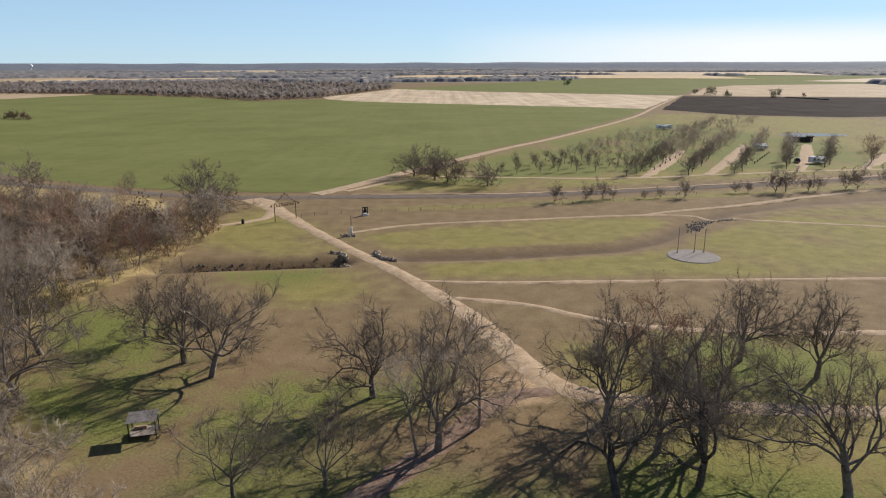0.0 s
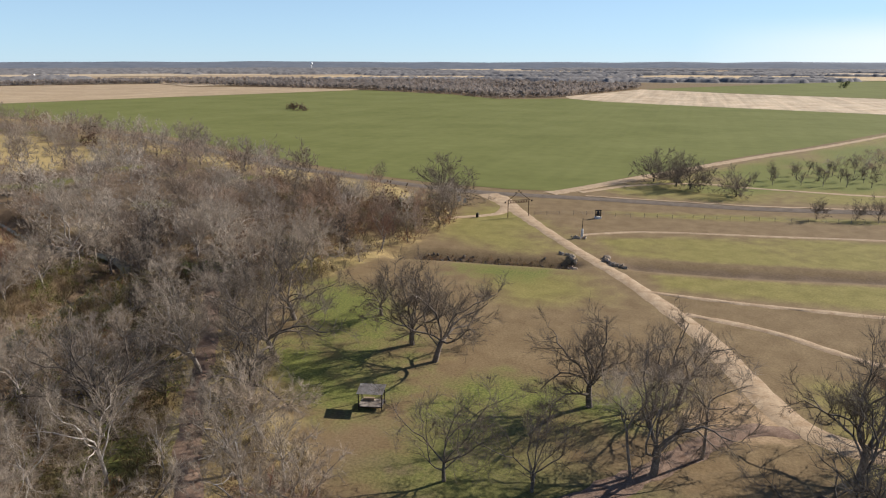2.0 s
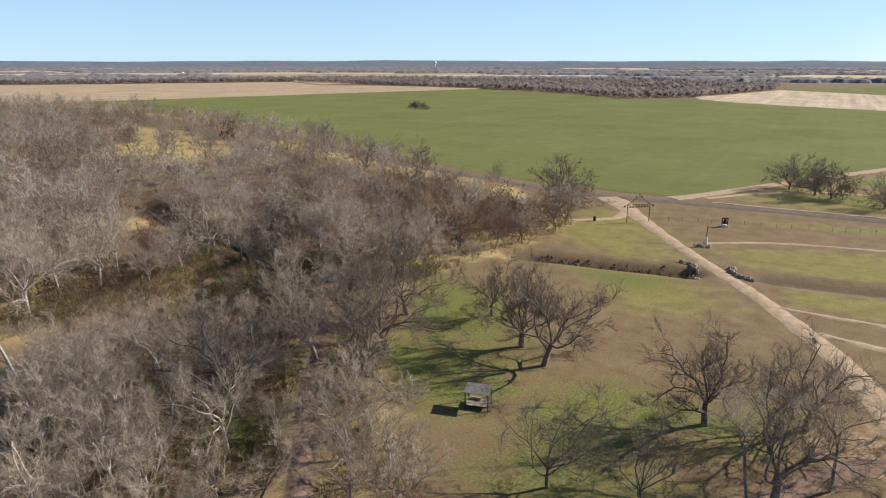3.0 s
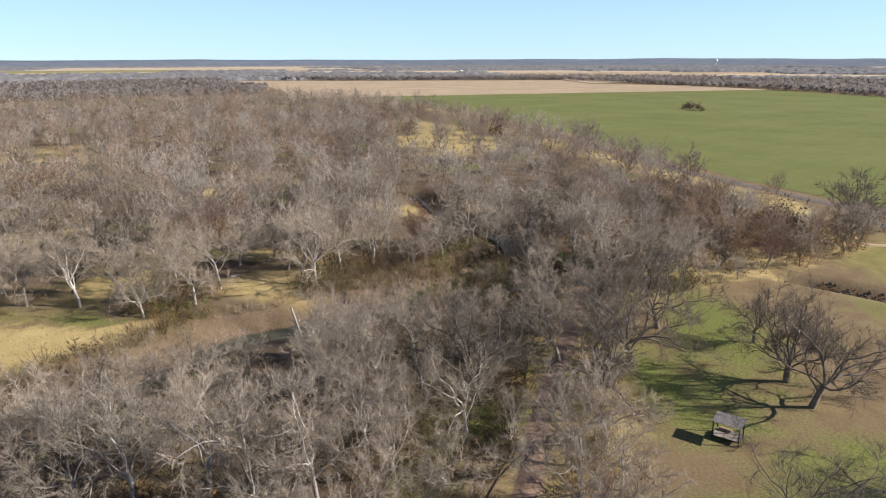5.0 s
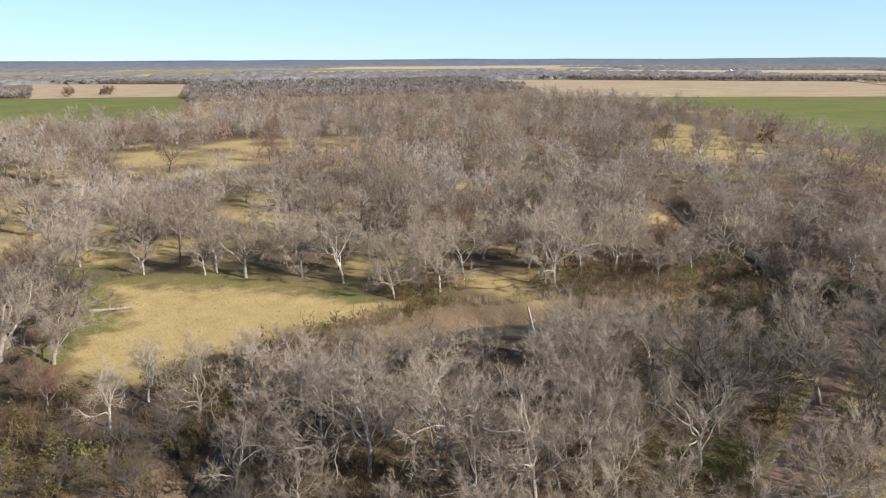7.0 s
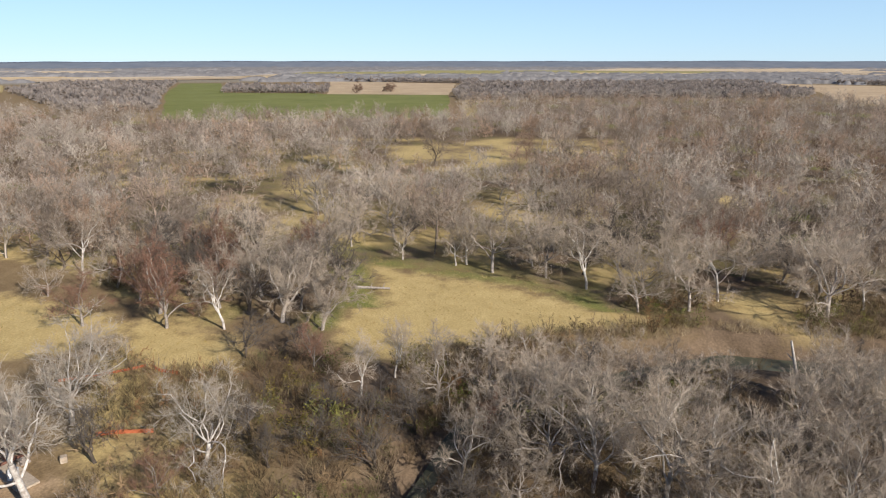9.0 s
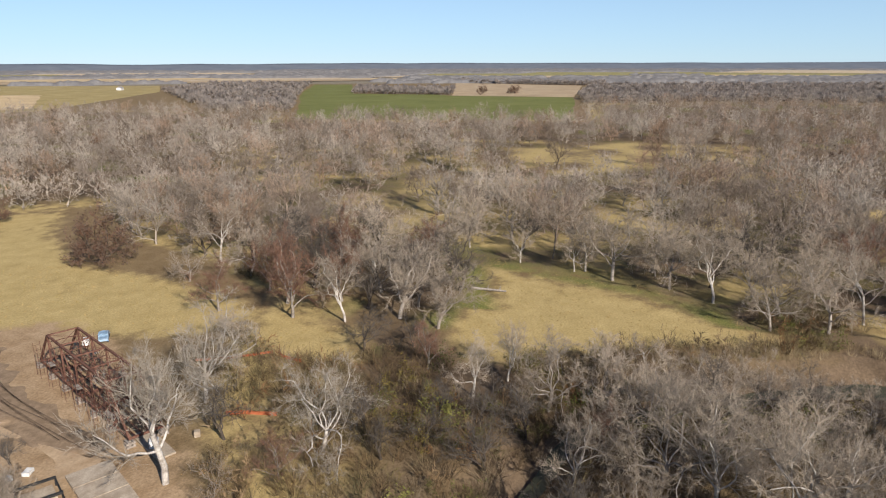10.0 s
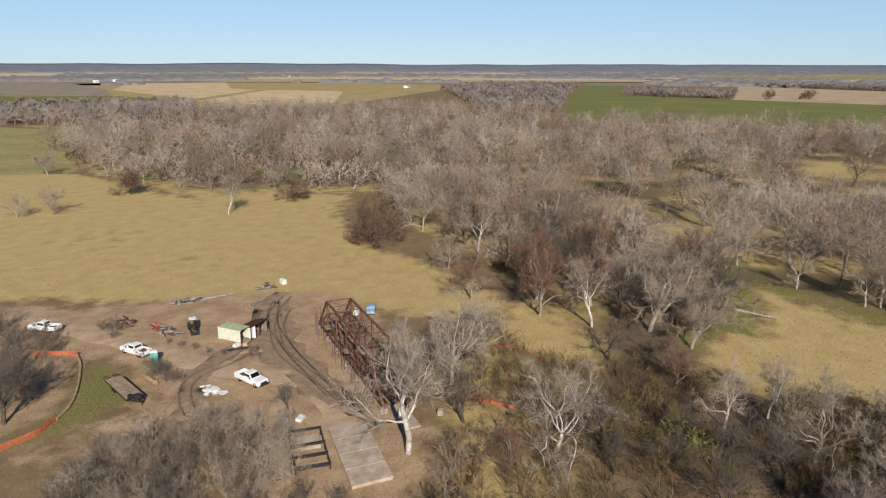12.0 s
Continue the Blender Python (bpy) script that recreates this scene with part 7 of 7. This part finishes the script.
def wire_fence(line, gap, label):
    c = flowing(line, gap)
    t = thing("wire_fence", pose(0, 0, 0), label, "fence")
    z = height(c[:, 0], c[:, 1])
    for (x, y), g in zip(c, z):
        piece("post", OLD_WOOD, t, rod, (x, y, g - 0.1), (x, y, g + 1.3), 0.06, 6)
    for h in (0.5, 0.85, 1.2):
        bm = bmesh.new()
        for k in range(len(c) - 1):
            bar(bm, (*c[k], z[k] + h), (*c[k + 1], z[k + 1] + h), 0.02)
        part("wire", bm, GREY_SHEET, t)


wire_fence([(-43.5, 206.5), (-32, 211), (-15, 213.5), (3, 217), (40, 225), (90, 240)], 4.0, "barbed wire fence on wooden posts along the verge")


def signboard(x, y, turn, w, h, z, label, mat=WHITE_PAINT):
    t = thing("signboard", pose(x, y, 0, 0, 0, turn), label, "sign")
    for s in (-1, 1):
        piece("post", DARK_WOOD, t, box, s * w * 0.4, 0, -0.1, 0.1, 0.1, z + h + 0.1)
    b = piece("board", mat, t, box, 0, -0.07, z, w, 0.05, h, bevel=0.01)
    for k in range(3):
        piece("text_bar", BLACK_STEEL, b, box, 0, -0.105, z + h * (0.2 + 0.25 * k), w * 0.7, 0.012, h * 0.09)


signboard(-70.6, 214.0, 25, 1.3, 1.9, 1.0, "white notice board by the turnout")
signboard(-68.2, 213.0, 25, 1.0, 1.6, 1.0, "white notice board by the turnout")
bin_ = thing("litter_bin", pose(-59.2, 197.6, 0), "dark round litter bin beside the turnout", "bin")
piece("drum", BLACK_STEEL, bin_, rod, (0, 0, 0.0), (0, 0, 1.1), 0.42, 14)
piece("lid", BLACK_STEEL, bin_, rod, (0, 0, 1.1), (0, 0, 1.45), 0.46, 14, r2=0.2)
post = thing("information_post", pose(190, 276, 0), "short black information post at the roadside", "post")
piece("stem", BLACK_STEEL, post, box, 0, 0, 0, 0.35, 0.35, 1.3)
piece("head", BLACK_STEEL, post, box, 0, 0, 1.3, 1.0, 0.5, 1.2, bevel=0.05)


def caravan(m, label, L=8.0):
    c = thing("caravan", m, label, "caravan", "campers")
    W, H = 2.5, 2.5
    bm = bmesh.new()
    box(bm, 0, 0, 0.6, L, W, H, bevel=0.18)
    part("body", bm, WHITE_PAINT, c)
    for s in (1, -1):
        piece("stripe", GREY_SHEET, c, box, 0, s * (W / 2 + 0.004), 1.2, L * 0.86, 0.02, 0.35)
        for x in (-L * 0.3, -L * 0.05, L * 0.28):
            piece("window", GLASS, c, box, x, s * (W / 2 + 0.01), 1.75, 0.95, 0.03, 0.65)
        for x in (-0.5, 0.4):
            tyre_on(c, x, s * (W / 2 - 0.2), 0.36, 0.24)
    piece("door", WHITE_SHEET, c, box, L * 0.12, -W / 2 - 0.012, 0.75, 0.75, 0.03, 1.9)
    piece("roof_unit", GREY_SHEET, c, box, -0.4, 0, 3.1, 1.0, 0.8, 0.28, bevel=0.05)
    piece("hitch", BLACK_STEEL, c, bar, (L / 2, 0, 0.6), (L / 2 + 1.3, 0, 0.5), 0.14)
    bm = bmesh.new()
    v = [bm.verts.new(p) for p in ((-1.8, -W / 2, 2.8), (2.2, -W / 2, 2.8), (2.2, -W / 2 - 2.2, 2.4), (-1.8, -W / 2 - 2.2, 2.4))]
    bm.faces.new(v)
    bmesh.ops.solidify(bm, geom=bm.faces[:], thickness=0.04)
    part("awning", bm, WHITE_SHEET, c)


caravan(pose(174.5, 319.0, 0.1, 0, 0, 8), "white travel trailer on a gravel camping lane")
caravan(pose(171.0, 370.5, 0.1, 0, 0, 12), "white travel trailer between bare trees", 7.0)
caravan(pose(155.0, 487.0, 0.1, 0, 0, 4), "long white travel trailer behind the orchard", 11.0)


def pickup_dark(m):
    ob = pickup(m, "dark pickup parked beside a caravan")
    for o in ob.children_recursive:
        if o.type == "MESH" and o.data.materials[0] == WHITE_PAINT:
            o.data.materials[0] = BLACK_STEEL


pickup_dark(pose(167.0, 322.5, 0.15, 0, 0, 70))


def pavilion(m):
    b = thing("pond_pavilion", m, "dark timber bath house with a pale metal roof", "building")
    piece("wall", DARK_WOOD, b, box, 0, 0, 0, 12, 6, 3.0)
    for k in range(4):
        piece("window", GLASS, b, box, -4.2 + k * 2.8, -3.02, 1.2, 1.3, 0.06, 1.0)
    piece("door", OLD_WOOD, b, box, 5.2, -3.03, 0, 1.0, 0.06, 2.1)
    bm = bmesh.new()
    loft(bm, [[(-6.8, -3.8, 2.9), (-6.8, 3.8, 2.9), (-6.8, 0, 4.7)], [(2.2, -3.8, 2.9), (2.2, 3.8, 2.9), (2.2, 0, 4.7)]])
    part("roof", bm, WHITE_SHEET, b)
    piece("flat_roof", DARK_WOOD, b, box, 4.4, 0, 3.0, 4.4, 7.2, 0.4)
    for x in (-6.3, -2.0):
        piece("porch_post", OLD_WOOD, b, box, x, -3.6, 0, 0.2, 0.2, 2.9)


pavilion(pose(213, 411, 0.05, 0, 0, -18))
for a, b, k in (((88, 300), (120, 356), 6), ((140, 318), (168, 362), 7)):
    for q in range(k):
        t = thing("hookup_post", pose(a[0] + (b[0] - a[0]) * q / k + 5, a[1] + (b[1] - a[1]) * q / k, 0), "dark campsite hookup post", "post", "hookup posts")
        piece("pedestal", BLACK_STEEL, t, box, 0, 0, 0, 0.35, 0.35, 1.2)
        piece("outlet_box", GREY_SHEET, t, box, 0, -0.2, 0.8, 0.3, 0.15, 0.4)


def far_house(x, y, L, W, H, turn, label, roof=GREY_SHEET, wall=WHITE_SHEET):
    h = thing("farm_building", pose(x, y, 0, 0, 0, turn), label, "building", "distant farm buildings")
    piece("wall", wall, h, box, 0, 0, 0, L, W, H)
    bm = bmesh.new()
    e = 0.5
    loft(bm, [[(-L / 2 - e, -W / 2 - e, H), (-L / 2 - e, W / 2 + e, H), (-L / 2 - e, 0, H + W * 0.32)], [(L / 2 + e, -W / 2 - e, H), (L / 2 + e, W / 2 + e, H), (L / 2 + e, 0, H + W * 0.32)]])
    part("roof", bm, roof, h)
    for k in range(3):
        for s in (1, -1):
            piece("window", GLASS, h, box, -L * 0.3 + k * L * 0.3, s * (W / 2 + 0.02), H * 0.35, L * 0.1, 0.06, H * 0.35)


far_house(-1118, -865, 16, 8, 4, 20, "low pale farm shed in the pasture")
far_house(-1640, -1760, 40, 12, 5, 40, "long brown barn on the far pasture", GREY_SHEET, OLD_WOOD)
far_house(-928, -1674, 12, 8, 4, 10, "white farm house in the distance", WHITE_SHEET)
far_house(-1010, -1730, 11, 7, 4, 30, "white farm house in the distance", WHITE_SHEET)
far_house(-1064, -1766, 12, 7, 4, 50, "white farm house in the distance", WHITE_SHEET)
far_house(-2100, 684, 14, 8, 4, 80, "white farm house beyond the woods", WHITE_SHEET)
far_house(-2130, 720, 12, 8, 4, 60, "white farm house beyond the woods", WHITE_SHEET)
far_house(-1990, 1686, 12, 8, 4, 120, "white farm house near the horizon", WHITE_SHEET)


def water_tower(x, y):
    t = thing("water_tower", pose(x, y, 0), "white water tower on the horizon", "water tower")
    bm = bmesh.new()
    rings = [[(math.cos(a) * r, math.sin(a) * r, z) for a in np.arange(16) * math.pi / 8] for r, z in ((3, 24), (8, 28), (9.5, 33), (8, 38), (2, 41))]
    loft(bm, rings)
    part("tank", bm, WHITE_PAINT, t)
    piece("shaft", WHITE_PAINT, t, rod, (0, 0, 0), (0, 0, 26), 2.2, 14)


water_tower(-2150, 3700)


# lone trees out in the fields, a fallen log and a leaning snag
for x, y, h in ((378, 990, 14), (388, 957, 11), (375, 1045, 8), (437, 923, 14), (489, 951, 6), (256, 1446, 16)):
    plant("cedar" if h != 6 else "oak", x, y, h, "lone field trees")
for x, y, h in ((-366, 594, 9), (-374, 600, 8), (-356, 590, 8), (-349, 585, 6), (-1060, -184, 17), (-1105, -140, 17), (-1110, -148, 12)):
    plant("oak", x, y, h, "lone field trees")
bm = bmesh.new()
boxes = [(450 + k * 2.5, 920 - k * 7, 0.2) for k in range(10)]
for p, q in zip(boxes, boxes[1:]):
    bar(bm, (p[0], p[1], 0.7), (q[0], q[1], 0.7), 1.3, 1.3)
tagged(part("brush_windrow", bm, DARK_TWIG), "long dark brush windrow at the field edge", "brush pile")


def fallen_log(p, q, r, label, mat=BARK):
    t = thing("fallen_log", pose(0, 0, 0), label, "log", "fallen logs")
    piece("stem", mat, t, rod, p, q, r, 9, r2=r * 0.6)
    d = Vector(q) - Vector(p)
    for k, s in ((0.45, 1), (0.65, -1), (0.8, 1)):
        a = Vector(p) + d * k
        piece("limb", mat, t, rod, tuple(a), tuple(a + Vector((-d.y, d.x, 0)).normalized() * s * d.length * 0.22 + Vector((0, 0, 0.5))), r * 0.35, 6, r2=r * 0.12)


fallen_log((-141.6, -25.2, 0.3), (-141.0, -17.5, 0.3), 0.35, "grey fallen log in the dry meadow")
fallen_log((-71.5, 62.0, 0.8), (-65.0, 57.5, 1.6), 0.3, "pale broken limb in the brush", PALE_BARK)
snag = thing("dead_snag", pose(-94.5, 49.0, -1.0), "bare leaning pale snag by the creek", "tree")
piece("stem", PALE_BARK, snag, rod, (0, 0, 0), (-1.6, -2.0, 9.6), 0.36, 9, r2=0.16)
piece("stub", PALE_BARK, snag, rod, (-1.0, -1.3, 6.5), (-1.9, -2.3, 7.6), 0.12, 6, r2=0.05)


# ---- grass tufts, reeds and small litter ----
def tuft(seed, n, wide, tall, blade):
    r = np.random.default_rng(seed)
    a, d = r.uniform(0, 6.28, n), np.sqrt(r.uniform(0, 1, n)) * wide
    foot = np.column_stack([d * np.cos(a), d * np.sin(a), np.zeros(n) - 0.02])
    tip = foot + np.column_stack([r.normal(0, 0.35, n) * tall, r.normal(0, 0.35, n) * tall, tall * r.uniform(0.6, 1.1, n)])
    return blades(np.column_stack([foot, tip, np.full(n, blade)]), seed)


TINTS["straw"] = ((1.0, 0.98, 0.9), (0.86, 0.80, 0.68), (1.06, 1.04, 0.98), (0.82, 0.84, 0.6))
STRAW = tinted(material("straw_grass", (0.28, 0.20, 0.085), (0.40, 0.30, 0.14), 4.0, 0.95))
REED = see_through(tinted(material("pale_reeds", (0.30, 0.235, 0.145), (0.44, 0.355, 0.235), 3.0, 0.95)))
tufts = [tuft(2000 + k, 6, 0.55, 0.6, 0.05) for k in range(6)]


def meadows(x, y):
    return (inside(MEADOW_CREEK, x, y) | inside(MEADOW_SOUTH, x, y) | inside(GLADE_BEND, x, y)) & ~inside(YARD, x, y) & (np.hypot(x, y) < 190)


spots = scatter((-180, -20, -185, 45), 22000, 1.1, meadows, (), 41)[:6500]
stand("dry_grass", stamped(tufts, spots, r5.uniform(0.4, 0.8, len(spots)), 5, "straw"), STRAW, "tufts of tall dry straw-coloured grass", "grass")


def ditch(x, y):
    return (away(SWALE_WEST[:3], x, y) < 2.2) & (away(ENTRY, x, y) > 4)


spots = scatter((-98, -22, 136, 162), 4000, 0.8, ditch, (), 44)[:330]
stand("ditch_brush", stamped(bush_proto, spots, r5.uniform(1.1, 2.3, len(spots)), 9, "scrub"), THICKET, "dark dead weeds along the stony ditch", "weeds")


def banks(x, y):
    d = away(CREEK, x, y)
    return (d > 4.5) & (d < 13) & (x < -95) & (y > 0) & (y < 120) & (inside([(-95, 0), (-140, 0), (-140, 130), (-100, 130), (-118, 70), (-121, 45), (-112, 20)], x, y))


reeds = [tuft(2100 + k, 26, 0.6, 1.2, 0.018) for k in range(4)]
spots = scatter((-145, -95, 0, 130), 5000, 0.9, banks, (), 43)[:800]
stand("creek_reeds", stamped(reeds, spots, r5.uniform(0.8, 1.7, len(spots)), 8, "straw"), REED, "pale dry reeds on the creek bank", "reeds")
